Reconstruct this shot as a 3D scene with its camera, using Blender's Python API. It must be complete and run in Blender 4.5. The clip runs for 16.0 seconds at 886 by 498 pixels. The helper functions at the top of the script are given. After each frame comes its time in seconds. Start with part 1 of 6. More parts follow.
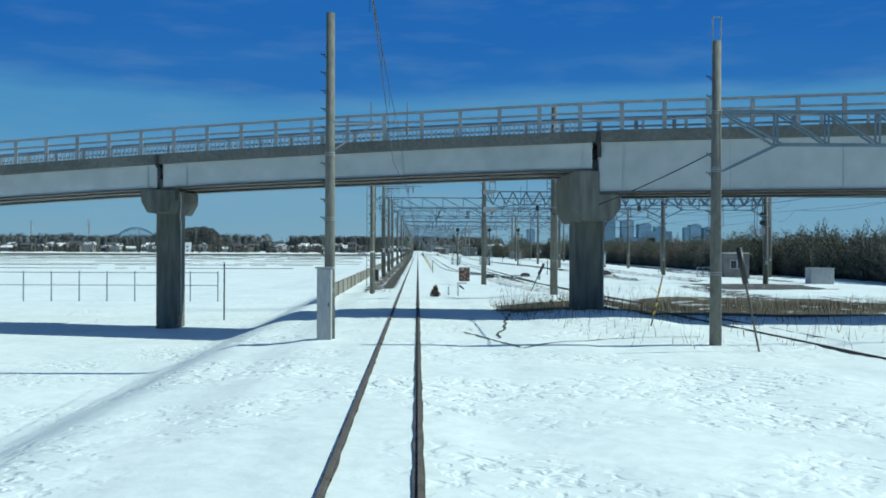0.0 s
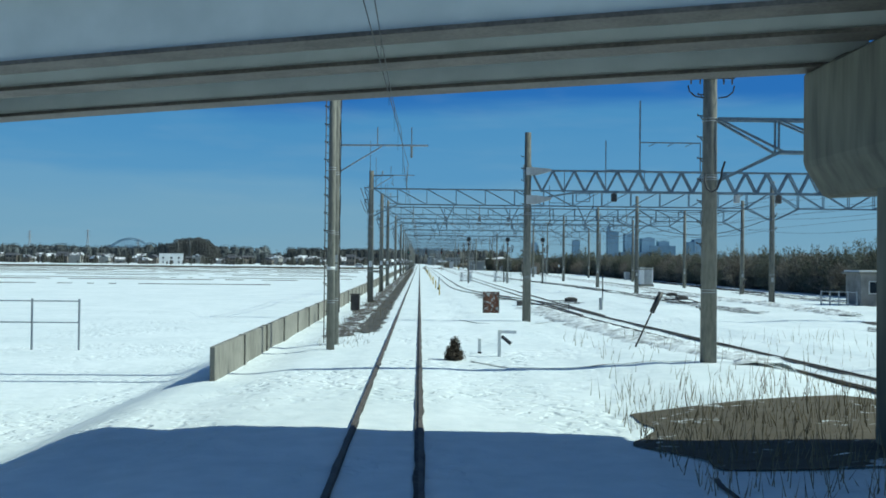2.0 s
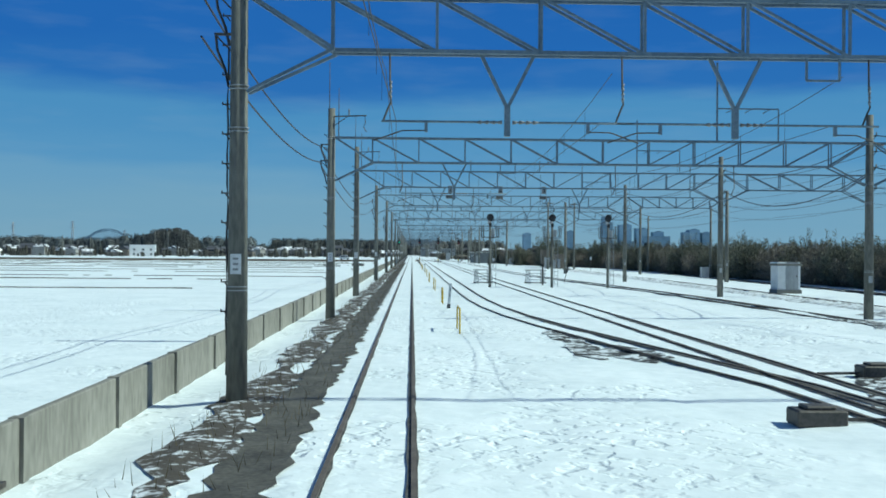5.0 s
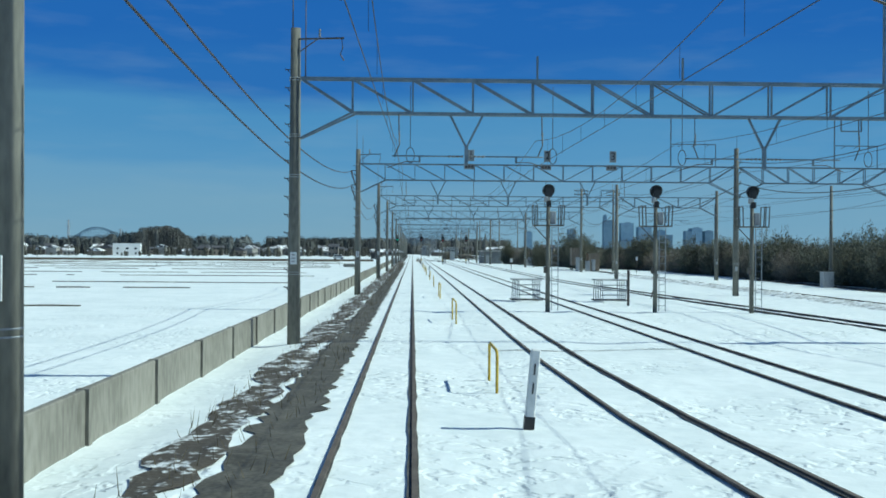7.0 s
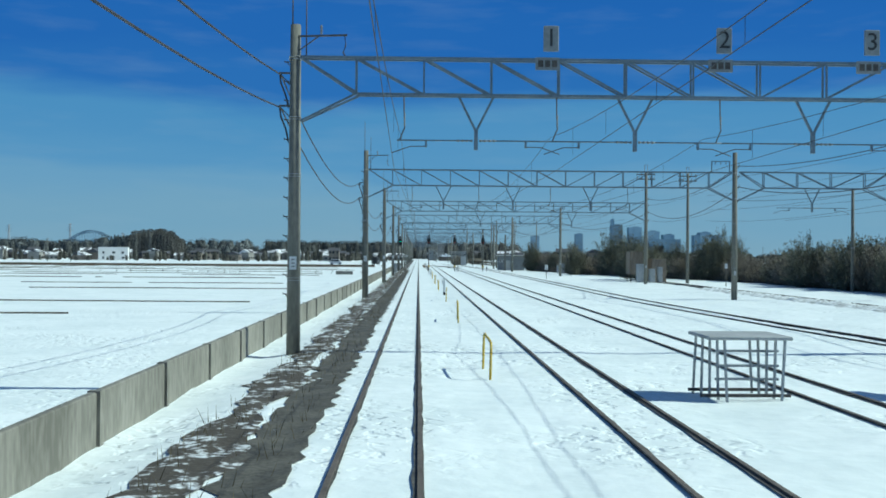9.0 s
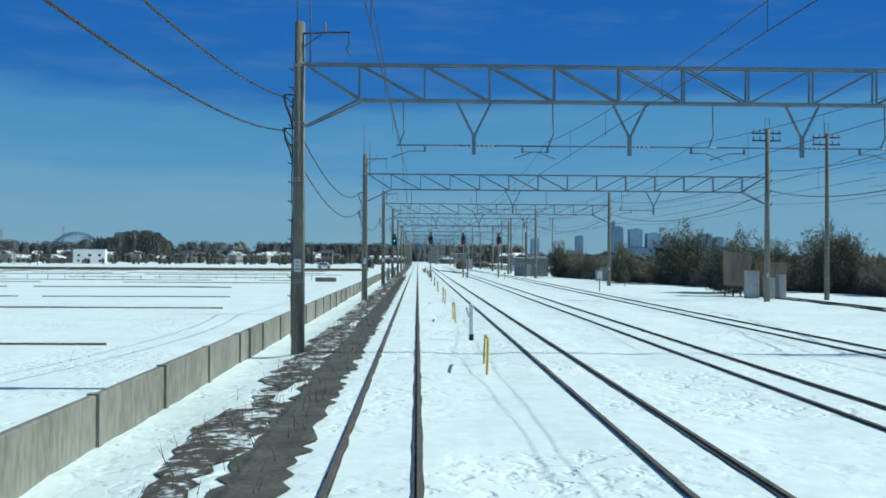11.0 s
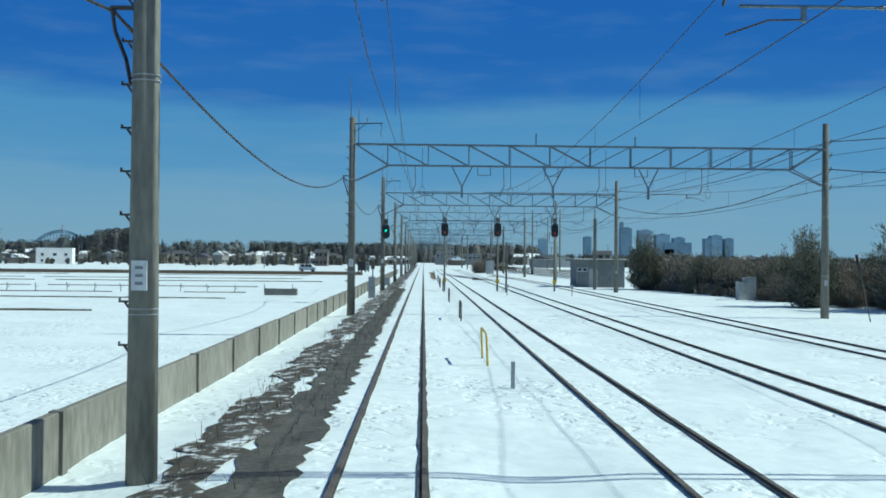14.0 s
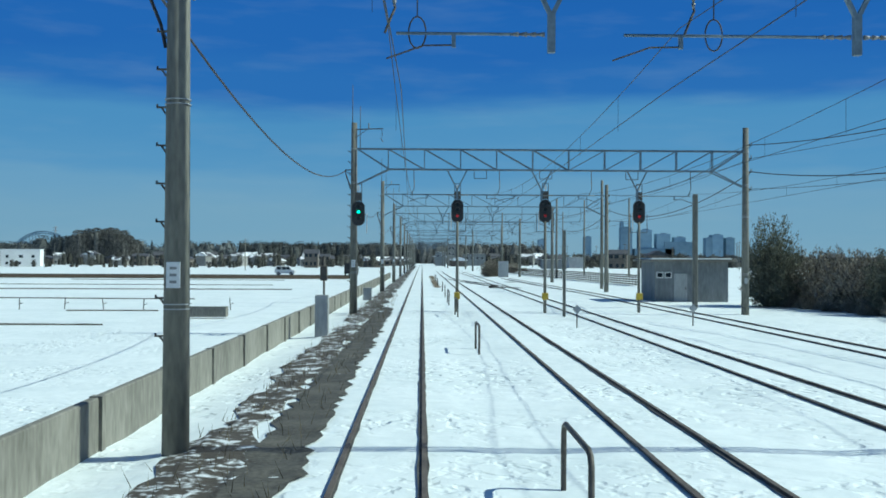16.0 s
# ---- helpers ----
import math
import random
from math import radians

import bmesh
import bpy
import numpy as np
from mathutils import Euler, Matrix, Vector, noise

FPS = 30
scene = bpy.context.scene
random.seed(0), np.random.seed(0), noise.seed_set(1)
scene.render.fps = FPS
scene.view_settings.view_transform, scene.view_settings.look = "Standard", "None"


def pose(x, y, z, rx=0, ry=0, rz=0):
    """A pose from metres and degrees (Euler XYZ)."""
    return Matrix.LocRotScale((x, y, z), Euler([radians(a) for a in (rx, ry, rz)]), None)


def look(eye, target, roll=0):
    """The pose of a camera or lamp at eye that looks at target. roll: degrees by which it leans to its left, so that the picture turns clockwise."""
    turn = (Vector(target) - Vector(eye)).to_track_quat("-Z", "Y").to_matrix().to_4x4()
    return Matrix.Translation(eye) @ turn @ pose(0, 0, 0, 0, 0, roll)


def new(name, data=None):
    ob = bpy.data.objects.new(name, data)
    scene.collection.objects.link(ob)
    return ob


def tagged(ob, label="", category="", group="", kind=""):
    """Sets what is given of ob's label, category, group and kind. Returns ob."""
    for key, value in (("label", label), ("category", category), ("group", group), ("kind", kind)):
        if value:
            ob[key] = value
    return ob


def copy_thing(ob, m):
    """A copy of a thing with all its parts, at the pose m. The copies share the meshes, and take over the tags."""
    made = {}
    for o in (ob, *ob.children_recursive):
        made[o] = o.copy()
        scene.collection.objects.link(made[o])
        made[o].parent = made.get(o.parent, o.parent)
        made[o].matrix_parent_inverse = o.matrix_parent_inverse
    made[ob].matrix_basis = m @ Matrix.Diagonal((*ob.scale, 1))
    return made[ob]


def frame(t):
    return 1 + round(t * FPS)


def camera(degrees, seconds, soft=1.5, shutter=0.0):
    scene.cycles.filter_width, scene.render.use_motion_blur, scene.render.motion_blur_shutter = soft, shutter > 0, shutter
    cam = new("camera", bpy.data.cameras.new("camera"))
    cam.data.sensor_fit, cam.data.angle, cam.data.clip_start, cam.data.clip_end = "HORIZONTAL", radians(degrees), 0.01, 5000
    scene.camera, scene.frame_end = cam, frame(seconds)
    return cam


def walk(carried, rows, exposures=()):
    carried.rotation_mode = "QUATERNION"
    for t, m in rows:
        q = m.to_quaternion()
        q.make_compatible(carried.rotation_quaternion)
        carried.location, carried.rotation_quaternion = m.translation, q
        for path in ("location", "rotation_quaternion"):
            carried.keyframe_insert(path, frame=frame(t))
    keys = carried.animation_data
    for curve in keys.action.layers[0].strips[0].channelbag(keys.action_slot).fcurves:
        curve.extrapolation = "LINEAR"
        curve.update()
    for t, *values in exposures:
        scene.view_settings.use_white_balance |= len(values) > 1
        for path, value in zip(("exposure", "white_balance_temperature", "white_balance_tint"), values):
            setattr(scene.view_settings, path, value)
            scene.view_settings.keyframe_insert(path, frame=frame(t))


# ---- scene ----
cam = camera(48.00, 16.0, soft=1.75)
EYE = 2.75  # above the rail heads
# seconds, metres along the track, yaw, pitch, roll
PATH = [
    (0.0, -21.669, -1.455, -0.065, -0.223),
    (0.5, -14.436, -1.398, 0.077, -0.230),
    (1.0, -7.151, -1.421, 0.342, -0.121),
    (1.5, 0.212, -1.367, 0.573, -0.346),
    (2.0, 7.727, -1.349, 0.692, -0.589),
    (2.5, 15.408, -1.428, 0.737, -0.760),
    (3.0, 23.299, -1.385, 0.925, -0.471),
    (3.5, 31.356, -1.388, 0.896, -0.396),
    (4.0, 39.484, -1.473, 0.641, -0.352),
    (4.2, 42.760, -1.834, 0.386, -0.419),
    (6.3, 78.176, -1.685, 0.123, -0.459),
    (6.5, 81.647, -1.741, 0.162, -0.445),
    (7.0, 90.431, -1.759, 0.118, -0.396),
    (7.5, 99.468, -1.610, 0.078, -0.328),
    (8.0, 108.704, -1.505, 0.114, -0.236),
    (8.5, 117.928, -1.516, 0.211, -0.405),
    (9.0, 127.092, -1.422, 0.368, -0.425),
    (9.2, 130.773, -1.319, 0.494, -0.419),
    (11.3, 169.534, -1.478, 0.512, -0.356),
    (11.5, 173.237, -1.347, 0.425, -0.365),
    (12.0, 182.500, -1.253, 0.548, -0.461),
    (12.5, 191.754, -1.047, 0.449, -0.461),
    (13.0, 200.957, -1.071, 0.471, -0.498),
    (13.5, 210.073, -1.121, 0.522, -0.534),
    (14.0, 219.095, -1.133, 0.553, -0.537),
    (14.5, 228.024, -1.186, 0.598, -0.356),
    (15.0, 236.873, -1.165, 0.644, -0.331),
    (15.5, 245.619, -1.210, 0.670, -0.183),
    (16.0, 254.300, -1.204, 0.581, -0.295),
]
walk(cam, [(t, pose(0, y, EYE, 90 + pitch, roll, yaw)) for t, y, yaw, pitch, roll in PATH],
     [(0.0, 0.0, 6100, -13), (16.0, 0.0, 6100, -13)])

# ---- light: clear winter sky, sun from the right ----
SUN_ELEV, SUN_AZ = radians(41), radians(0)  # azimuth: from +x towards +y
world = bpy.data.worlds.new("sky")
scene.world = world
world.use_nodes = True
wt = world.node_tree
wt.nodes.clear()
w_out = wt.nodes.new("ShaderNodeOutputWorld")
w_bg = wt.nodes.new("ShaderNodeBackground")
w_sky = wt.nodes.new("ShaderNodeTexSky")
w_sky.sky_type, w_sky.sun_disc = "NISHITA", False
w_sky.sun_elevation, w_sky.sun_rotation = SUN_ELEV, radians(90) - SUN_AZ
w_sky.air_density, w_sky.dust_density, w_sky.ozone_density = 0.7, 0.2, 4.0
w_bg.inputs["Strength"].default_value = 0.067
# pale low sky under deep blue; the step near 0.15 imitates a windscreen's tint band, its edge uneven
SKY = ((0.0, (0.24, 0.362, 0.51)), (0.04, (0.213, 0.352, 0.53)), (0.072, (0.178, 0.33, 0.545)), (0.095, (0.127, 0.29, 0.545)), (0.14, (0.10, 0.262, 0.535)),
       (0.168, (0.04, 0.152, 0.475)), (0.21, (0.031, 0.131, 0.46)), (0.30, (0.021, 0.106, 0.43)))
w_co = wt.nodes.new("ShaderNodeTexCoord")
w_map = wt.nodes.new("ShaderNodeMapping")
w_map.inputs["Scale"].default_value = (2.2, 2.2, 13.0)
w_noise = wt.nodes.new("ShaderNodeTexNoise")
w_noise.inputs["Scale"].default_value, w_noise.inputs["Detail"].default_value = 1.5, 5
w_fine = wt.nodes.new("ShaderNodeTexNoise")
w_fine.inputs["Scale"].default_value, w_fine.inputs["Detail"].default_value = 4.5, 6
w_sep = wt.nodes.new("ShaderNodeSeparateXYZ")
w_warp = wt.nodes.new("ShaderNodeMath")
w_warp.operation = "MULTIPLY_ADD"
w_warp.inputs[1].default_value = 0.06
w_shift = wt.nodes.new("ShaderNodeMath")
w_shift.operation, w_shift.inputs[1].default_value = "SUBTRACT", 0.03
w_unit = wt.nodes.new("ShaderNodeMapRange")
w_unit.inputs["From Min"].default_value, w_unit.inputs["From Max"].default_value = 0.0, 0.30
w_ramp = wt.nodes.new("ShaderNodeValToRGB")
w_ramp.color_ramp.interpolation = "EASE"
for k, (z, rgb) in enumerate(SKY):
    stop = w_ramp.color_ramp.elements[0] if k == 0 else w_ramp.color_ramp.elements[-1] if k == len(SKY) - 1 else w_ramp.color_ramp.elements.new(z / 0.30)
    stop.position, stop.color = z / 0.30, (*rgb, 1)
w_level = wt.nodes.new("ShaderNodeVectorMath")
w_level.operation = "SCALE"
w_level.inputs["Scale"].default_value = 1 / 0.067
w_high = wt.nodes.new("ShaderNodeMapRange")
w_high.interpolation_type = "SMOOTHSTEP"
w_high.inputs["From Min"].default_value, w_high.inputs["From Max"].default_value = 0.24, 0.5
w_hsv = wt.nodes.new("ShaderNodeHueSaturation")
w_hsv.inputs["Saturation"].default_value = 1.0
w_blue = wt.nodes.new("ShaderNodeMix")
w_blue.data_type, w_blue.blend_type = "RGBA", "MULTIPLY"
w_blue.inputs["Factor"].default_value = 1.0
w_blue.inputs["B"].default_value = (1.6, 1.6, 1.75, 1)
w_mix = wt.nodes.new("ShaderNodeMix")
w_mix.data_type = "RGBA"
# faint wisps
w_thin = wt.nodes.new("ShaderNodeMapRange")
w_thin.inputs["From Min"].default_value, w_thin.inputs["From Max"].default_value = 0.5, 0.78
w_thin.inputs["To Max"].default_value = 0.12
w_wisp = wt.nodes.new("ShaderNodeMix")
w_wisp.data_type = "RGBA"
w_wisp.inputs["B"].default_value = (5.2, 6.4, 8.4, 1)
for a, b in ((w_co.outputs["Generated"], w_map.inputs["Vector"]), (w_co.outputs["Generated"], w_sep.inputs["Vector"]),
             (w_map.outputs["Vector"], w_noise.inputs["Vector"]), (w_map.outputs["Vector"], w_fine.inputs["Vector"]),
             (w_noise.outputs["Fac"], w_warp.inputs[0]), (w_sep.outputs["Z"], w_warp.inputs[2]), (w_warp.outputs["Value"], w_shift.inputs[0]),
             (w_shift.outputs["Value"], w_unit.inputs["Value"]), (w_unit.outputs["Result"], w_ramp.inputs["Fac"]),
             (w_ramp.outputs["Color"], w_level.inputs[0]), (w_fine.outputs["Fac"], w_thin.inputs["Value"]),
             (w_thin.outputs["Result"], w_wisp.inputs["Factor"]), (w_level.outputs["Vector"], w_wisp.inputs["A"]),
             (w_sky.outputs["Color"], w_hsv.inputs["Color"]), (w_hsv.outputs["Color"], w_blue.inputs["A"]),
             (w_sep.outputs["Z"], w_high.inputs["Value"]), (w_high.outputs["Result"], w_mix.inputs["Factor"]),
             (w_wisp.outputs["Result"], w_mix.inputs["A"]), (w_blue.outputs["Result"], w_mix.inputs["B"]),
             (w_mix.outputs["Result"], w_bg.inputs["Color"]), (w_bg.outputs["Background"], w_out.inputs["Surface"])):
    wt.links.new(a, b)
sun = new("sun", bpy.data.lights.new("sun", "SUN"))
sun.data.energy, sun.data.angle, sun.data.color = 4.35, radians(0.5), (1.0, 0.97, 0.92)
sun.matrix_world = look((0, 0, 60), (-math.cos(SUN_ELEV) * math.cos(SUN_AZ), -math.cos(SUN_ELEV) * math.sin(SUN_AZ), 60 - math.sin(SUN_ELEV)))
# ---- materials ----
def mat(name, low, high, rough=0.7, metal=0.0, grain=8.0, blotch=0.6, bump=0.15, height=0.01, stretch=(1, 1, 1), vary=0.0, edge=(0.72, 1.28)):
    """A surface between two colours: large blotches and fine grain, in metres, with relief."""
    m = bpy.data.materials.new(name)
    m.use_nodes = True
    nt = m.node_tree
    bsdf = nt.nodes["Principled BSDF"]
    geo = nt.nodes.new("ShaderNodeNewGeometry")
    mp = nt.nodes.new("ShaderNodeMapping")
    mp.inputs["Scale"].default_value = stretch
    big = nt.nodes.new("ShaderNodeTexNoise")
    big.inputs["Scale"].default_value, big.inputs["Detail"].default_value = blotch, 3
    fine = nt.nodes.new("ShaderNodeTexNoise")
    fine.inputs["Scale"].default_value, fine.inputs["Detail"].default_value = grain, 4
    add = nt.nodes.new("ShaderNodeMath")
    add.operation = "ADD"
    rng = nt.nodes.new("ShaderNodeMapRange")
    rng.inputs["From Min"].default_value, rng.inputs["From Max"].default_value = edge
    mix = nt.nodes.new("ShaderNodeMix")
    mix.data_type = "RGBA"
    mix.inputs["A"].default_value, mix.inputs["B"].default_value = (*low, 1), (*high, 1)
    nt.links.new(geo.outputs["Position"], mp.inputs["Vector"])
    nt.links.new(mp.outputs["Vector"], big.inputs["Vector"])
    nt.links.new(mp.outputs["Vector"], fine.inputs["Vector"])
    nt.links.new(big.outputs["Fac"], add.inputs[0])
    nt.links.new(fine.outputs["Fac"], add.inputs[1])
    nt.links.new(add.outputs["Value"], rng.inputs["Value"])
    nt.links.new(rng.outputs["Result"], mix.inputs["Factor"])
    colour = mix.outputs["Result"]
    if vary:
        info = nt.nodes.new("ShaderNodeObjectInfo")
        isl = nt.nodes.new("ShaderNodeMath")
        isl.operation = "MULTIPLY_ADD"
        isl.inputs[1].default_value, isl.inputs[2].default_value = 2 * vary, 1 - vary
        hsv = nt.nodes.new("ShaderNodeHueSaturation")
        nt.links.new((geo.outputs["Random Per Island"] if vary > 0.3 else info.outputs["Random"]), isl.inputs[0])
        nt.links.new(isl.outputs["Value"], hsv.inputs["Value"])
        nt.links.new(colour, hsv.inputs["Color"])
        colour = hsv.outputs["Color"]
    nt.links.new(colour, bsdf.inputs["Base Color"])
    bsdf.inputs["Roughness"].default_value, bsdf.inputs["Metallic"].default_value = rough, metal
    if bump:
        b = nt.nodes.new("ShaderNodeBump")
        b.inputs["Strength"].default_value, b.inputs["Distance"].default_value = bump, height
        nt.links.new(add.outputs["Value"], b.inputs["Height"])
        nt.links.new(b.outputs["Normal"], bsdf.inputs["Normal"])
    return m


def glow(name, colour, power):
    m = bpy.data.materials.new(name)
    m.use_nodes = True
    b = m.node_tree.nodes["Principled BSDF"]
    b.inputs["Base Color"].default_value = (*colour, 1)
    b.inputs["Emission Color"].default_value, b.inputs["Emission Strength"].default_value = (*colour, 1), power
    b.inputs["Roughness"].default_value = 0.3
    return m


def snow():
    """Old snow: soft swells, a crust, and shallow pits where it was trodden."""
    m = mat("snow", (0.73, 0.79, 0.80), (0.87, 0.915, 0.92), 0.7, grain=2.2, blotch=0.3, bump=0.55, height=0.05)
    nt = m.node_tree
    geo = [n for n in nt.nodes if n.type == "NEW_GEOMETRY"][0]
    old = [n for n in nt.nodes if n.type == "BUMP"][0]
    where = nt.nodes.new("ShaderNodeTexNoise")
    where.inputs["Scale"].default_value, where.inputs["Detail"].default_value = 0.22, 2
    area = nt.nodes.new("ShaderNodeMapRange")
    area.inputs["From Min"].default_value, area.inputs["From Max"].default_value = 0.43, 0.6
    pits = nt.nodes.new("ShaderNodeTexNoise")
    pits.inputs["Scale"].default_value, pits.inputs["Detail"].default_value, pits.inputs["Distortion"].default_value = 2.7, 2.5, 0.3
    dip = nt.nodes.new("ShaderNodeMapRange")
    dip.inputs["From Min"].default_value, dip.inputs["From Max"].default_value = 0.5, 0.66
    dip.inputs["To Min"].default_value, dip.inputs["To Max"].default_value = 0.0, -1.0
    mul = nt.nodes.new("ShaderNodeMath")
    mul.operation = "MULTIPLY"
    b = nt.nodes.new("ShaderNodeBump")
    b.inputs["Strength"].default_value, b.inputs["Distance"].default_value = 0.6, 0.07
    nt.links.new(geo.outputs["Position"], where.inputs["Vector"])
    nt.links.new(geo.outputs["Position"], pits.inputs["Vector"])
    nt.links.new(where.outputs["Fac"], area.inputs["Value"])
    nt.links.new(pits.outputs["Fac"], dip.inputs["Value"])
    nt.links.new(area.outputs["Result"], mul.inputs[0])
    nt.links.new(dip.outputs["Result"], mul.inputs[1])
    nt.links.new(mul.outputs["Value"], b.inputs["Height"])
    nt.links.new(old.outputs["Normal"], b.inputs["Normal"])
    nt.links.new(b.outputs["Normal"], nt.nodes["Principled BSDF"].inputs["Normal"])
    return m


SNOW = snow()
SLUSH = mat("slush", (0.03, 0.029, 0.027), (0.125, 0.12, 0.112), 0.85, grain=14, blotch=2.0, bump=0.4, height=0.02)
BARE = mat("bare_earth", (0.10, 0.078, 0.05), (0.25, 0.195, 0.125), 0.9, grain=6, blotch=0.8, bump=0.6, height=0.04)
MELT = mat("melting_ballast", (0.028, 0.027, 0.025), (0.68, 0.72, 0.74), 0.85, grain=5, blotch=1.6, bump=0.5, height=0.03, edge=(0.98, 1.1))
DIRTYSNOW = mat("dirty_snow", (0.34, 0.35, 0.35), (0.84, 0.88, 0.89), 0.8, grain=4.5, blotch=1.3, bump=0.8, height=0.06, edge=(0.8, 1.12))
THIN = mat("earth_with_snow_scraps", (0.095, 0.08, 0.055), (0.66, 0.69, 0.70), 0.9, grain=5, blotch=0.9, bump=0.6, height=0.05, edge=(1.18, 1.3))
VERGE = mat("snowy_verge", (0.07, 0.06, 0.048), (0.74, 0.77, 0.79), 0.9, grain=7.5, blotch=1.6, bump=0.6, height=0.05, edge=(1.04, 1.22))
STEELRAIL = mat("rail_steel", (0.07, 0.058, 0.05), (0.15, 0.125, 0.105), 0.75, 0.0, grain=20, blotch=2)
POLE = mat("pole_concrete", (0.10, 0.102, 0.09), (0.21, 0.205, 0.175), 0.85, grain=14, blotch=0.9, stretch=(1, 1, 0.25))
PIERCON = mat("pier_concrete", (0.075, 0.08, 0.068), (0.195, 0.195, 0.16), 0.9, grain=4, blotch=0.4, stretch=(1, 1, 0.16))
CONCRETE = mat("concrete", (0.13, 0.125, 0.105), (0.27, 0.26, 0.225), 0.85, grain=9, blotch=0.5, stretch=(1, 1, 0.3))
PALECON = mat("deck_concrete", (0.10, 0.105, 0.092), (0.185, 0.185, 0.165), 0.85, grain=7, blotch=0.4)
GIRDER = mat("girder_paint", (0.36, 0.39, 0.39), (0.52, 0.555, 0.555), 0.55, grain=1.2, blotch=0.25, bump=0.03, edge=(0.6, 1.4))
DARKSTEEL = mat("dark_steel", (0.05, 0.045, 0.04), (0.13, 0.115, 0.10), 0.6, 0.3, grain=16, blotch=1.5)
GALV = mat("galvanised_steel", (0.24, 0.26, 0.28), (0.42, 0.44, 0.46), 0.5, 0.4, grain=18, blotch=1.2, bump=0.05)
RAILGREY = mat("railing_grey", (0.23, 0.26, 0.275), (0.34, 0.365, 0.38), 0.5, 0.2, grain=12, blotch=1)
WIRE = mat("wire_copper", (0.03, 0.032, 0.033), (0.07, 0.07, 0.07), 0.6, 0.4, bump=0)
RUBBER = mat("cable_rubber", (0.018, 0.018, 0.02), (0.045, 0.045, 0.05), 0.6, bump=0)
PORCELAIN = mat("insulator", (0.13, 0.135, 0.135), (0.22, 0.225, 0.225), 0.45, grain=20, bump=0)
YELLOW = mat("yellow_paint", (0.42, 0.28, 0.02), (0.62, 0.45, 0.05), 0.55, grain=15, blotch=3)
WHITE = mat("white_paint", (0.62, 0.63, 0.62), (0.8, 0.8, 0.79), 0.55, grain=12, blotch=2)
BLACK = mat("black_paint", (0.012, 0.012, 0.013), (0.035, 0.035, 0.036), 0.5, grain=12, blotch=2)
GREYBOX = mat("grey_cabinet", (0.30, 0.31, 0.31), (0.44, 0.45, 0.45), 0.6, grain=9, blotch=1.2, stretch=(1, 1, 0.3))
HUTWALL = mat("hut_wall", (0.14, 0.155, 0.165), (0.25, 0.265, 0.275), 0.8, grain=6, blotch=0.7, stretch=(1, 1, 0.3))
BARK = mat("bark", (0.05, 0.04, 0.03), (0.13, 0.105, 0.08), 0.9, grain=18, blotch=3, stretch=(1, 1, 0.3))
LEAF = mat("winter_leaf", (0.115, 0.12, 0.088), (0.23, 0.222, 0.165), 0.75, grain=5, blotch=0.35, bump=0, vary=0.31)
TWIG = mat("dry_twig", (0.175, 0.155, 0.122), (0.34, 0.30, 0.24), 0.85, grain=6, blotch=0.4, bump=0, vary=0.32)
# greyed and blued to paint in the haze over far trees
FARWOOD = mat("hazy_far_wood", (0.075, 0.088, 0.092), (0.14, 0.145, 0.14), 0.9, grain=0.3, blotch=0.03, bump=0, vary=0.45)
# distance haze is mixed into this pale blue
TOWER = mat("hazy_far_tower", (0.175, 0.265, 0.35), (0.24, 0.345, 0.435), 0.8, grain=0.05, blotch=0.01, bump=0, vary=0.2)
PLASTER = mat("house_wall", (0.16, 0.155, 0.145), (0.34, 0.33, 0.31), 0.85, grain=2, blotch=0.2, bump=0, vary=0.25)
WHITEWALL = mat("white_house_wall", (0.66, 0.66, 0.65), (0.8, 0.8, 0.79), 0.8, grain=2, blotch=0.2, bump=0)
GLASS = mat("window_glass", (0.015, 0.02, 0.025), (0.03, 0.04, 0.05), 0.12, grain=1, bump=0)
ROOFDARK = mat("roof_dark", (0.05, 0.052, 0.06), (0.11, 0.11, 0.12), 0.7, grain=4, bump=0)
ASPHALT = mat("asphalt", (0.035, 0.035, 0.036), (0.075, 0.073, 0.07), 0.85, grain=10, blotch=0.5)
GRASS = mat("dry_grass", (0.12, 0.098, 0.055), (0.28, 0.23, 0.14), 0.9, grain=6, blotch=0.6, bump=0, vary=0.4)
LENSGREEN = glow("signal_green_lamp", (0.02, 0.95, 0.55), 2.5)
LENSRED = glow("signal_red_lamp", (0.7, 0.03, 0.04), 0.05)
for m in (LEAF, TWIG, FARWOOD, GRASS, BARK, TOWER):
    m.node_tree.nodes["Principled BSDF"].inputs["Specular IOR Level"].default_value = 0.08

# ---- mesh helpers ----
def box(bm, c, s, rz=0.0, rx=0.0, ry=0.0):
    """A box with its centre at c, of size s, turned by degrees."""
    m = Matrix.LocRotScale(c, Euler((radians(rx), radians(ry), radians(rz))), s)
    return bmesh.ops.create_cube(bm, size=1.0, matrix=m)["verts"]


def bevelled(bm, width, segments=1):
    bmesh.ops.bevel(bm, geom=bm.edges[:], offset=width, segments=segments, affect="EDGES", profile=0.5)


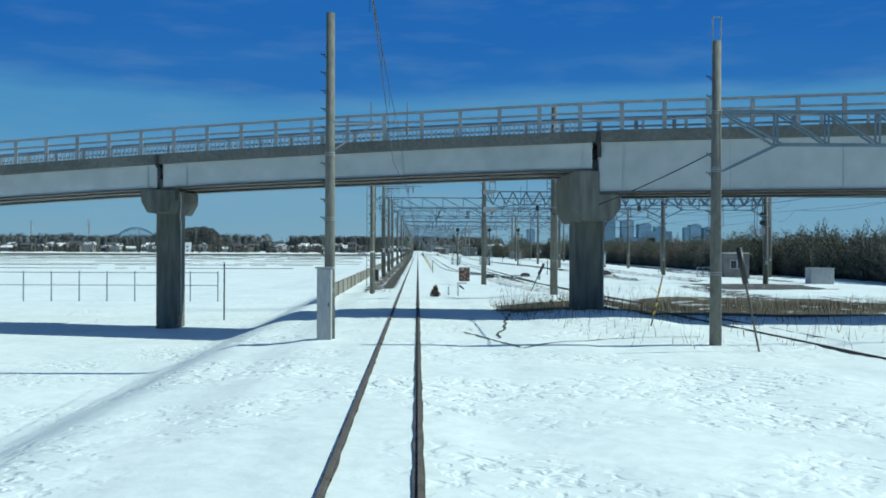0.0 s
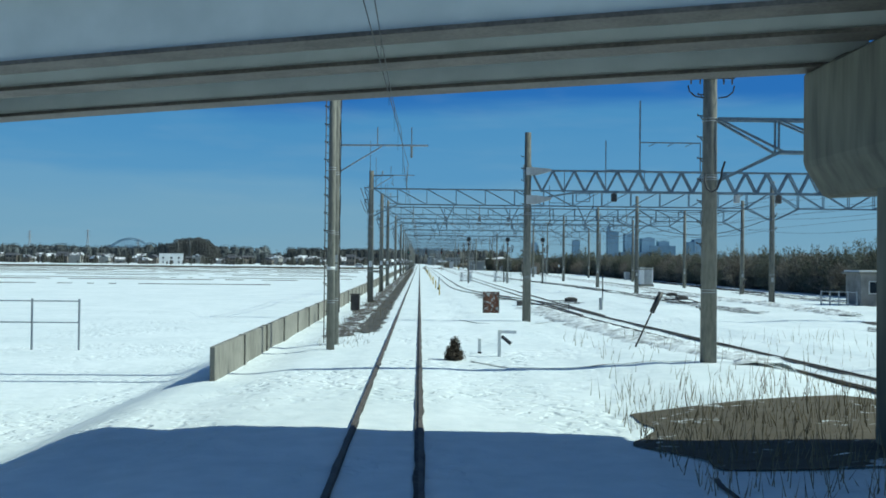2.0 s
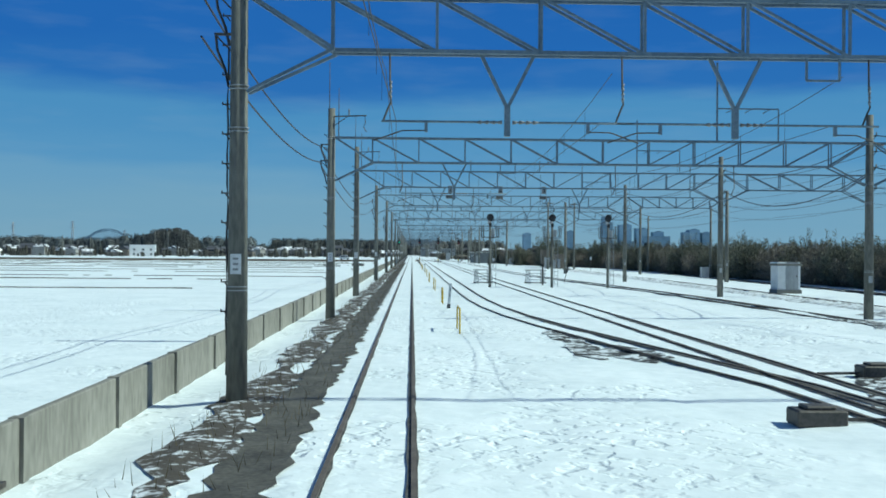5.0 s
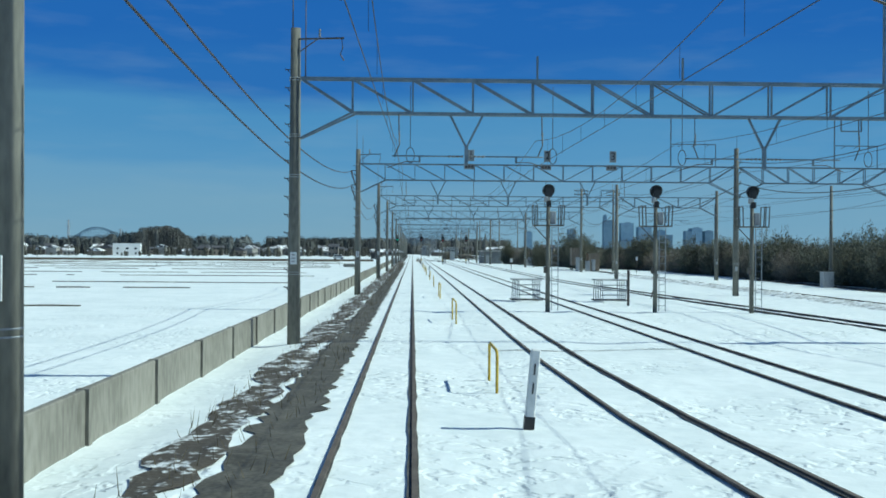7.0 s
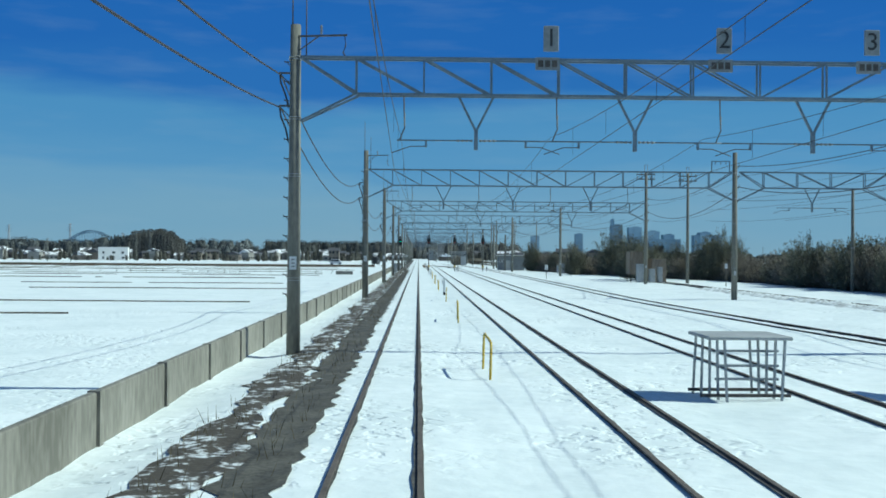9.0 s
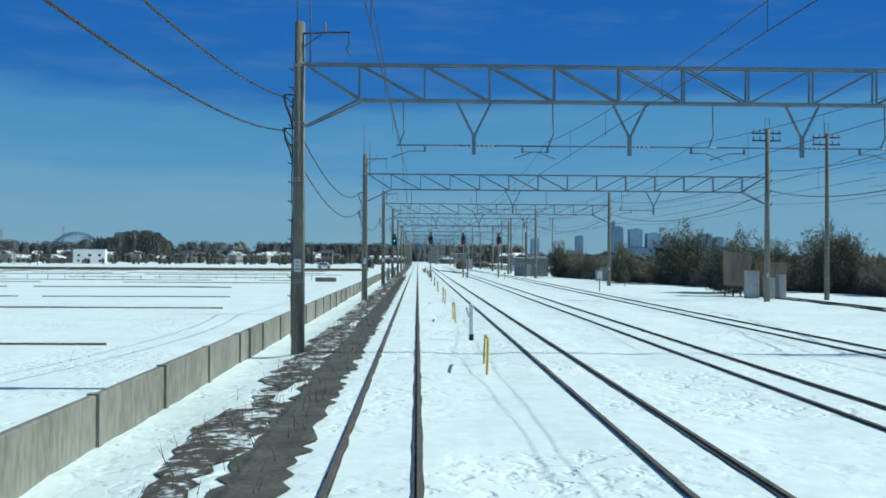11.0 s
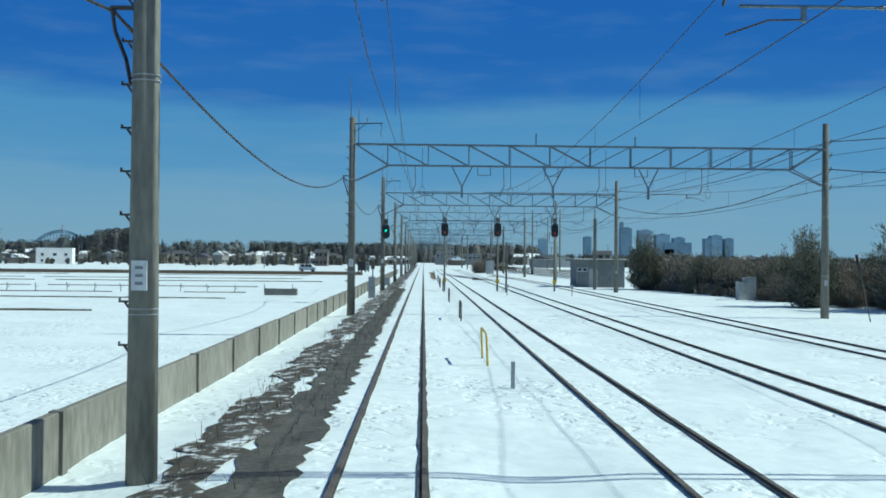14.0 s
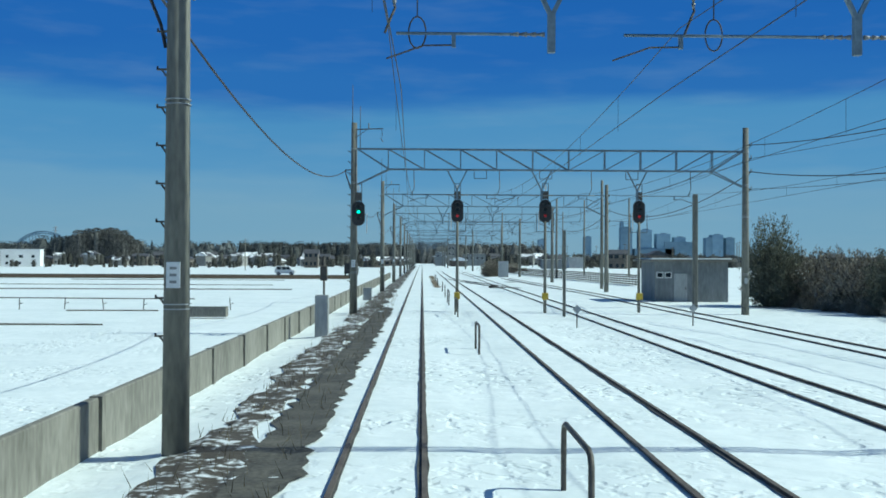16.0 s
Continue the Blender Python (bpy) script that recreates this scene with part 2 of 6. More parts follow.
def rod(bm, a, b, r0, r1=None, n=8):
    """A round bar from a to b."""
    a, b = Vector(a), Vector(b)
    r1 = r0 if r1 is None else r1
    q = (b - a).to_track_quat("Z", "Y").to_matrix()
    rings = []
    for p, r in ((a, r0), (b, r1)):
        rings.append([bm.verts.new(p + q @ Vector((r * math.cos(k * math.tau / n), r * math.sin(k * math.tau / n), 0))) for k in range(n)])
    for k in range(n):
        f = bm.faces.new((rings[0][k], rings[0][(k + 1) % n], rings[1][(k + 1) % n], rings[1][k]))
        f.smooth = n > 5
    if n > 3:
        bm.faces.new(rings[0][::-1])
        bm.faces.new(rings[1])


def bar(bm, a, b, w, h=None):
    """A square bar (an angle iron seen from afar) from a to b."""
    a, b = Vector(a), Vector(b)
    h = w if h is None else h
    q = (b - a).to_track_quat("Z", "Y").to_matrix().to_4x4()
    m = Matrix.Translation((a + b) / 2) @ q @ Matrix.Diagonal((w, h, (b - a).length, 1))
    bmesh.ops.create_cube(bm, size=1.0, matrix=m)


def line(bm, pts, r, n=5):
    """A tube along points."""
    pts = [Vector(p) for p in pts]
    rings = []
    for i, p in enumerate(pts):
        d = (pts[min(i + 1, len(pts) - 1)] - pts[max(i - 1, 0)]).normalized()
        q = d.to_track_quat("Z", "Y").to_matrix()
        rings.append([bm.verts.new(p + q @ Vector((r * math.cos(k * math.tau / n), r * math.sin(k * math.tau / n), 0))) for k in range(n)])
    for u, v in zip(rings, rings[1:]):
        for k in range(n):
            bm.faces.new((u[k], u[(k + 1) % n], v[(k + 1) % n], v[k])).smooth = True


def prism(bm, outline, y0, y1, axis="y"):
    """A solid: an outline in the x-z plane carried from y0 to y1 (or y-z along x)."""
    def place(p, v):
        return (p[0], v, p[1]) if axis == "y" else (v, p[0], p[1])
    a = [bm.verts.new(place(p, y0)) for p in outline]
    b = [bm.verts.new(place(p, y1)) for p in outline]
    n = len(outline)
    for k in range(n):
        bm.faces.new((a[k], a[(k + 1) % n], b[(k + 1) % n], b[k]))
    bm.faces.new(a[::-1])
    bm.faces.new(b)
    bmesh.ops.recalc_face_normals(bm, faces=bm.faces)


def mesh_of(name, bm, material):
    bmesh.ops.recalc_face_normals(bm, faces=bm.faces)
    me = bpy.data.meshes.new(name)
    bm.to_mesh(me)
    bm.free()
    me.materials.append(material)
    return me


def part(name, bm, material, parent=None, label="", at=None):
    """Links a bmesh as one mesh object under a thing or a part."""
    ob = new(name, bm if isinstance(bm, bpy.types.Mesh) else mesh_of(name, bm, material))
    ob.parent = parent
    if at:
        ob.location = at
    if label:
        ob["label"] = label
    return ob


def thing(name, at, label, category, group="", kind=""):
    ob = new(name)
    ob.location = at
    ob.empty_display_size = 0.3
    return tagged(ob, label, category, group, kind)


def solo(name, bm, material, label, category, group="", kind="", at=None):
    return tagged(part(name, bm, material, None, "", at), label, category, group, kind)


def text_mesh(body, size, material, parent, at, turn=(90, 0, 0), name="lettering"):
    cu = bpy.data.curves.new(name, "FONT")
    cu.body, cu.size, cu.align_x, cu.align_y, cu.extrude = body, size, "CENTER", "CENTER", 0.004
    tmp = bpy.data.objects.new("tmp", cu)
    scene.collection.objects.link(tmp)
    bpy.context.view_layer.update()
    me = bpy.data.meshes.new_from_object(tmp.evaluated_get(bpy.context.evaluated_depsgraph_get()))
    bpy.data.objects.remove(tmp)
    me.materials.clear()
    me.materials.append(material)
    ob = new(name, me)
    ob.parent = parent
    ob.matrix_local = pose(*at, *turn)
    return ob

# ---- ground: one sheet of snow to the horizon ----
TRACKS = [-0.52, 3.81, 8.30, 13.95]  # centre lines; rail heads at z = 0
GAUGE = 1.13


def step(a, b, v):
    u = min(max((v - a) / (b - a), 0.0), 1.0)
    return u * u * (3 - 2 * u)


def ground_z(x, y):
    z = -0.055
    near = min(abs(x - c) for c in TRACKS)
    rough = step(1.0, 1.6, near) if x < 15 else 1.0
    if -8 < x < 60 and -60 < y < 480:
        z += rough * (0.05 * noise.noise((x * 0.45, y * 0.3, 0)) + 0.035 * noise.noise((x * 1.7, y * 1.3, 4)) - 0.03)
    z += step(9, 14, x) * step(120, 60, y) * 0.12 * (1 + noise.noise((x * 0.2, y * 0.08, 9)))
    z -= step(-5.2, -8.5, x) * 0.95
    z -= step(-3.0, -4.6, x) * 0.15
    z -= step(34, 60, x) * 0.4
    z += 0.22 * step(3.6, 6.5, x) * step(10.2, 8.4, x) * step(8, 17, y) * step(46, 34, y)
    return z


def spread(edges):
    out = []
    for a, b, n in edges:
        out += [a + (b - a) * k / n for k in range(n)]
    return out + [edges[-1][1]]


gx = spread([(-4500, -600, 6), (-600, -60, 18), (-60, -9, 17), (-9, 16, 72), (16, 40, 40), (40, 120, 10), (120, 4500, 10)])
gy = spread([(-900, -60, 6), (-60, -20, 20), (-20, 300, 640), (300, 480, 120), (480, 900, 14), (900, 4800, 8)])
verts = [(x, y, ground_z(x, y)) for y in gy for x in gx]
nx = len(gx)
faces = [(j * nx + i, j * nx + i + 1, (j + 1) * nx + i + 1, (j + 1) * nx + i) for j in range(len(gy) - 1) for i in range(nx - 1)]
me = bpy.data.meshes.new("ground")
me.from_pydata(verts, [], faces)
me.materials.append(SNOW)
me.polygons.foreach_set("use_smooth", [True] * len(faces))
tagged(new("ground", me), "trodden white snow over the rail yard and the fields", "snow", kind="structure")


def patch(name, outline, material, label, z=None, lift=0.012):
    """A bare patch: a fan of ground, a little above the snow."""
    bm = bmesh.new()
    bm.faces.new([bm.verts.new((x, y, (ground_z(x, y) if z is None else z) + lift)) for x, y in outline])
    bmesh.ops.triangulate(bm, faces=bm.faces[:])
    return solo(name, bm, material, label, "ground", kind="structure")


# ---- tracks ----
def rail_run(track, pts, offset):
    """One rail along a centre line, with the wet dark gap that the wheels keep open beside it."""
    side = []
    for i, p in enumerate(pts):
        a, b = pts[max(i - 1, 0)], pts[min(i + 1, len(pts) - 1)]
        d = Vector((b[0] - a[0], b[1] - a[1])).normalized()
        side.append((p[0] + d.y * offset, p[1] - d.x * offset, d))
    bm = bmesh.new()
    prof = [(-0.035, 0.0), (0.035, 0.0), (0.035, -0.035), (0.012, -0.05), (0.012, -0.11), (-0.012, -0.11), (-0.012, -0.05), (-0.035, -0.035)]
    rings = [[bm.verts.new((x + d.y * u, y - d.x * u, z)) for u, z in prof] for x, y, d in side]
    for a, b in zip(rings, rings[1:]):
        for k in range(len(prof)):
            bm.faces.new((a[k], a[(k + 1) % len(prof)], b[(k + 1) % len(prof)], b[k]))
    rail = part("rail", bm, STEELRAIL, track)
    bm = bmesh.new()
    last = None
    for x, y, d in side:
        wide = 2.6 if 5 < x <= 9.3 and 66 < y < 100 else (3.4 if x > 15 else 2.4) if x > 9.3 and y < 125 else 2.2 if x > 20 else 1.15
        w0, w1 = (0.04 * wide, 0.06 * wide) if offset < 0 else (0.08 * wide, 0.045 * wide)
        w0 += 0.035 * noise.noise((x, y * 1.1, 2)) + 0.02 * noise.noise((x, y * 3.1, 5))
        w1 += 0.035 * noise.noise((x, y * 1.2, 7)) + 0.02 * noise.noise((x, y * 3.3, 1))
        row = [bm.verts.new((x - d.y * w0, y + d.x * w0, -0.03)), bm.verts.new((x + d.y * w1, y - d.x * w1, -0.03))]
        if last:
            bm.faces.new((last[0], last[1], row[1], row[0]))
        last = row
    part("wheel_groove", bm, SLUSH, rail, "dark wet gap melted beside the rail")


def track(pts, label, dense=0.4):
    fine = []
    for a, b in zip(pts, pts[1:]):
        n = max(1, int(abs(b[1] - a[1]) / dense))
        fine += [(a[0] + (b[0] - a[0]) * k / n, a[1] + (b[1] - a[1]) * k / n) for k in range(n)]
    fine.append(pts[-1])
    t = thing("railway_track", (0, 0, 0), label, "railway track", "tracks of the yard", "structure")
    rail_run(t, fine, -GAUGE / 2)
    rail_run(t, fine, GAUGE / 2)
    return t


def bend(x0, y0, x1, y1, n=24):
    """An S-shaped centre line between two parallel ones."""
    return [(x0 + (x1 - x0) * step(0, 1, k / n), y0 + (y1 - y0) * k / n) for k in range(n + 1)]


track([(-0.52, -60), (-0.52, 900)], "straight running track with snow between its rails", 0.7)
track([(14.0, -20), (11.4, 20), (10.1, 40), (9.0, 58), (8.55, 70), (8.1, 77), (7.35, 81.5), (6.6, 86), (5.35, 94), (4.62, 100), (4.12, 107), (3.87, 115), (3.81, 123), (3.81, 480)], "curving snow-covered track that straightens beside the main one")
track([(9.2, 60), (8.9, 75), (8.75, 91), (8.5, 115), (8.3, 150), (8.3, 480)], "straight snow-covered siding track")
track([(20.5, -20), (18.9, 40), (18.6, 105)] + bend(18.6, 105, 13.95, 195)[1:] + [(13.95, 330), (12.2, 400)], "snow-covered siding track that swings in from the yard")
track([(23.5, -40), (24.5, 85), (26, 150), (27, 240)], "half-buried yard track in the snow")
track([(31, -40), (33, 100), (36.5, 200)], "half-buried yard track in the snow")
track(bend(18.9, 70, 24.4, 112), "crossover track between two yard tracks")
track(bend(8.3, 345, 3.95, 400), "crossover track between two sidings")

# ---- road bridge over the tracks, which it crosses askew ----
WIDE = 4.9  # across the bridge


def front(x):
    """The near face of the bridge, where it crosses x."""
    return 21.08 - 0.293 * x


def deck_z(x):
    """Height of the girders' underside: falls towards the fields."""
    u = max(0.0, 8.0 - x)
    return 6.04 - 0.015 * u - 0.00064 * u * u


bridge = thing("road_bridge", (0, 0, 0), "grey concrete road bridge with white girders and a steel railing", "bridge")
xs = [-46 + 2 * k for k in range(46)]


def swept(name, xs, y0, y1, lo, hi, material, parent, label=""):
    """A bar along the bridge: from y0 to y1 behind the near face, from lo to hi over the underside."""
    bm = bmesh.new()
    rings = [[bm.verts.new((x, front(x) + y, deck_z(x) + z)) for y, z in ((y0, lo), (y1, lo), (y1, hi), (y0, hi))] for x in xs]
    for ra, rb in zip(rings, rings[1:]):
        for q in range(4):
            bm.faces.new((ra[q], ra[(q + 1) % 4], rb[(q + 1) % 4], rb[q]))
    bm.faces.new(rings[0])
    bm.faces.new(rings[-1][::-1])
    return part(name, bm, material, parent, label)


swept("deck", xs, 0.05, WIDE - 0.05, 1.16, 1.42, PALECON, bridge, "grey concrete deck slab")
swept("deck_edge", xs, -0.32, 0.05, 1.06, 1.52, PALECON, bridge, "olive-grey weathered concrete deck edge")
swept("deck_edge", xs, WIDE - 0.05, WIDE + 0.32, 1.06, 1.52, PALECON, bridge, "olive-grey weathered concrete deck edge")
SPANS = ((-46, -31.2, 0), (-31.0, -12.05, 0), (-11.75, 7.15, 0), (7.42, 44, -0.95))
for x0, x1, drop in SPANS:
    run = [x0 + (x1 - x0) * k / 8 for k in range(9)]
    for y in (0.0, 1.9, WIDE - 0.45):
        g = swept("girder", run, y, y + 0.45, drop, 1.06, GIRDER, bridge, "white-painted girder")
        swept("bottom_flange", run, y - 0.1, y + 0.55, drop - 0.07, drop - 0.002, DARKSTEEL, g)
    swept("underside", run, 0.45, WIDE - 0.45, 0.55, 0.62, PALECON, bridge)
# upright stiffeners and ledges on the near girder
for x, drop in ((8.35, -0.95), (12.4, -0.95), (16.4, -0.95), (20.4, -0.95), (6.75, 0.0), (-10.6, 0.0), (-12.5, 0.0)):
    bm = bmesh.new()
    box(bm, (x, front(x) - 0.03, deck_z(x) + (drop + 1.06) / 2), (0.05, 0.07, 1.0 - drop))
    part("stiffener", bm, GIRDER, bridge)
for x0, x1, drop in SPANS:
    run = [x0 + (x1 - x0) * k / 8 for k in range(9)]
    swept("ledge", run, -0.05, -0.002, 0.96, 1.06, GIRDER, bridge)
# railing
for side, y in ((0, -0.16), (1, WIDE + 0.16)):
    swept("hand_rail", xs, y - 0.07, y + 0.07, 2.6, 2.71, RAILGREY, bridge)
    swept("lower_rail", xs, y - 0.05, y + 0.05, 2.22, 2.31, RAILGREY, bridge)
    swept("lower_rail", xs, y - 0.05, y + 0.05, 1.88, 1.95, RAILGREY, bridge)
    bm = bmesh.new()
    box(bm, (0, 0, 0.54), (0.17, 0.1, 1.08))
    bevelled(bm, 0.01)
    post = mesh_of("railing_post", bm, RAILGREY)
    bm = bmesh.new()
    box(bm, (0, 0, 0.2), (0.11, 0.06, 0.4))
    short = mesh_of("short_post", bm, RAILGREY)
    bm = bmesh.new()
    box(bm, (0, 0, 0.19), (0.07, 0.03, 0.38))
    slat = mesh_of("baluster", bm, GIRDER)
    x = -45.2
    while x < 43:
        part("railing_post", post, None, bridge, at=(x, front(x) + y, deck_z(x) + 1.52))
        if x > 5.5:
            part("short_post", short, None, bridge, at=(x + 0.81, front(x + 0.81) + y, deck_z(x) + 1.52))
        elif side == 0:
            for k in range(1, 8):
                u = x + k * 0.2025
                part("baluster", slat, None, bridge, at=(u, front(u) + y, deck_z(u) + 1.52))
        x += 1.62


def pier(x, width, outline, label, depth=4.9, d=0.95):
    """A chamfered shaft under a flared head; its sides run along the tracks, its face along the bridge."""
    y = front(x) + depth / 2
    p = thing("bridge_pier", (x, y, 0), label, "bridge pier", "piers of the bridge")
    foot = min(z for _, z in outline)
    bm = bmesh.new()
    w, c = width / 2, 0.18
    ring = [(-w + c, -d), (w - c, -d), (w, -d + c), (w, d - c), (w - c, d), (-w + c, d), (-w, d - c), (-w, -d + c)]
    lo = [bm.verts.new((a, b, -1.3)) for a, b in ring]
    hi = [bm.verts.new((a, b, foot + 0.05)) for a, b in ring]
    for k in range(8):
        bm.faces.new((lo[k], lo[(k + 1) % 8], hi[(k + 1) % 8], hi[k]))
    bm.faces.new(hi)
    part("shaft", bm, PIERCON, p)
    bm = bmesh.new()
    prism(bm, outline, -depth / 2 - 0.15, depth / 2 + 0.1)
    bevelled(bm, 0.06)
    for v in bm.verts:
        v.co.y += -0.293 * v.co.x
    part("head", bm, PIERCON, p)
    top = max(z for _, z in outline)
    right = max(u for u, _ in outline)
    step_z = max(z for q, z in outline if q > 0.6)
    for u, z in ((-0.4, top), (0.55, step_z)):
        for yy in (-1.9, 1.9):
            bm = bmesh.new()
            box(bm, (u, yy - 0.293 * u, z + 0.06), (0.5, 0.55, 0.16))
            bevelled(bm, 0.02)
            part("bearing", bm, DARKSTEEL, p)
    bm = bmesh.new()
    line(bm, [(right + 0.06, -1.9, foot + 0.95), (right + 0.05, -1.7, foot + 0.6), (w + 0.1, -0.7, foot - 0.1), (w + 0.06, -0.4, foot - 0.6), (w + 0.06, -0.4, -0.5)], 0.055, 8)
    part("drain_pipe", bm, GALV, p)
    zj = deck_z(x)
    bm = bmesh.new()
    line(bm, [(0.02, -depth / 2 - 0.4, zj + 1.45), (0.02, -depth / 2 - 0.38, zj + 1.05), (0.1, -depth / 2 - 0.16, zj + 0.85), (0.1, -depth / 2 - 0.14, zj + 0.45)], 0.085, 8)
    part("drain_sleeve", bm, RUBBER, p, "black rubber drain sleeve")
    return p


PIER_LABEL = "grey concrete bridge pier with a flared head on snow"
pier(7.3, 1.2, [(-0.92, 5.96), (0.12, 5.96), (0.12, 5.0), (0.95, 5.0), (0.95, 4.4), (0.6, 3.9), (-0.6, 3.85), (-0.92, 4.4)], PIER_LABEL)


def small_head(top):
    return [(-0.82, top), (0.82, top), (0.82, top - 0.55), (0.5, top - 1.1), (-0.5, top - 1.1), (-0.82, top - 0.55)]


pier(-12.0, 1.0, small_head(5.42), PIER_LABEL)
pier(-31.1, 1.06, small_head(4.36), PIER_LABEL)
pier(43.8, 1.4, small_head(4.95), PIER_LABEL)

# bare ground and low wall beside the tracks
def ragged(name, x0, x1, y0, y1, material, label, seed, pitch=0.7, jag=0.5, gaps=0.0):
    """A strip of bare ground with a ragged edge, lying along the track."""
    r = random.Random(seed)
    bm = bmesh.new()
    n = int((y1 - y0) / pitch)
    last = None
    for k in range(n + 1):
        y = y0 + (y1 - y0) * k / n
        fade = min(1.0, min(k, n - k) * pitch / 1.2)
        if gaps:
            fade *= 0.35 + 0.65 * step(0.35, -0.1, noise.noise((y * 0.23, seed + 2, 1)))
        mid = (x0 + x1) / 2
        a = mid + (x0 - mid) * fade * (1 + jag * noise.noise((y * 0.5, seed, 0))) + r.uniform(-0.1, 0.1) + 0.22 * noise.noise((y * 2.1, seed + 1, 8))
        b = mid + (x1 - mid) * fade * (1 + jag * noise.noise((y * 0.6, seed + 5, 3))) + r.uniform(-0.1, 0.1) + 0.22 * noise.noise((y * 2.3, seed, 8))
        row = []
        for q in range(9):
            x = a + (b - a) * q / 8
            row.append(bm.verts.new((x, y, ground_z(x, y) + 0.022 + 0.03 * noise.noise((x * 2, y * 2, seed)) * (0 < q < 8))))
        if last:
            for q in range(8):
                bm.faces.new((last[q], last[q + 1], row[q + 1], row[q]))
        last = row
    return solo(name, bm, material, label, "ground", kind="structure")


GRIT = mat("dark_grit", (0.045, 0.043, 0.038), (0.125, 0.118, 0.10), 0.9, grain=12, blotch=1.2, bump=0.5, height=0.02)
ragged("verge", -2.5, -1.6, 46, 312, GRIT, "dark bare strip of grit beside the rail", 3, jag=0.25, pitch=0.4)
ragged("verge", -3.6, -2.45, 44, 420, VERGE, "mottled verge of melting snow and dead grass", 6, jag=0.5, gaps=0.25, pitch=0.4)
# real brown earth, placed to also stand in for the bridge's shadow band
ragged("bare_ground", 3.9, 12.5, 19.8, 27.2, THIN, "brown bare earth and dead grass sheltered by the bridge", 11, jag=0.45, pitch=0.3)
ragged("bare_ground", 11.0, 23.0, 18.0, 33.0, THIN, "brown bare earth between the yard tracks", 12, jag=0.6)
ragged("verge", -3.5, -2.15, 311, 660, GRIT, "dark bare bank beside the running track", 4, jag=0.4, gaps=0.15, pitch=0.5)
ragged("bare_ground", 1.15, 1.95, 352, 420, BARE, "brown bare strip beside the running track", 14, jag=0.5, gaps=0.4)
ragged("bare_ground", 20.9, 28.5, 43, 56, SLUSH, "dark grit mound beside the yard track", 13, jag=0.4)
for k, (x, y) in enumerate(((19.6, 88), (10.6, 77), (9.2, 73.5), (8.6, 69.5), (6.3, 84), (23.4, 91), (11.0, 378), (9.0, 352))):
    ragged("bare_ground", x - 0.7, x + 0.7, y - 2.4, y + 2.4, MELT, "dark wet ballast melted out at the points", 20 + k, jag=0.5, pitch=0.4)

for x0, x1, y0, y1, seed in ((17.9, 19.5, 62, 99, 41), (23.3, 24.9, 62, 118, 42), (18.4, 20.2, 30, 50, 43), (30.2, 31.8, 60, 105, 44), (4.6, 5.6, 82, 92, 45), (21.6, 23.4, 88, 104, 46)):
    ragged("bare_ground", x0, x1, y0, y1, MELT, "dark wet ballast showing through melting snow along the yard track", seed, jag=1.1, pitch=0.4)

wall = thing("retaining_wall", (-5.0, 0, 0), "low grey concrete panel wall between the fields and the line", "wall", kind="structure")
bm = bmesh.new()
box(bm, (0, 0, 0.0), (0.14, 3.92, 1.7))
bevelled(bm, 0.02)
panel_me = mesh_of("panel", bm, CONCRETE)
bm = bmesh.new()
box(bm, (0, 0, 0.0), (0.2, 0.18, 1.72))
post_me = mesh_of("wall_post", bm, CONCRETE)
for k in range(92):
    y = 34 + 4.1 * k
    part("panel", panel_me, None, wall, at=(0, y, -0.24 + 0.02 * noise.noise((k * 3.1, 0, 0))))
    part("wall_post", post_me, None, wall, at=(0.02, y + 2.05, -0.24))

# ---- overhead line: masts and portal beams ----
SIGNBAR = mat("sign_bar_grey", (0.2, 0.2, 0.2), (0.32, 0.32, 0.32), 0.6, bump=0)
# beam grey with the bluish veil of window glass put into its colour
BEAM = mat("hazed_beam_paint", (0.105, 0.15, 0.19), (0.19, 0.245, 0.29), 0.55, 0.3, grain=14, blotch=1.0, bump=0.05)


def mast_mesh(height, r0, r1, n=14):
    bm = bmesh.new()
    rod(bm, (0, 0, -0.5), (0, 0, height), r0, r1, n)
    return mesh_of("mast", bm, POLE)


def bands(parent, zs, r, at=(0, 0)):
    """Thin pale wires wound round the mast."""
    for z in zs:
        for dz in (0.0, 0.07):
            bm = bmesh.new()
            rod(bm, (at[0], at[1], z + dz - 0.009), (at[0], at[1], z + dz + 0.009), r + 0.008, None, 14)
            part("clamp_band", bm, GALV, parent)


def step_bolts(parent, z0, z1, r):
    z = z0
    while z < z1:
        bm = bmesh.new()
        box(bm, (-r - 0.065, 0, z), (0.15, 0.04, 0.026))
        bar(bm, (-r - 0.07, 0, z), (-r, 0, z - 0.1), 0.026)
        box(bm, (-r - 0.13, 0, z + 0.02), (0.02, 0.04, 0.05))
        part("step_bolt", bm, DARKSTEEL, parent)
        z += 0.56


def mast_cable(parent, z0, z1, r, side=-1, name="down_cable"):
    """A dark cable clipped to the side of a mast."""
    bm = bmesh.new()
    n = 12
    line(bm, [(side * (r + 0.022) + 0.012 * math.sin(k * 2.3), -0.05 + 0.02 * math.sin(k * 1.3), z0 + (z1 - z0) * k / n) for k in range(n + 1)], 0.02, 5)
    part(name, bm, RUBBER, parent)


def insulator(bm, a, b, r=0.055, n=5):
    a, b = Vector(a), Vector(b)
    rod(bm, a, b, r * 0.5, None, 6)
    for k in range(n):
        p, q = a.lerp(b, k / n), a.lerp(b, (k + 0.7) / n)
        rod(bm, p, q, r, r * 0.55, 8)


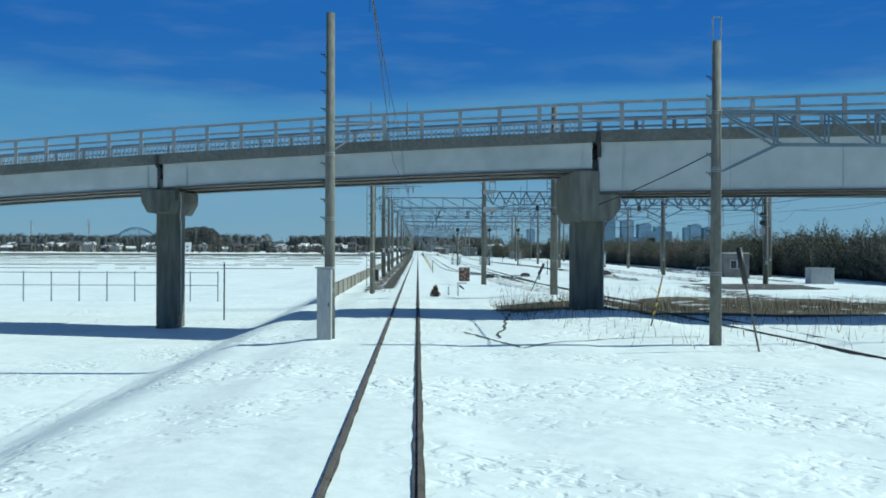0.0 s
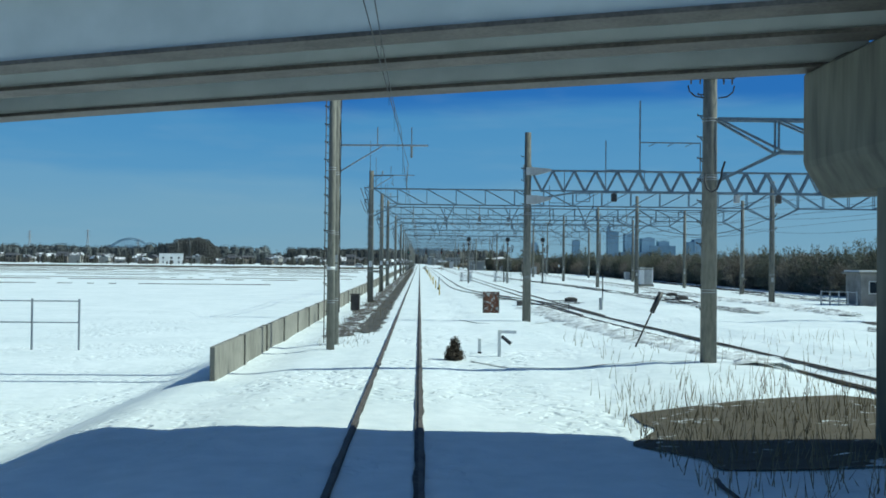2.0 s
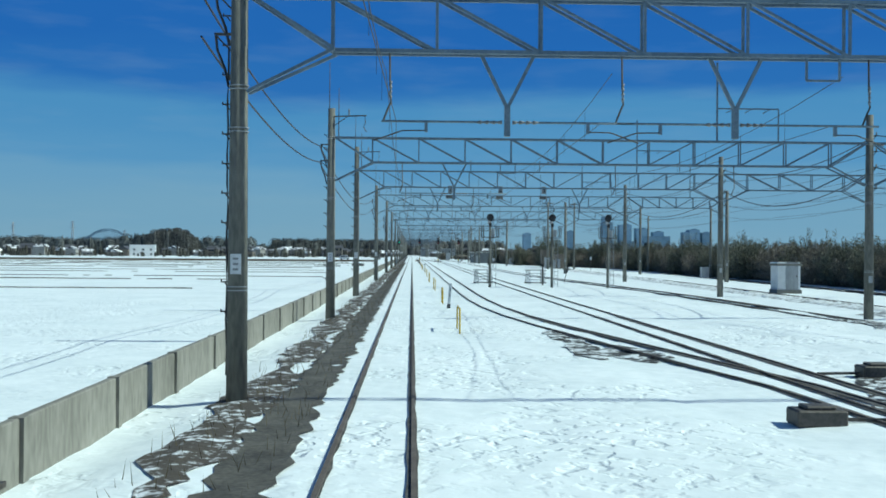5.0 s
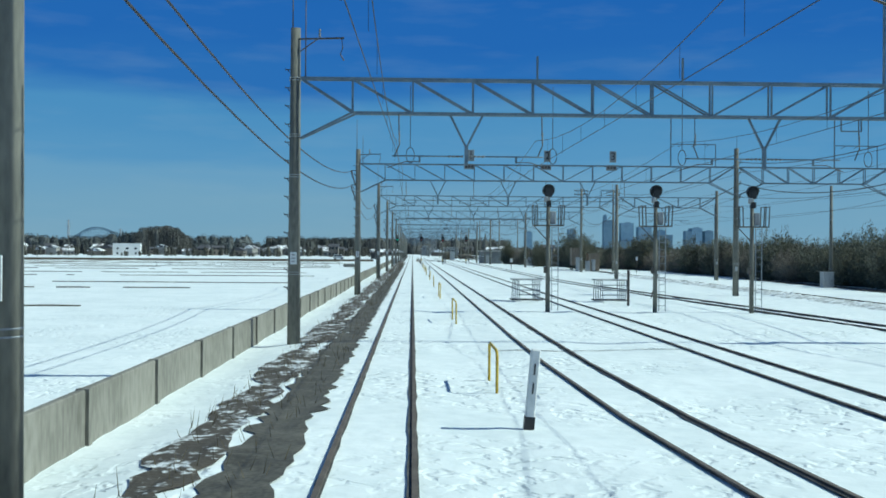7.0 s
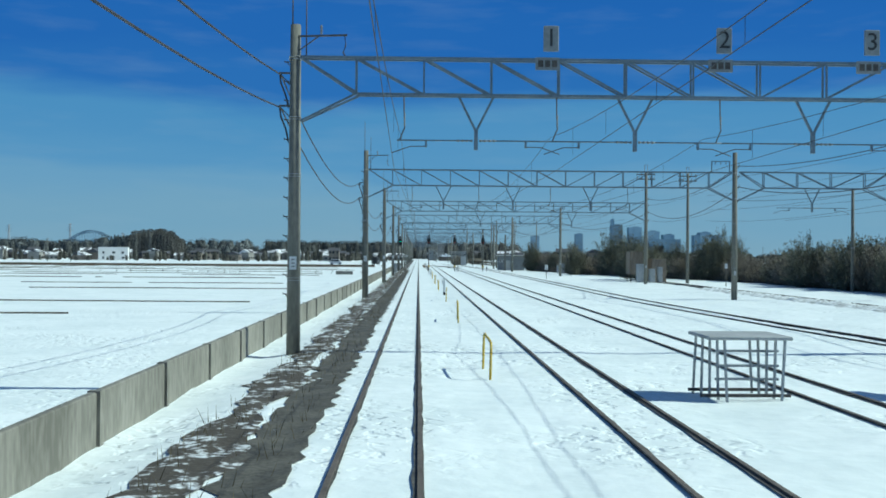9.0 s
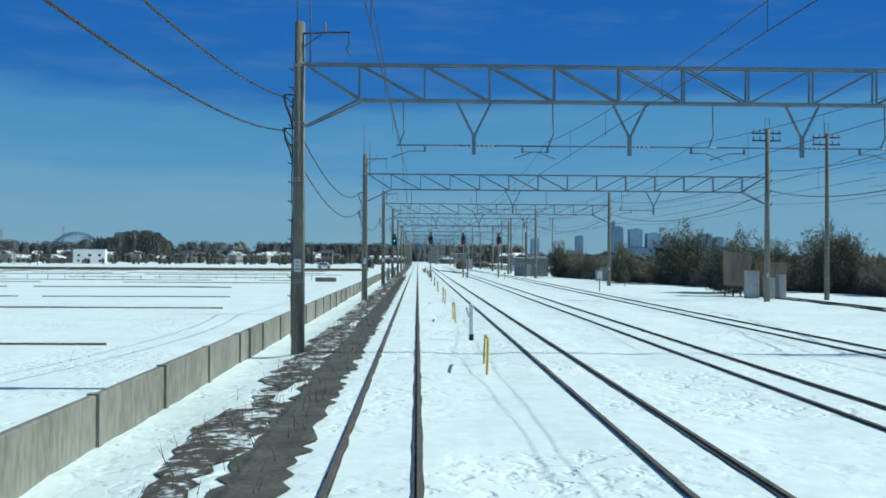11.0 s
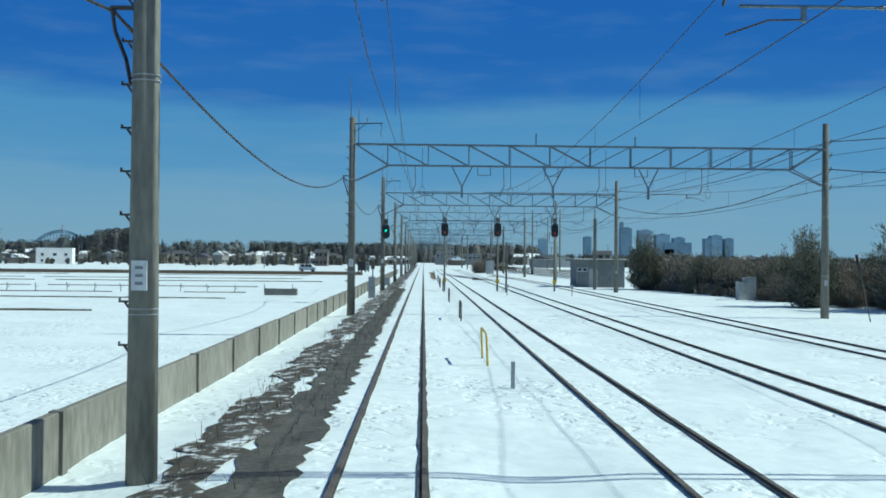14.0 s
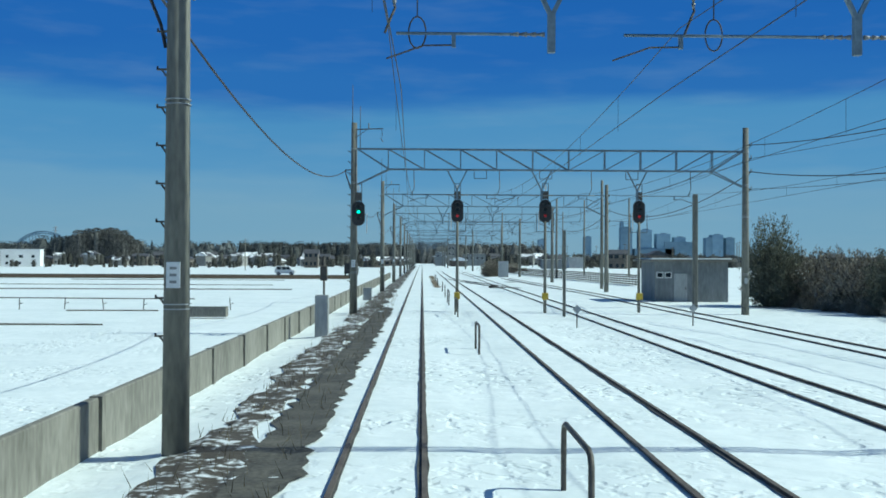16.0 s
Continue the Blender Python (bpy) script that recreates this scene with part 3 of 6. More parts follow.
def hanger(g, x, z, left=2.55, right=2.55, drop=1.58):
    """A V-shaped hanger under the beam with its cross tube, reaching left and right."""
    bm = bmesh.new()
    for s in (-1, 1):
        bar(bm, (x + s * 0.52, 0, z), (x, 0, z - drop * 0.66), 0.065)
    bar(bm, (x, 0, z - drop * 0.62), (x, 0, z - drop), 0.11)
    h = part("hanger", bm, BEAM, g)
    zt = z - drop + 0.27
    for s, reach in ((-1, left), (1, right)):
        if not reach:
            continue
        bm = bmesh.new()
        rod(bm, (x + s * 0.6, 0, zt), (x + s * reach, 0, zt), 0.024, None, 6)
        part("cross_tube", bm, BEAM, h)
        bm = bmesh.new()
        insulator(bm, (x + s * 0.1, 0, zt), (x + s * 0.62, 0, zt), 0.04, 4)
        part("insulator", bm, PORCELAIN, h)
        bm = bmesh.new()
        bar(bm, (x + s * (reach - 0.85), 0, zt), (x + s * (reach - 0.85), 0, zt - 0.2), 0.06)
        part("stub", bm, BEAM, h)
        bm = bmesh.new()
        line(bm, [(x + s * (reach - 0.85), 0, zt - 0.17), (x + s * (reach - 0.4), 0.05, zt - 0.17), (x + s * (reach + 0.15), 0.1, zt - 0.36)], 0.014)
        part("steady_arm", bm, DARKSTEEL, h)


def wire_drop(g, x, z, drop=1.31, side=1, loop=False):
    """Suspension of the carrier wire over one track: a rod that bends to the tube's end, and on some beams a second one with a loop."""
    bm = bmesh.new()
    line(bm, [(x, 0, z + 0.02), (x + 0.01, 0, z - drop * 0.5), (x + 0.03 * side, 0, z - drop * 0.72), (x - 0.03 * side, 0, z - drop * 0.82), (x - 0.12 * side, 0, z - drop)], 0.02)
    h = part("suspension", bm, DARKSTEEL, g)
    bm = bmesh.new()
    insulator(bm, (x + 0.02, 0, z - drop * 0.42), (x + 0.02, 0, z - drop * 0.7), 0.034, 4)
    part("insulator", bm, PORCELAIN, h)
    if loop:
        u = x + 0.36 * side
        bm = bmesh.new()
        rod(bm, (u, 0.12, z + 0.9), (u, 0.12, z - drop + 0.28), 0.011, None, 5)
        line(bm, [(u + 0.13 * math.sin(k * math.tau / 14), 0.12, z - drop + 0.04 + 0.24 * math.cos(k * math.tau / 14)) for k in range(15)], 0.013)
        part("loop", bm, DARKSTEEL, h)


GANTRY_LABEL = "lattice portal beam on concrete masts over the snowy tracks"


def gantry(y, x0, x1, top, depth=1.0, lmast=None, rmast=None, panel=1.95, warren=False, wires=(), hangers=(), knee=True, r=0.185, u_frames=()):
    g = thing("catenary_gantry", (0, y, 0), GANTRY_LABEL, "overhead line gantry", "portals of the overhead line")
    for x, h in ((x0, lmast), (x1, rmast)):
        if h:
            m = part("mast", mast_mesh(h, r + 0.02, r - 0.035), None, g, at=(x, 0, 0))
            bands(m, (top - 0.06, top - depth - 0.75, 2.0, 5.0), r)
            if x == x0 and x < 0 and 34 < y < 480:
                bm = bmesh.new()
                box(bm, (0, -r - 0.03, 2.5), (0.2, 0.02, 0.38))
                plate = part("number_plate", bm, WHITE, m, "white number plate")
                for q in range(3):
                    bm = bmesh.new()
                    box(bm, (0, -r - 0.042, 2.6 - 0.1 * q), (0.1, 0.006, 0.04))
                    part("bar", bm, SIGNBAR, m)
            if x == x1 and y < 320:
                bm = bmesh.new()
                box(bm, (-0.02, -r - 0.025, 1.7), (0.17, 0.016, 0.3))
                part("number_plate", bm, GREYBOX, m, "pale number plate")
            if h > 8 and x == x0:
                step_bolts(m, 1.6, h - 1, r - 0.01)
            if x == x0 and x < 0 and y in (75, 193.5):
                mast_cable(m, 0.4, top - 1.0, r - 0.01)
            if x == x0 and x < 0 and y < 480:
                for u, z0, z1 in ((-0.1, h - 0.6, h + 2.0), (0.3, top, h + 0.9)):
                    bm = bmesh.new()
                    rod(bm, (u, 0.1, z0), (u, 0.1, z1), 0.022, 0.014, 6)
                    part("top_rod", bm, DARKSTEEL, m)
                bm = bmesh.new()
                bar(bm, (0.1, -0.1, h - 0.35), (1.5, -0.1, h - 0.3), 0.05)
                bar(bm, (0.12, -0.1, h - 0.75), (0.7, -0.1, h - 0.33), 0.03)
                line(bm, [(1.42, -0.1, h - 0.3), (1.46, -0.1, h - 0.6), (1.38, -0.1, h - 0.8), (1.5, -0.1, h - 1.0)], 0.02)
                arm = part("top_arm", bm, DARKSTEEL, m)
                bm = bmesh.new()
                insulator(bm, (0.75, -0.1, h - 0.28), (0.75, -0.1, h - 0.02), 0.045, 3)
                part("insulator", bm, PORCELAIN, arm)
    w = 0.14 if not warren else 0.2
    a, b = (x0 + r * 0.9, x1 - r * 0.9)
    planes = (-0.14, 0.14) if y < 330 else (0.0,)
    for name, z, inset in (("top_chord", top, 0.0), ("bottom_chord", top - depth, 1.6 if knee else 0)):
        for s in planes:
            bm = bmesh.new()
            bar(bm, (a + inset + (2.2 if warren and z < top else 0), s, z), (b - inset, s, z), 0.075)
            part(name, bm, BEAM, g)
    n = max(2, round((b - a - 3.2) / panel)) if knee else max(2, round((b - a) / panel))
    c0, c1 = (a + 1.6, b - 1.6) if knee else (a, b)
    for k in range(n + 1):
        x = c0 + (c1 - c0) * k / n
        x2 = c0 + (c1 - c0) * (k + 1) / n
        for s in planes:
            if not warren:
                bm = bmesh.new()
                bar(bm, (x, s, top - depth), (x, s, top), 0.05)
                part("strut", bm, BEAM, g)
            if k < n:
                bm = bmesh.new()
                if warren:
                    mid = (x + x2) / 2
                    bar(bm, (x, s, top), (mid, s, top - depth), 0.07)
                    part("diagonal", bm, BEAM, g)
                    bm = bmesh.new()
                    bar(bm, (mid, s, top - depth), (x2, s, top), 0.07)
                else:
                    za, zb = (top, top - depth) if k < n / 2 else (top - depth, top)
                    bar(bm, (x, s, za), (x2, s, zb), 0.05)
                part("diagonal", bm, BEAM, g)
    if warren:
        for s in planes:
            bm = bmesh.new()
            bar(bm, (a, s, top - depth - 0.4), (a + 2.2, s, top - depth), 0.075)
            part("knee_brace", bm, BEAM, g)
        for z, h2 in ((top - 0.05, 0.36), (top - depth - 0.4, 0.42)):
            bm = bmesh.new()
            prism(bm, [(a - 0.25, z - h2 / 2), (a + 0.2, z - h2 / 2), (a + 0.95, z + 0.02), (a + 0.95, z + 0.12), (a + 0.2, z + h2 / 2), (a - 0.25, z + h2 / 2)], -0.2, 0.2)
            part("gusset", bm, GREYBOX, g, "pale grey gusset plate")
    if knee:
        for xa, xb in ((a, a + 1.65), (b, b - 1.65)):
            bm = bmesh.new()
            for s in (-1, 1):
                bar(bm, (xa, s * 0.12, top - depth - 0.8), (xb, s * 0.3, top - depth), 0.06)
                bar(bm, (xa, s * 0.12, top), (xb, s * 0.3, top - depth), 0.06)
            part("knee_brace", bm, BEAM, g)
    for x, side, loop in wires:
        wire_drop(g, x, top - depth, side=side, loop=loop)
    for x, left, right in hangers:
        hanger(g, x, top - depth, left, right)
    for x, w2, h2 in u_frames:
        bm = bmesh.new()
        bar(bm, (x, 0, top), (x, 0, top + h2 + 2.0), 0.07)
        bar(bm, (x, 0, top + h2), (x + w2, 0, top + h2), 0.06)
        bar(bm, (x + w2, 0, top + h2), (x + w2, 0, top), 0.05)
        for k in (0.15, 0.45, 0.75):
            bar(bm, (x + w2 * k, 0, top + h2 - 0.18), (x + w2 * (k + 0.1), 0, top + h2 - 0.03), 0.04)
        part("arm_frame", bm, BEAM, g)
    return g


GANTRIES = [
    # y, left x, right x, beam top, left mast, right mast
    (75, -3.3, 24.0, 7.6, 8.8, 8.4), (99, -3.5, 20.0, 7.65, 8.9, 8.9), (121.3, -3.65, 20.4, 8.05, 9.6, 9.2),
    (156, -3.6, 21.5, 8.45, 9.4, 9.7), (193.5, -3.52, 21.25, 8.45, 9.7, 9.8), (232, -3.6, 24.1, 8.45, 9.8, 11.8),
    (269, -3.6, 20.3, 8.45, 9.8, 9.75), (306, -3.55, 16.9, 8.45, 9.8, 9.7), (342, -3.5, 16.3, 8.45, 9.6, 9.4),
    (378, -3.5, 16.2, 8.4, 9.6, 9.4), (415, -3.5, 15.8, 8.4, 9.6, 9.4), (452, -3.5, 15.8, 8.4, 9.6, 9.4),
    (490, -3.5, 12.0, 8.4, 9.6, 9.4), (528, -3.5, 12.0, 8.4, 9.6, 9.4), (566, -3.5, 8.0, 8.4, 9.6, 9.4), (604, -3.5, 8.0, 8.4, 9.6, 9.4),
    (645, -3.5, 8.0, 8.4, 9.6, 9.4), (690, -3.5, 8.0, 8.4, 9.6, 9.4), (740, -3.5, 8.0, 8.4, 9.6, 9.4),
]
# hangers of each beam: x, reach of the tube to the left and right; upright frames on top: x, width, height
HANGERS = {0: [(1.8, 2.4, 2.4), (6.2, 2.3, 2.8), (11.2, 0, 2.8)], 99: [(1.8, 2.3, 2.3)], 121.3: [(1.65, 2.3, 2.4), (11.0, 2.5, 2.4)],
           156: [(1.65, 2.3, 2.3), (6.3, 2.5, 2.7), (11.55, 2.7, 2.6)], 193.5: [(1.65, 2.3, 2.3), (6.3, 3.3, 2.7), (11.5, 2.6, 2.6)],
           232: [(6.5, 2.4, 2.4), (16.2, 2.4, 0)], 269: [(1.9, 2.3, 0.0), (6.48, 3.5, 3.2), (11.3, 0, 2.8)]}
FRAMES = {75: [(12.58, 2.65, 1.45)], 99: [(13.25, 2.7, 1.45)], 121.3: [(14.8, 2.85, 1.5)], 156: [(17.1, 3.0, 1.5)]}
for y, x0, x1, top, lm, rm in GANTRIES:
    loops = y in (121.3, 269)
    drops = [(c, side, loops) for c, side in ((-0.45, 1), (4.0, 1), (8.8, 1 if y != 121.3 else -1), (14.0, 1)) if c < x1 - 1 and not (y == 99 and c == 4.0)]
    gantry(y, x0, x1, top, 1.05, lm, rm, wires=drops, hangers=HANGERS.get(y, [h for h in HANGERS[0] if h[0] < x1 - 2]), u_frames=FRAMES.get(y, ()))
# second spans, over the yard tracks
for y, x0, x1, top, rm in ((75, 24.0, 34.5, 7.6, 8.4), (99, 20.0, 29.8, 7.65, 8.6), (121.3, 20.4, 30.4, 8.05, 8.8), (156, 21.5, 31.9, 8.45, 9.2), (193, 21.25, 31.6, 8.45, 9.2)):
    gantry(y, x0, x1, top, 1.05, None, rm, hangers=[(26.3, 2.4, 2.4)] if y == 193 else (), u_frames=[(28.1, 2.9, 1.5)] if y == 156 else ())
gantry(54.9, 5.1, 27, 7.1, 1.0, 8.9, 8.4, panel=1.05, warren=True, knee=False, u_frames=((10.45, 2.9, 1.4),))
gantry(33.7, 7.6, 30, 6.55, 0.85, 10.6, 9.5, panel=2.2, knee=True, r=0.2)


def pole(x, y, h, r0=0.19, r1=0.14, label="tapered grey concrete pole standing in the snow", bolts=True, plate=False):
    p = thing("concrete_pole", (x, y, 0), label, "pole", "poles beside the line")
    part("shaft", mast_mesh(h, r0, r1), None, p)
    bands(p, (1.4, 3.6, 5.6), r0 - 0.01)
    if bolts:
        step_bolts(p, 2.0, h - 1, r0 - 0.02)
    if plate:
        bm = bmesh.new()
        box(bm, (0.04, -r0 - 0.012, 2.79), (0.15, 0.016, 0.25))
        part("number_plate", bm, GREYBOX, p, "pale plate")
        bm = bmesh.new()
        box(bm, (0.02, -r0 - 0.012, 2.5), (0.17, 0.016, 0.22))
        bevelled(bm, 0.005)
        part("lower_plate", bm, GREYBOX, p, "dull grey plate")
    return p


pole(-2.72, 9.2, 10, 0.17, 0.13)
p = pole(-2.84, 41.1, 10, 0.162, 0.14, bolts=False, plate=True)
mast_cable(p, 1.0, 8.5, 0.145, 1)
p = pole(-2.79, 39.25, 10, 0.13, 0.105)
bm = bmesh.new()
rod(bm, (0, 0, 2.44), (0, 0, 2.54), 0.134, None, 14)
part("white_band", bm, WHITE, p, "white painted band")
climb = thing("climbing_pole", (-3.24, 41.8, 0), "slim dark steel pole with short step pegs beside the concrete pole", "pole")
bm = bmesh.new()
rod(bm, (0, 0, -1.0), (0, 0, 9.0), 0.018, None, 8)
part("shaft", bm, DARKSTEEL, climb)
for k in range(14):
    bm = bmesh.new()
    bar(bm, (-0.02, 0, 0.4 + 0.6 * k), (0.13, 0, 0.4 + 0.6 * k), 0.022)
    part("step_peg", bm, DARKSTEEL, climb)
for x, y in ((36, 175), (37, 211)):
    pole(x, y, 8.6, 0.16, 0.12, bolts=False)
p = gantry(7.1, 8.68, 27.2, 6.75, 0.95, 8.8, 8.3, panel=1.5, r=0.16)
bm = bmesh.new()
for s in (-0.12, 0.12):
    bar(bm, (8.68 + s, 0, 8.45), (8.68 + s, 0, 9.5), 0.035)
bar(bm, (8.56, 0, 9.5), (8.8, 0, 9.5), 0.035)
part("top_frame", bm, GALV, p)
bm = bmesh.new()
line(bm, [(8.58 + (6.95 - 8.58) * k / 12, 7.1 + (23.25 - 7.1) * k / 12, 5.56 - 1.26 * k / 12 - 0.5 * (k / 12) * (1 - k / 12)) for k in range(13)], 0.022)
solo("stay_cable", bm, RUBBER, "dark cable slung from the mast to the bridge pier", "cable")

# ---- wires ----
def sag_run(spans, z_end, sag, x, r, n=10):
    pts = []
    for (ya, yb) in spans:
        for k in range(n):
            u = k / n
            pts.append((x, ya + (yb - ya) * u, z_end - sag * 4 * u * (1 - u)))
    pts.append((x, spans[-1][1], z_end))
    return pts


YS = [g[0] for g in GANTRIES[:13]]
for x, first in ((-0.52, -60), (3.81, 75), (8.3, 75), (13.95, 193)):
    ys = ([first, -22, 7.1, 33.7, 55.2] if first < 0 else []) + [y for y in YS if y >= first]
    spans = list(zip(ys, ys[1:]))
    wthing = thing("overhead_wire", (0, 0, 0), "dark copper contact wire hung below a sagging carrier wire", "overhead wire", "wires over the tracks")
    bm = bmesh.new()
    line(bm, [(x + (0.2 if k % 2 else -0.2), y, 5.25) for k, y in enumerate(ys)], 0.0075)
    part("contact_wire", bm, WIRE, wthing)
    bm = bmesh.new()
    line(bm, sag_run(spans, 6.2, 0.62, x, 0.012), 0.0075)
    part("carrier_wire", bm, WIRE, wthing)
    droppers = bmesh.new()
    for ya, yb in spans:
        for k in range(1, 8):
            u = k / 8
            bar(droppers, (x, ya + (yb - ya) * u, 5.25), (x, ya + (yb - ya) * u, 6.2 - 0.62 * 4 * u * (1 - u)), 0.006)
    part("dropper_wire", droppers, WIRE, wthing)["kind"] = "stuff"
for x, ys in ((18.9, (7.1, 33.7, 54.9, 75, 99)), (24.3, (7.1, 33.7, 54.9, 75, 99, 121.3, 156, 193))):
    spans = list(zip(ys, ys[1:]))
    wthing = thing("overhead_wire", (0, 0, 0), "thin dark contact wire and carrier wire over the yard", "overhead wire", "wires over the tracks")
    bm = bmesh.new()
    line(bm, [(x + (0.2 if k % 2 else -0.2), y, 5.25) for k, y in enumerate(ys)], 0.0075)
    part("contact_wire", bm, WIRE, wthing)
    bm = bmesh.new()
    line(bm, sag_run(spans, 6.2, 0.3, x, 0.012), 0.0075)
    part("carrier_wire", bm, WIRE, wthing)
FARSIDE = [(7.1, 27.2, 8.0), (33.7, 30, 9.2), (54.9, 29, 8.4), (75, 34.5, 8.4), (99, 29.8, 8.6), (121.3, 30.4, 8.8), (156, 31.9, 9.1), (193, 31.6, 9.1), (234, 29.1, 9.4)]
for drop, sag in ((0.15, 0.25), (0.75, 0.35), (1.5, 0.5), (2.6, 0.6)):
    bm = bmesh.new()
    pts = []
    for (ya, xa, za), (yb, xb, zb) in zip(FARSIDE, FARSIDE[1:]):
        pts += [(xa + (xb - xa) * k / 8 + 0.25, ya + (yb - ya) * k / 8, za + (zb - za) * k / 8 - drop - sag * 4 * (k / 8) * (1 - k / 8)) for k in range(8)]
    line(bm, pts, 0.011)
    solo("power_line", bm, RUBBER, "thin dark power line beyond the yard tracks", "cable", "lines beyond the yard")
# attachment heights of the slung cables, mast by mast
SLUNG = [[(75, 6.8), (99, 6.6), (156, 7.0), (193.5, 6.5), (232, 5.9), (269, 6.8), (306, 7.3), (342, 6.8), (378, 6.7), (415, 6.7), (452, 6.7)],
         [(75, 7.6), (99, 7.3), (156, 7.95), (193.5, 7.5), (232, 7.1)]]
for run in SLUNG:
    bm = bmesh.new()
    pts = []
    for (ya, za), (yb, zb) in zip(run, run[1:]):
        sag = 1.25 * min(1.0, ((yb - ya) / 37) ** 2)
        pts += [(-4.02, ya + (yb - ya) * k / 16, za + (zb - za) * k / 16 - sag * 4 * (k / 16) * (1 - k / 16)) for k in range(16)]
    pts.append((-4.02, run[-1][0], run[-1][1]))
    line(bm, pts, 0.024)
    solo("power_cable", bm, RUBBER, "thick black cable slung in loops from mast to mast", "cable", "cables beside the masts")

# ---- signals at the yard's throat ----
def ladder(parent, x, z0, z1, w=0.32, y=0.0):
    lad = part("ladder", bmesh.new(), GALV, parent)
    bm = bmesh.new()
    for s in (-w / 2, w / 2):
        bar(bm, (x + s, y, z0), (x + s, y, z1), 0.03)
    z = z0 + 0.25
    while z < z1:
        bar(bm, (x - w / 2, y, z), (x + w / 2, y, z), 0.022)
        z += 0.33
    lad.data = mesh_of("ladder", bm, GALV)


def disc(bm, c, rx, rz, y0, y1, n=24, square=0.0):
    """An oval plate standing across the track."""
    a = [bm.verts.new((c[0] + rx * math.cos(k * math.tau / n), y0, c[1] + rz * math.sin(k * math.tau / n) + (square if math.sin(k * math.tau / n) > 0 else -square))) for k in range(n)]
    b = [bm.verts.new((v.co.x, y1, v.co.z)) for v in a]
    for k in range(n):
        bm.faces.new((a[k], a[(k + 1) % n], b[(k + 1) % n], b[k]))
    bm.faces.new(a[::-1])
    bm.faces.new(b)


def hood(bm, c, r, y, length=0.28, n=12):
    """A half-round hood over a lamp, towards the coming train."""
    rows = []
    for yy in (y, y - length):
        rows.append([bm.verts.new((c[0] + r * math.cos(a), yy, c[1] + r * math.sin(a))) for a in [math.pi * k / n for k in range(n + 1)]])
    for k in range(n):
        bm.faces.new((rows[0][k], rows[0][k + 1], rows[1][k + 1], rows[1][k]))


def signal(x, y, lit, post=True, z=5.35):
    s = thing("railway_signal", (x, y, 0), "tall railway signal with a black oval head and a %s lamp" % lit, "railway signal", "signals over the tracks ahead")
    if post:
        bm = bmesh.new()
        rod(bm, (0, 0, -0.3), (0, 0, 4.8), 0.085, 0.07, 12)
        part("post", bm, POLE, s)
        bm = bmesh.new()
        box(bm, (0, -0.12, 0.78), (0.32, 0.26, 0.36))
        bevelled(bm, 0.02)
        part("relay_box", bm, YELLOW, s, "yellow relay box")
        for u in (-0.46, 0.46):
            bm = bmesh.new()
            bar(bm, (u, 0.1, z - 0.1), (u, 0.1, z - 1.1), 0.03)
            bar(bm, (u, 0.1, z - 1.1), (u * 0.15, 0.1, z - 1.1), 0.03)
            part("guard_frame", bm, DARKSTEEL, s)
    bm = bmesh.new()
    disc(bm, (0, z), 0.33, 0.33, -0.02, 0.03, square=0.3)
    head = part("backplate", bm, BLACK, s, "black oval backplate")
    bm = bmesh.new()
    box(bm, (0, 0.16, z), (0.34, 0.24, 1.0))
    part("lamp_case", bm, BLACK, s)
    for dz, on in ((0.35, False), (0.08, lit == "green"), (-0.26, lit == "red")):
        bm = bmesh.new()
        disc(bm, (0, z + dz), 0.075, 0.075, -0.045, -0.02)
        part("lens", bm, (LENSGREEN if lit == "green" else LENSRED) if on else GLASS, head)
        bm = bmesh.new()
        hood(bm, (0, z + dz), 0.125, -0.02)
        part("hood", bm, BLACK, head)
    bm = bmesh.new()
    for u in (-0.16, 0.16):
        bar(bm, (u, 0, z + 0.6), (u, 0, z + 1.5), 0.035)
    for w in (0.66, 1.06, 1.5):
        bar(bm, (-0.16, 0, z + w), (0.16, 0, z + w), 0.03)
    box(bm, (0, 0.02, z + 0.86), (0.3, 0.05, 0.36))
    part("route_box", bm, DARKSTEEL, s, "dark route indicator box")
    bm = bmesh.new()
    box(bm, (0, -0.012, z + 1.28), (0.1, 0.01, 0.3))
    box(bm, (-0.34 if post else 0.42, 0.05, z - 0.5), (0.05, 0.05, 1.0))
    part("number_bar", bm, WHITE, s)
    return s


signal(1.9, 308.2, "red")
signal(6.6, 307.6, "red")
signal(11.75, 308.0, "red")
gs = signal(-3.25, 305.0, "green", post=False, z=5.05)
bm = bmesh.new()
for z in (4.75, 5.3):
    bar(bm, (0.0, 0.2, z), (-0.3, 1.0, z), 0.06)
part("mast_bracket", bm, DARKSTEEL, gs)


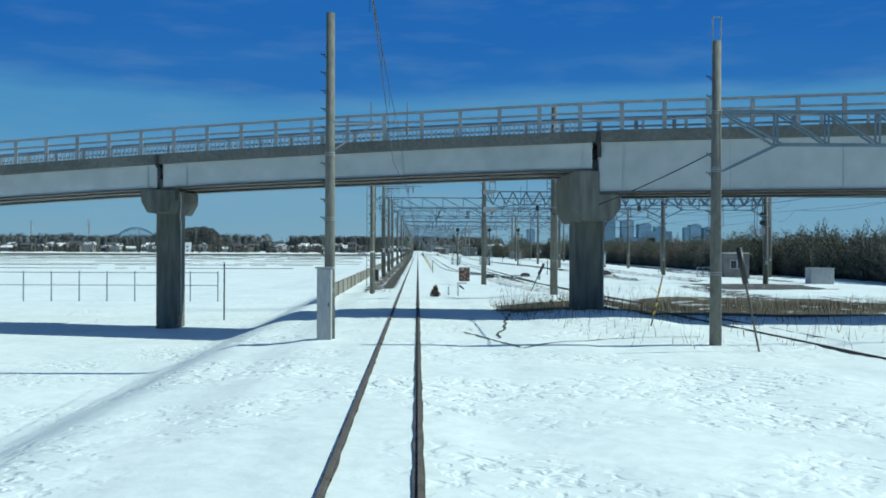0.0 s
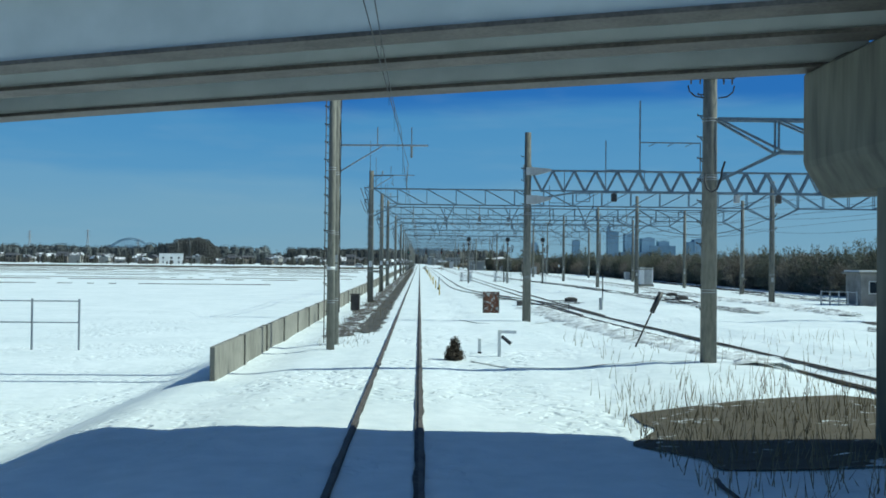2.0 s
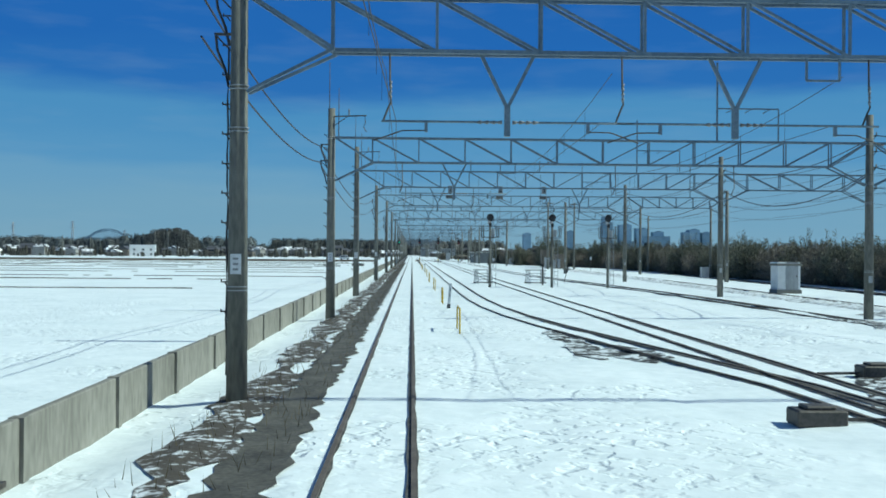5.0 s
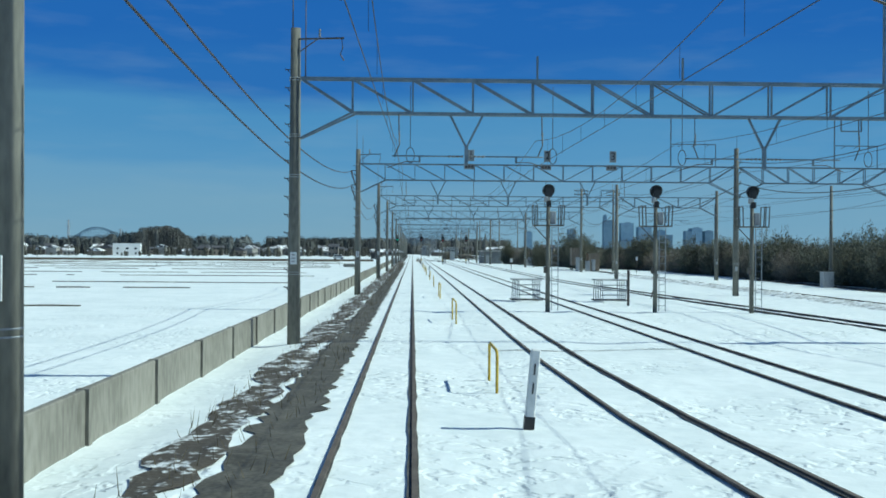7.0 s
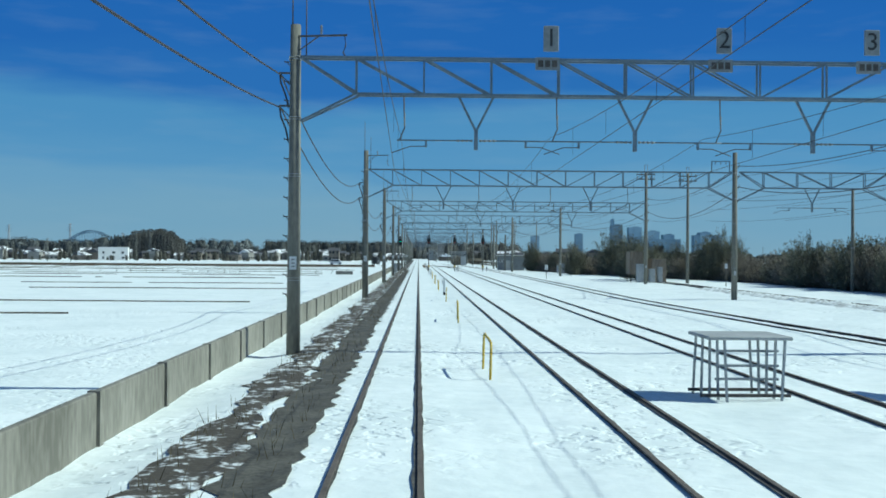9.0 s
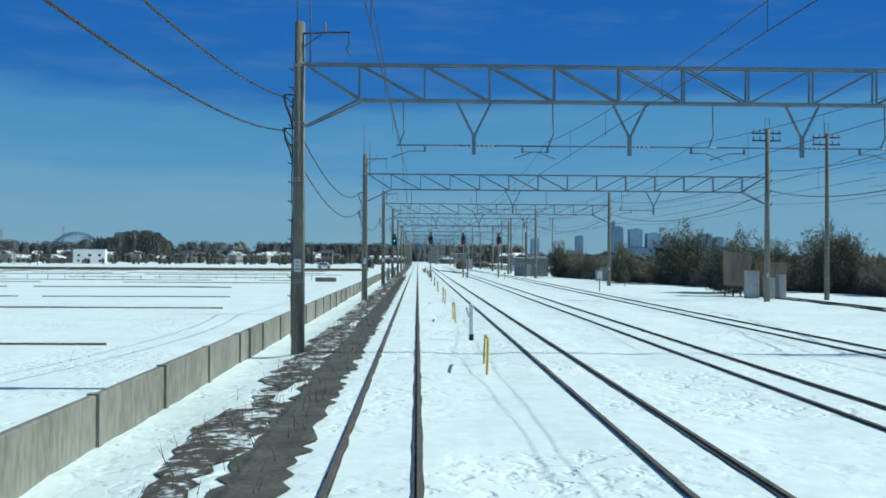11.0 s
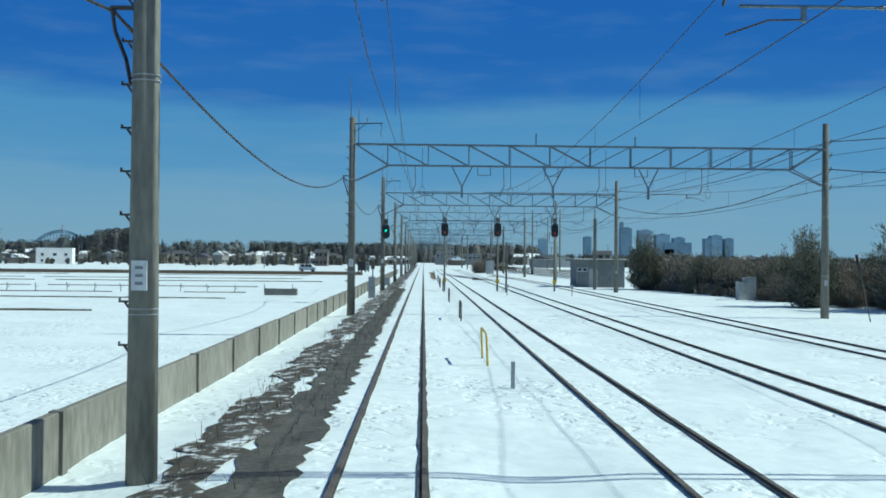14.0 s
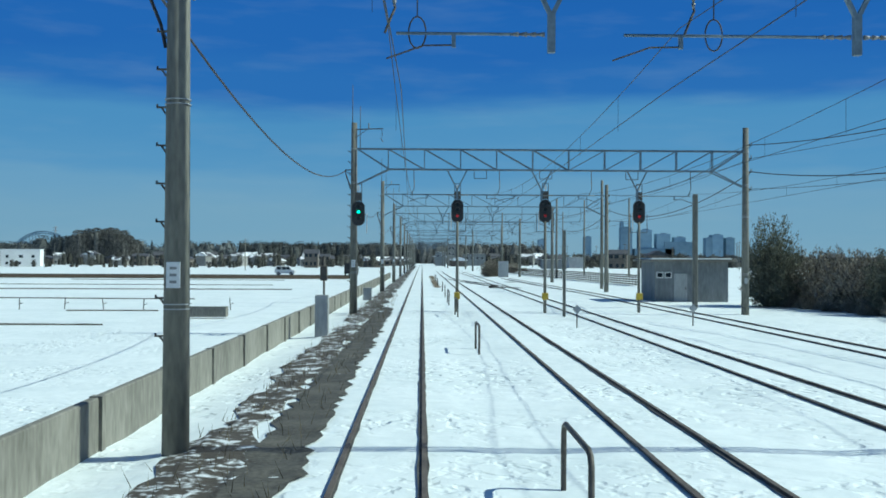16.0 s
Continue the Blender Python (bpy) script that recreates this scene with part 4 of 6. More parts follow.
def start_signal(x, y):
    """Seen from its back: a hooded head over a platform with guard frames."""
    s = thing("railway_signal", (x, y, 0), "tall signal post with a round hooded head, service platform and ladder", "railway signal", "signals standing between the sidings")
    bm = bmesh.new()
    rod(bm, (0, 0, -0.3), (0, 0, 5.5), 0.11, 0.085, 12)
    part("post", bm, POLE, s)
    bm = bmesh.new()
    disc(bm, (0, 5.62), 0.29, 0.29, -0.06, 0.0)
    box(bm, (0, -0.1, 5.5), (0.3, 0.2, 0.4))
    hood(bm, (0, 5.64), 0.27, -0.05, 0.2)
    part("head", bm, BLACK, s, "black round signal head")
    bm = bmesh.new()
    box(bm, (-0.12, -0.14, 5.2), (0.2, 0.16, 0.26))
    box(bm, (0.24, 0.1, 4.35), (0.26, 0.3, 0.6))
    bevelled(bm, 0.02)
    part("relay_box", bm, GREYBOX, s, "pale relay box")
    bm = bmesh.new()
    box(bm, (0, -0.13, 5.0), (0.22, 0.24, 0.28))
    part("lower_head", bm, BLACK, s)
    bm = bmesh.new()
    box(bm, (0, 0, 3.98), (1.42, 0.7, 0.05))
    part("platform", bm, DARKSTEEL, s, "dark steel platform")
    for u in (-0.72, -0.55, 0.55, 0.72):
        bm = bmesh.new()
        for yy in (-0.34, 0.34):
            bar(bm, (u * 0.95, yy, 3.98), (u, yy, 4.92), 0.04)
        bar(bm, (u, -0.34, 4.92), (u, 0.34, 4.92), 0.04)
        part("guard_frame", bm, DARKSTEEL, s)
    bm = bmesh.new()
    bar(bm, (-0.66, 0, 3.95), (-0.05, 0, 3.3), 0.04)
    part("brace", bm, DARKSTEEL, s)
    ladder(s, 0.33, 0.0, 3.95, 0.3)
    bm = bmesh.new()
    box(bm, (-0.14, -0.05, 1.9), (0.12, 0.16, 0.3))
    part("phone_box", bm, DARKSTEEL, s)
    return s


for x in (6.35, 11.42, 16.0):
    start_signal(x, 136.9)


def rack(x, y, w):
    """A steel step frame for climbing into standing trains."""
    r = thing("step_frame", (x, y, 0), "grey steel step frame with a plank top, standing in snow", "step frame", "frames between the sidings")
    bm = bmesh.new()
    box(bm, (0, 0, 1.17), (w + 0.16, 1.5, 0.07))
    bevelled(bm, 0.015)
    part("top_plank", bm, GREYBOX, r)
    for u in (-1, 1):
        for k in range(5):
            bm = bmesh.new()
            top = w / 2 - 0.04 - 0.07 * k if u > 0 else -w / 2 + 0.26 - 0.05 * k
            bar(bm, (top + 0.03 * u * (k - 2), -0.64 + 0.32 * k, -0.1), (top, -0.64 + 0.32 * k, 1.15), 0.045)
            part("upright", bm, GALV, r)
    for z in (0.28, 0.55, 0.85):
        for yy in (0.1,):
            bm = bmesh.new()
            bar(bm, (-w / 2 + 0.3, yy, z), (w / 2 + 0.1, yy, z), 0.05)
            part("rung", bm, GALV, r)
    for yy in (-0.45, 0.45):
        bm = bmesh.new()
        bar(bm, (-w / 2 - 0.15, yy, 0.02), (w / 2 + 0.15, yy, 0.02), 0.06)
        part("sill", bm, DARKSTEEL, r)
    return r


rack(6.5, 147.1, 1.5)
rack(11.35, 147.2, 1.7)

# ---- yellow hoops along the track ----
hoop = thing("safety_hoop", (1.7, 110.2, 0), "yellow steel hoop stuck in the snow beside the track", "safety hoop", "hoops beside the track")
bm = bmesh.new()
pts = [(0, 0, -0.2), (0, 0, 0.62), (0, 0.06, 0.72), (0, 0.18, 0.76), (0, 1.82, 0.76), (0, 1.94, 0.72), (0, 2.0, 0.62), (0, 2.0, -0.2)]
line(bm, pts, 0.03, 8)
part("bar", bm, YELLOW, hoop)
for k, y in enumerate((91, 129.3, 149.9, 169, 188.4, 207.6, 225, 245.4)):
    copy_thing(hoop, pose(1.7 + 0.03 * math.sin(k * 2.1), y, 0, 2.0 * math.sin(k), 3 * math.sin(k * 3.3), 2 * math.sin(k * 1.3)))

bare = thing("safety_hoop", (1.75, 264.5, 0), "dark grey steel hoop in the snow beside the track", "safety hoop", "hoops beside the track")
bm = bmesh.new()
line(bm, pts, 0.035, 8)
part("bar", bm, DARKSTEEL, bare)
for k, y in enumerate((284, 303, 316, 328, 341, 360, 380)):
    copy_thing(bare, pose(1.72 + 0.05 * math.sin(k * 2.1), y, 0, 2.0 * math.sin(k), 3 * math.sin(k * 3.3), 2 * math.sin(k * 1.3)))


def stick(name, x, y, h, w, material, label, category, tilt=(0, 0), at_z=-0.1, cap=None, capz=None):
    s = thing(name, (x, y, at_z), label, category)
    s.rotation_euler = (radians(tilt[0]), radians(tilt[1]), 0)
    bm = bmesh.new()
    box(bm, (0, 0, h / 2 - 0.1), (w, w, h + 0.2))
    bevelled(bm, w * 0.12)
    part("post", bm, material, s)
    if cap:
        bm = bmesh.new()
        box(bm, (0, 0, h * 0.08), (w + 0.012, w + 0.012, h * 0.2))
        part("foot", bm, cap, s)
    return s


# distance post with its figures, leaning
km = stick("distance_post", 1.86, 106.2, 1.3, 0.15, WHITE, "white leaning distance post with black figures and foot", "distance post", (0, 5), cap=BLACK)
text_mesh("1", 0.26, BLACK, km, (0.0, -0.085, 0.98))
text_mesh("1", 0.26, BLACK, km, (0.0, -0.085, 0.68))
gp = stick("gradient_post", 1.87, 198.3, 1.25, 0.14, WHITE, "white gradient post with a short raised arm in snow", "gradient post", cap=BLACK)
bm = bmesh.new()
box(bm, (-0.13, 0, 0.98), (0.06, 0.1, 0.34), ry=-14)
part("arm", bm, WHITE, gp)
gp = stick("gradient_post", 2.4, 37.3, 0.82, 0.1, WHITE, "white gradient post with two arms in snow", "gradient post")
bm = bmesh.new()
box(bm, (0.27, 0, 0.76), (0.46, 0.05, 0.09))
part("arm", bm, WHITE, gp)
bm = bmesh.new()
box(bm, (0.2, 0, 0.52), (0.36, 0.05, 0.1), ry=38)
part("lower_arm", bm, BLACK, gp, "black sloping arm")
stick("marker_post", 1.86, 38.1, 0.5, 0.1, WHITE, "short white marker post in the snow", "marker post", cap=BLACK)
stick("marker_post", 2.0, 241, 0.6, 0.09, GREYBOX, "short grey marker post in the snow", "marker post")
stick("marker_post", 10.86, 67, 0.75, 0.2, GREYBOX, "short grey marker post in the snow", "marker post")
stick("snow_pole", 11.46, 142.9, 1.9, 0.12, DARKSTEEL, "dark steel post standing in the snow", "post")
stick("snow_pole", 7.05, 303.5, 4.3, 0.14, POLE, "slim concrete post beside a signal", "post")
stick("snow_pole", 16.3, 313.4, 6.8, 0.28, POLE, "bare concrete post in front of the hut", "post")
stick("snow_pole", 13.1, 78.6, 2.0, 0.07, DARKSTEEL, "thin dark post in the snow", "post", cap=GREYBOX)
stick("snow_pole", 8.3, 62.8, 0.6, 0.03, DARKSTEEL, "thin stick in the snow", "stick")
for x, y in ((6.47, 295.7), (11.69, 297.0)):
    s = stick("diamond_marker", x, y, 0.72, 0.045, DARKSTEEL, "grey diamond marker on a thin post in snow", "marker")
    bm = bmesh.new()
    box(bm, (0, -0.03, 0.78), (0.27, 0.02, 0.27), ry=45)
    part("plate", bm, GREYBOX, s)

# rusty plate: old white paint flaking off brown rust
def flaking():
    m = mat("rusty_plate", (0.035, 0.014, 0.010), (0.27, 0.115, 0.06), 0.85, grain=11, blotch=3.5, bump=0.4, stretch=(1, 1, 0.35))
    nt = m.node_tree
    mix = [n for n in nt.nodes if n.type == "MIX"][0]
    geo = [n for n in nt.nodes if n.type == "NEW_GEOMETRY"][0]
    spots = nt.nodes.new("ShaderNodeTexVoronoi")
    spots.inputs["Scale"].default_value = 9.0
    flake = nt.nodes.new("ShaderNodeTexNoise")
    flake.inputs["Scale"].default_value, flake.inputs["Detail"].default_value = 6.5, 5
    add = nt.nodes.new("ShaderNodeMath")
    add.operation = "MULTIPLY_ADD"
    add.inputs[1].default_value = 0.35
    where = nt.nodes.new("ShaderNodeMapRange")
    where.inputs["From Min"].default_value, where.inputs["From Max"].default_value = 0.72, 0.8
    paint = nt.nodes.new("ShaderNodeMix")
    paint.data_type = "RGBA"
    paint.inputs["B"].default_value = (0.5, 0.5, 0.46, 1)
    nt.links.new(geo.outputs["Position"], spots.inputs["Vector"])
    nt.links.new(geo.outputs["Position"], flake.inputs["Vector"])
    nt.links.new(spots.outputs["Distance"], add.inputs[0])
    nt.links.new(flake.outputs["Fac"], add.inputs[2])
    nt.links.new(add.outputs["Value"], where.inputs["Value"])
    nt.links.new(where.outputs["Result"], paint.inputs["Factor"])
    nt.links.new(mix.outputs["Result"], paint.inputs["A"])
    nt.links.new(paint.outputs["Result"], nt.nodes["Principled BSDF"].inputs["Base Color"])
    return m


RUST = flaking()
rp = thing("rusty_plate", (3.92, 62.0, -0.1), "rust-brown corroded steel plate with flaking paint standing in snow", "steel plate")
bm = bmesh.new()
box(bm, (0, 0, 0.6), (0.84, 0.05, 1.22))
bevelled(bm, 0.01)
part("plate", bm, RUST, rp)
for s in (-0.43, 0.43):
    bm = bmesh.new()
    box(bm, (s, -0.02, 0.6), (0.04, 0.1, 1.26))
    bevelled(bm, 0.006)
    part("edge_angle", bm, DARKSTEEL, rp, "dark steel edge angle")
bm = bmesh.new()
box(bm, (0, -0.05, 0.34), (0.34, 0.03, 0.2))
bevelled(bm, 0.006)
part("patch_plate", bm, RUST, rp)

def lever(x, y, length, lean, label, striped=False):
    l = thing("snow_marker", (x, y, -0.1), label, "marker pole")
    l.rotation_euler = (0, radians(lean), 0)
    bm = bmesh.new()
    rod(bm, (0, 0, -0.2), (0, 0, length), 0.03, 0.025, 8)
    part("pole", bm, DARKSTEEL, l)
    if striped:
        for k in range(4):
            bm = bmesh.new()
            rod(bm, (0, 0, 0.55 + 0.3 * k), (0, 0, 0.7 + 0.3 * k), 0.036, None, 8)
            part("stripe", bm, YELLOW, l, "yellow stripe")
    else:
        bm = bmesh.new()
        rod(bm, (0, 0, length * 0.66), (0, 0, length), 0.085, 0.085, 10)
        part("sleeve", bm, BLACK, l, "black sleeve")
    return l


lever(6.92, 39.7, 2.1, 25, "leaning marker pole with a black sleeve in snow")
lever(8.1, 12.8, 1.95, 13, "leaning black and yellow striped snow pole", True)
lever(9.35, 5.3, 2.95, -11.5, "leaning black and grey marker pole in snow")
lever(21.5, 266.5, 3.3, -12, "leaning black and white pole before the hedge")
lever(28.6, 96, 1.6, 18, "leaning thin marker pole in snow")
lever(14.5, 150.5, 1.6, 14, "leaning thin stick in the snow")


def board(x, y, w, h, z, label, panels=1, frame_mat=None):
    b = thing("trackside_sign", (x, y, 0), label, "sign")
    bm = bmesh.new()
    rod(bm, (0, 0, -0.3), (0, 0, z + h / 2), 0.04, None, 8)
    part("post", bm, DARKSTEEL, b)
    for k in range(panels):
        u = (k - (panels - 1) / 2) * (w + 0.04)
        bm = bmesh.new()
        box(bm, (u, -0.06, z), (w, 0.04, h))
        bevelled(bm, 0.01)
        p = part("board", bm, WHITE, b)
        if frame_mat:
            bm = bmesh.new()
            for s in (-1, 1):
                box(bm, (u + s * w * 0.33, -0.084, z), (0.05, 0.01, h * 0.8))
            box(bm, (u, -0.084, z + h * 0.34), (w * 0.6, 0.01, 0.05))
            part("marking", bm, frame_mat, p)
    return b


board(16.0, 251, 0.17, 0.62, 1.35, "pair of small white boards on a post", 2)
board(23.2, 55.0, 0.5, 0.4, 2.0, "small pale board on a post")
board(30.5, 225, 0.28, 0.5, 1.9, "small pale sign on a post before the hedge")

# numbers hung over the sidings
SIGNGREY = mat("sign_grey", (0.16, 0.18, 0.19), (0.25, 0.27, 0.28), 0.6, grain=10, blotch=2, bump=0.05)
for x, word in ((3.8, "1"), (8.85, "2"), (13.2, "3")):
    n = thing("track_number_sign", (x, 155.8, 0), "pale track number board fixed on the portal beam", "number sign", "number boards on the beam")
    bm = bmesh.new()
    box(bm, (0, 0, 9.05), (0.44, 0.08, 0.74))
    bevelled(bm, 0.015)
    part("board", bm, SIGNGREY, n)
    text_mesh(word, 0.72, BLACK, n, (0, -0.046, 9.05))
    bm = bmesh.new()
    box(bm, (-0.1, 0, 8.32), (0.7, 0.06, 0.36))
    plate = part("lower_plate", bm, SIGNGREY, n)
    for k in range(3):
        bm = bmesh.new()
        box(bm, (-0.3 + 0.2 * k, -0.034, 8.32), (0.15, 0.01, 0.2))
        part("mark", bm, DARKSTEEL, plate)

# signal cages hung under the first lattice beam
for x in (23.1, 26.7):
    c = thing("signal_cage", (x, 54.9, 0), "steel signal cage hung below the lattice beam", "signal cage", "cages under the beam")
    for u in (-0.48, 0.48):
        for w in (-0.3, 0.3):
            bm = bmesh.new()
            bar(bm, (u, w, 3.9 if u < 0 else 4.5), (u, w, 7.0), 0.045)
            part("upright", bm, GALV, c)
    for z in (4.5, 5.35, 6.2, 6.9):
        for w in (-0.3, 0.3):
            bm = bmesh.new()
            bar(bm, (-0.48, w, z), (0.48, w, z), 0.04)
            part("crossbar", bm, GALV, c)
        for u in (-0.48, 0.48):
            bm = bmesh.new()
            bar(bm, (u, -0.3, z), (u, 0.3, z), 0.04)
            part("crossbar", bm, GALV, c)
    bm = bmesh.new()
    bar(bm, (0.05, 0, 4.0), (0.05, 0, 6.9), 0.07)
    part("post", bm, POLE, c)
    for z in (5.42, 4.8):
        bm = bmesh.new()
        disc(bm, (-0.05, z), 0.19, 0.19, -0.2, -0.08)
        hood(bm, (-0.05, z), 0.17, -0.2, 0.12)
        part("signal_head", bm, BLACK, c, "black round signal head")
    bm = bmesh.new()
    box(bm, (0.05, 0, 4.15), (0.42, 0.3, 0.5))
    bevelled(bm, 0.02)
    part("relay_box", bm, GREYBOX, c, "grey relay box")

# ---- huts and cabinets ----
def hut(x, y, w, d, h, wall_mat, label, door=None, windows=(), roof=0.22):
    o = thing("hut", (x, y, -0.15), label, "hut")
    bm = bmesh.new()
    box(bm, (0, 0, h / 2), (w, d, h))
    part("wall", bm, wall_mat, o)
    bm = bmesh.new()
    box(bm, (0, 0, h + 0.08), (w + 2 * roof, d + 2 * roof, 0.16))
    bevelled(bm, 0.03)
    part("roof_slab", bm, CONCRETE, o)
    bm = bmesh.new()
    box(bm, (0, 0.1, h + 0.2), (w + roof, d + roof - 0.2, 0.09))
    bevelled(bm, 0.03)
    part("roof_snow", bm, SNOW, o, "snow on the roof")
    if door is not None:
        bm = bmesh.new()
        box(bm, (door, -d / 2 - 0.01, 1.0), (0.9, 0.06, 2.0))
        dd = part("door", bm, GREYBOX, o, "pale grey steel door")
        bm = bmesh.new()
        box(bm, (door + 0.32, -d / 2 - 0.07, 1.0), (0.05, 0.06, 0.14))
        part("handle", bm, DARKSTEEL, dd)
    for u, z, ww, hh in windows:
        bm = bmesh.new()
        box(bm, (u, -d / 2 - 0.006, z), (ww + 0.12, 0.05, hh + 0.12))
        fr = part("window_frame", bm, WHITE, o)
        bm = bmesh.new()
        box(bm, (u, -d / 2 - 0.03, z), (ww, 0.03, hh))
        part("pane", bm, GLASS, fr)
    return o


hut(18.3, 323.6, 5.0, 4.2, 2.8, HUTWALL, "grey concrete relay hut with a flat snowy roof", -0.75, ((-2.17, 1.9, 0.35, 0.3), (-1.6, 1.9, 0.35, 0.3)), roof=0.5)
hut(31.0, 75.4, 2.4, 2.4, 2.3, PLASTER, "small white hut with dark windows in the yard", None, ((-0.35, 1.4, 0.55, 0.75), (0.35, 1.4, 0.55, 0.75)))
shed = hut(27.5, 128.5, 1.65, 1.5, 1.75, WHITEWALL, "small white shed on a low plinth between the yard tracks", 0.2, (), roof=0.1)
shed.location.z = 0.2
bm = bmesh.new()
box(bm, (0, 0, -0.28), (1.8, 1.65, 0.55))
part("plinth", bm, CONCRETE, shed)


def cabinet(x, y, w, d, h, label="grey steel equipment cabinet standing in the snow", material=None):
    c = thing("equipment_cabinet", (x, y, -0.1), label, "cabinet", "cabinets beside the line")
    bm = bmesh.new()
    box(bm, (0, 0, h / 2), (w, d, h))
    bevelled(bm, 0.02)
    part("body", bm, material or GREYBOX, c)
    bm = bmesh.new()
    box(bm, (0, 0, h + 0.03), (w + 0.1, d + 0.1, 0.05))
    part("lid", bm, material or GREYBOX, c)
    bm = bmesh.new()
    box(bm, (0, -d / 2 - 0.008, h * 0.52), (w * 0.84, 0.02, h * 0.8))
    dr = part("door", bm, material or GREYBOX, c)
    bm = bmesh.new()
    box(bm, (w * 0.3, -d / 2 - 0.035, h * 0.5), (0.03, 0.04, 0.12))
    part("handle", bm, DARKSTEEL, dr)
    return c


WOODBOX = mat("weathered_board", (0.165, 0.13, 0.095), (0.30, 0.245, 0.185), 0.85, grain=9, blotch=1.0, stretch=(1, 1, 0.15))
housing = cabinet(24.75, 240.5, 1.45, 2.2, 2.55, "tall brown weathered equipment housing on short legs", WOODBOX)
housing.location.z = 0.75
for lx in (-0.62, 0.62):
    for ly in (-1.0, 1.0):
        bm = bmesh.new()
        box(bm, (lx, ly, -0.46), (0.1, 0.1, 0.94))
        part("leg", bm, DARKSTEEL, housing)
cabinet(27.2, 240.0, 1.6, 2.4, 2.6, "brown weathered equipment housing beside the hedge", WOODBOX)
for x, y, w, h in ((24.6, 236.6, 0.9, 2.0), (25.8, 236.4, 0.6, 1.5), (26.7, 236.5, 0.5, 1.7), (23.2, 291.4, 0.5, 1.3), (23.9, 291.6, 0.8, 1.65)):
    cabinet(x, y, w, 0.7, h)
cabinet(31.4, 55.3, 1.8, 1.2, 1.35, "low pale grey equipment box in the yard")
cabinet(34.4, 172, 0.9, 0.7, 1.3, "grey equipment cabinet before the hedge")
cabinet(-2.85, 8.95, 0.45, 0.35, 2.2, "slim grey cabinet at the foot of the pole")
relay = thing("relay_post", (-3.67, 291.7, -0.1), "slim dark relay post with a pale cabinet at its foot", "relay post")
bm = bmesh.new()
rod(bm, (0, 0, -0.6), (0, 0, 2.9), 0.045, 0.04, 8)
part("post", bm, DARKSTEEL, relay)
bm = bmesh.new()
box(bm, (0, -0.1, 2.3), (0.26, 0.2, 0.55))
bevelled(bm, 0.02)
part("head_box", bm, DARKSTEEL, relay)
bm = bmesh.new()
box(bm, (-0.05, -0.22, 0.55), (0.5, 0.34, 1.9))
bevelled(bm, 0.02)
body = part("cabinet_body", bm, GREYBOX, relay, "pale grey steel cabinet")
bm = bmesh.new()
box(bm, (-0.05, -0.4, 0.75), (0.4, 0.02, 1.3))
part("cabinet_door", bm, GREYBOX, body)
cabinet(-3.6, 64, 0.5, 0.45, 0.9, "small dark cabinet beside the masts", DARKSTEEL)
cabinet(12.9, 412, 1.5, 1.4, 2.5, "tall grey cabinet beside the bare bush beyond the signals")


def fence(x0, y0, x1, y1, h, z, label, pitch=2.0, rails=(0.5, 0.95), category="fence", material=None):
    f = thing("fence", (0, 0, 0), label, category)
    n = max(1, round(math.hypot(x1 - x0, y1 - y0) / pitch))
    bm = bmesh.new()
    box(bm, (0, 0, h / 2 - 0.1), (0.07, 0.07, h + 0.2))
    pm = mesh_of("fence_post", bm, material or GALV)
    for k in range(n + 1):
        part("fence_post", pm, None, f, at=(x0 + (x1 - x0) * k / n, y0 + (y1 - y0) * k / n, z))
    for r in rails:
        bm = bmesh.new()
        bar(bm, (x0, y0, z + h * r), (x1, y1, z + h * r), 0.05 if material is None else 0.12)
        part("fence_rail", bm, material or GALV, f)
    return f


fence(-34, 50, -14.3, 50, 2.0, -1.0, "grey steel rail fence at the edge of the field")
fence(17.6, 470, 19.8, 417, 1.2, -0.15, "low dark slatted fence behind the yard", 1.3, (0.2, 0.4, 0.6, 0.8, 0.98), material=BARK)
fence(19.8, 416.5, 23.6, 362, 1.25, -0.15, "low dark slatted fence behind the hut", 1.3, (0.2, 0.4, 0.6, 0.8, 0.98), material=BARK)
fence(29.2, 73.5, 27.2, 74.5, 1.1, -0.1, "low grey fence beside the white hut", 0.5, (0.2, 0.95))

# ---- arms, cables and fittings of the right-hand and left-hand masts ----
def arm_on(x, y, z, x1, label="steel cantilever arm with upright rods on the mast"):
    a = thing("cantilever_arm", (x, y, z), label, "cantilever arm", "arms on the masts")
    bm = bmesh.new()
    bar(bm, (0.1, 0, 0), (x1 - x, 0, 0.02), 0.06)
    part("arm", bm, GALV, a)
    for k, u in enumerate((0.45, 0.82)):
        bm = bmesh.new()
        bar(bm, ((x1 - x) * u, 0, 0.0), ((x1 - x) * u, 0, 0.62), 0.04)
        part("rod", bm, GALV, a)
    bm = bmesh.new()
    bar(bm, (0.12, 0, -0.9), ((x1 - x) * 0.5, 0, -0.02), 0.045)
    part("strut", bm, GALV, a)
    bm = bmesh.new()
    insulator(bm, ((x1 - x) * 0.82, 0, -0.02), ((x1 - x) * 0.82, 0, -0.4))
    part("insulator", bm, PORCELAIN, a)
    return a


arm_on(-2.84, 41.1, 6.6, 0.25)
arm_on(-3.3, 75.0, 8.5, -0.4)
arm_on(-2.8, 9.0, 6.6, 0.2)

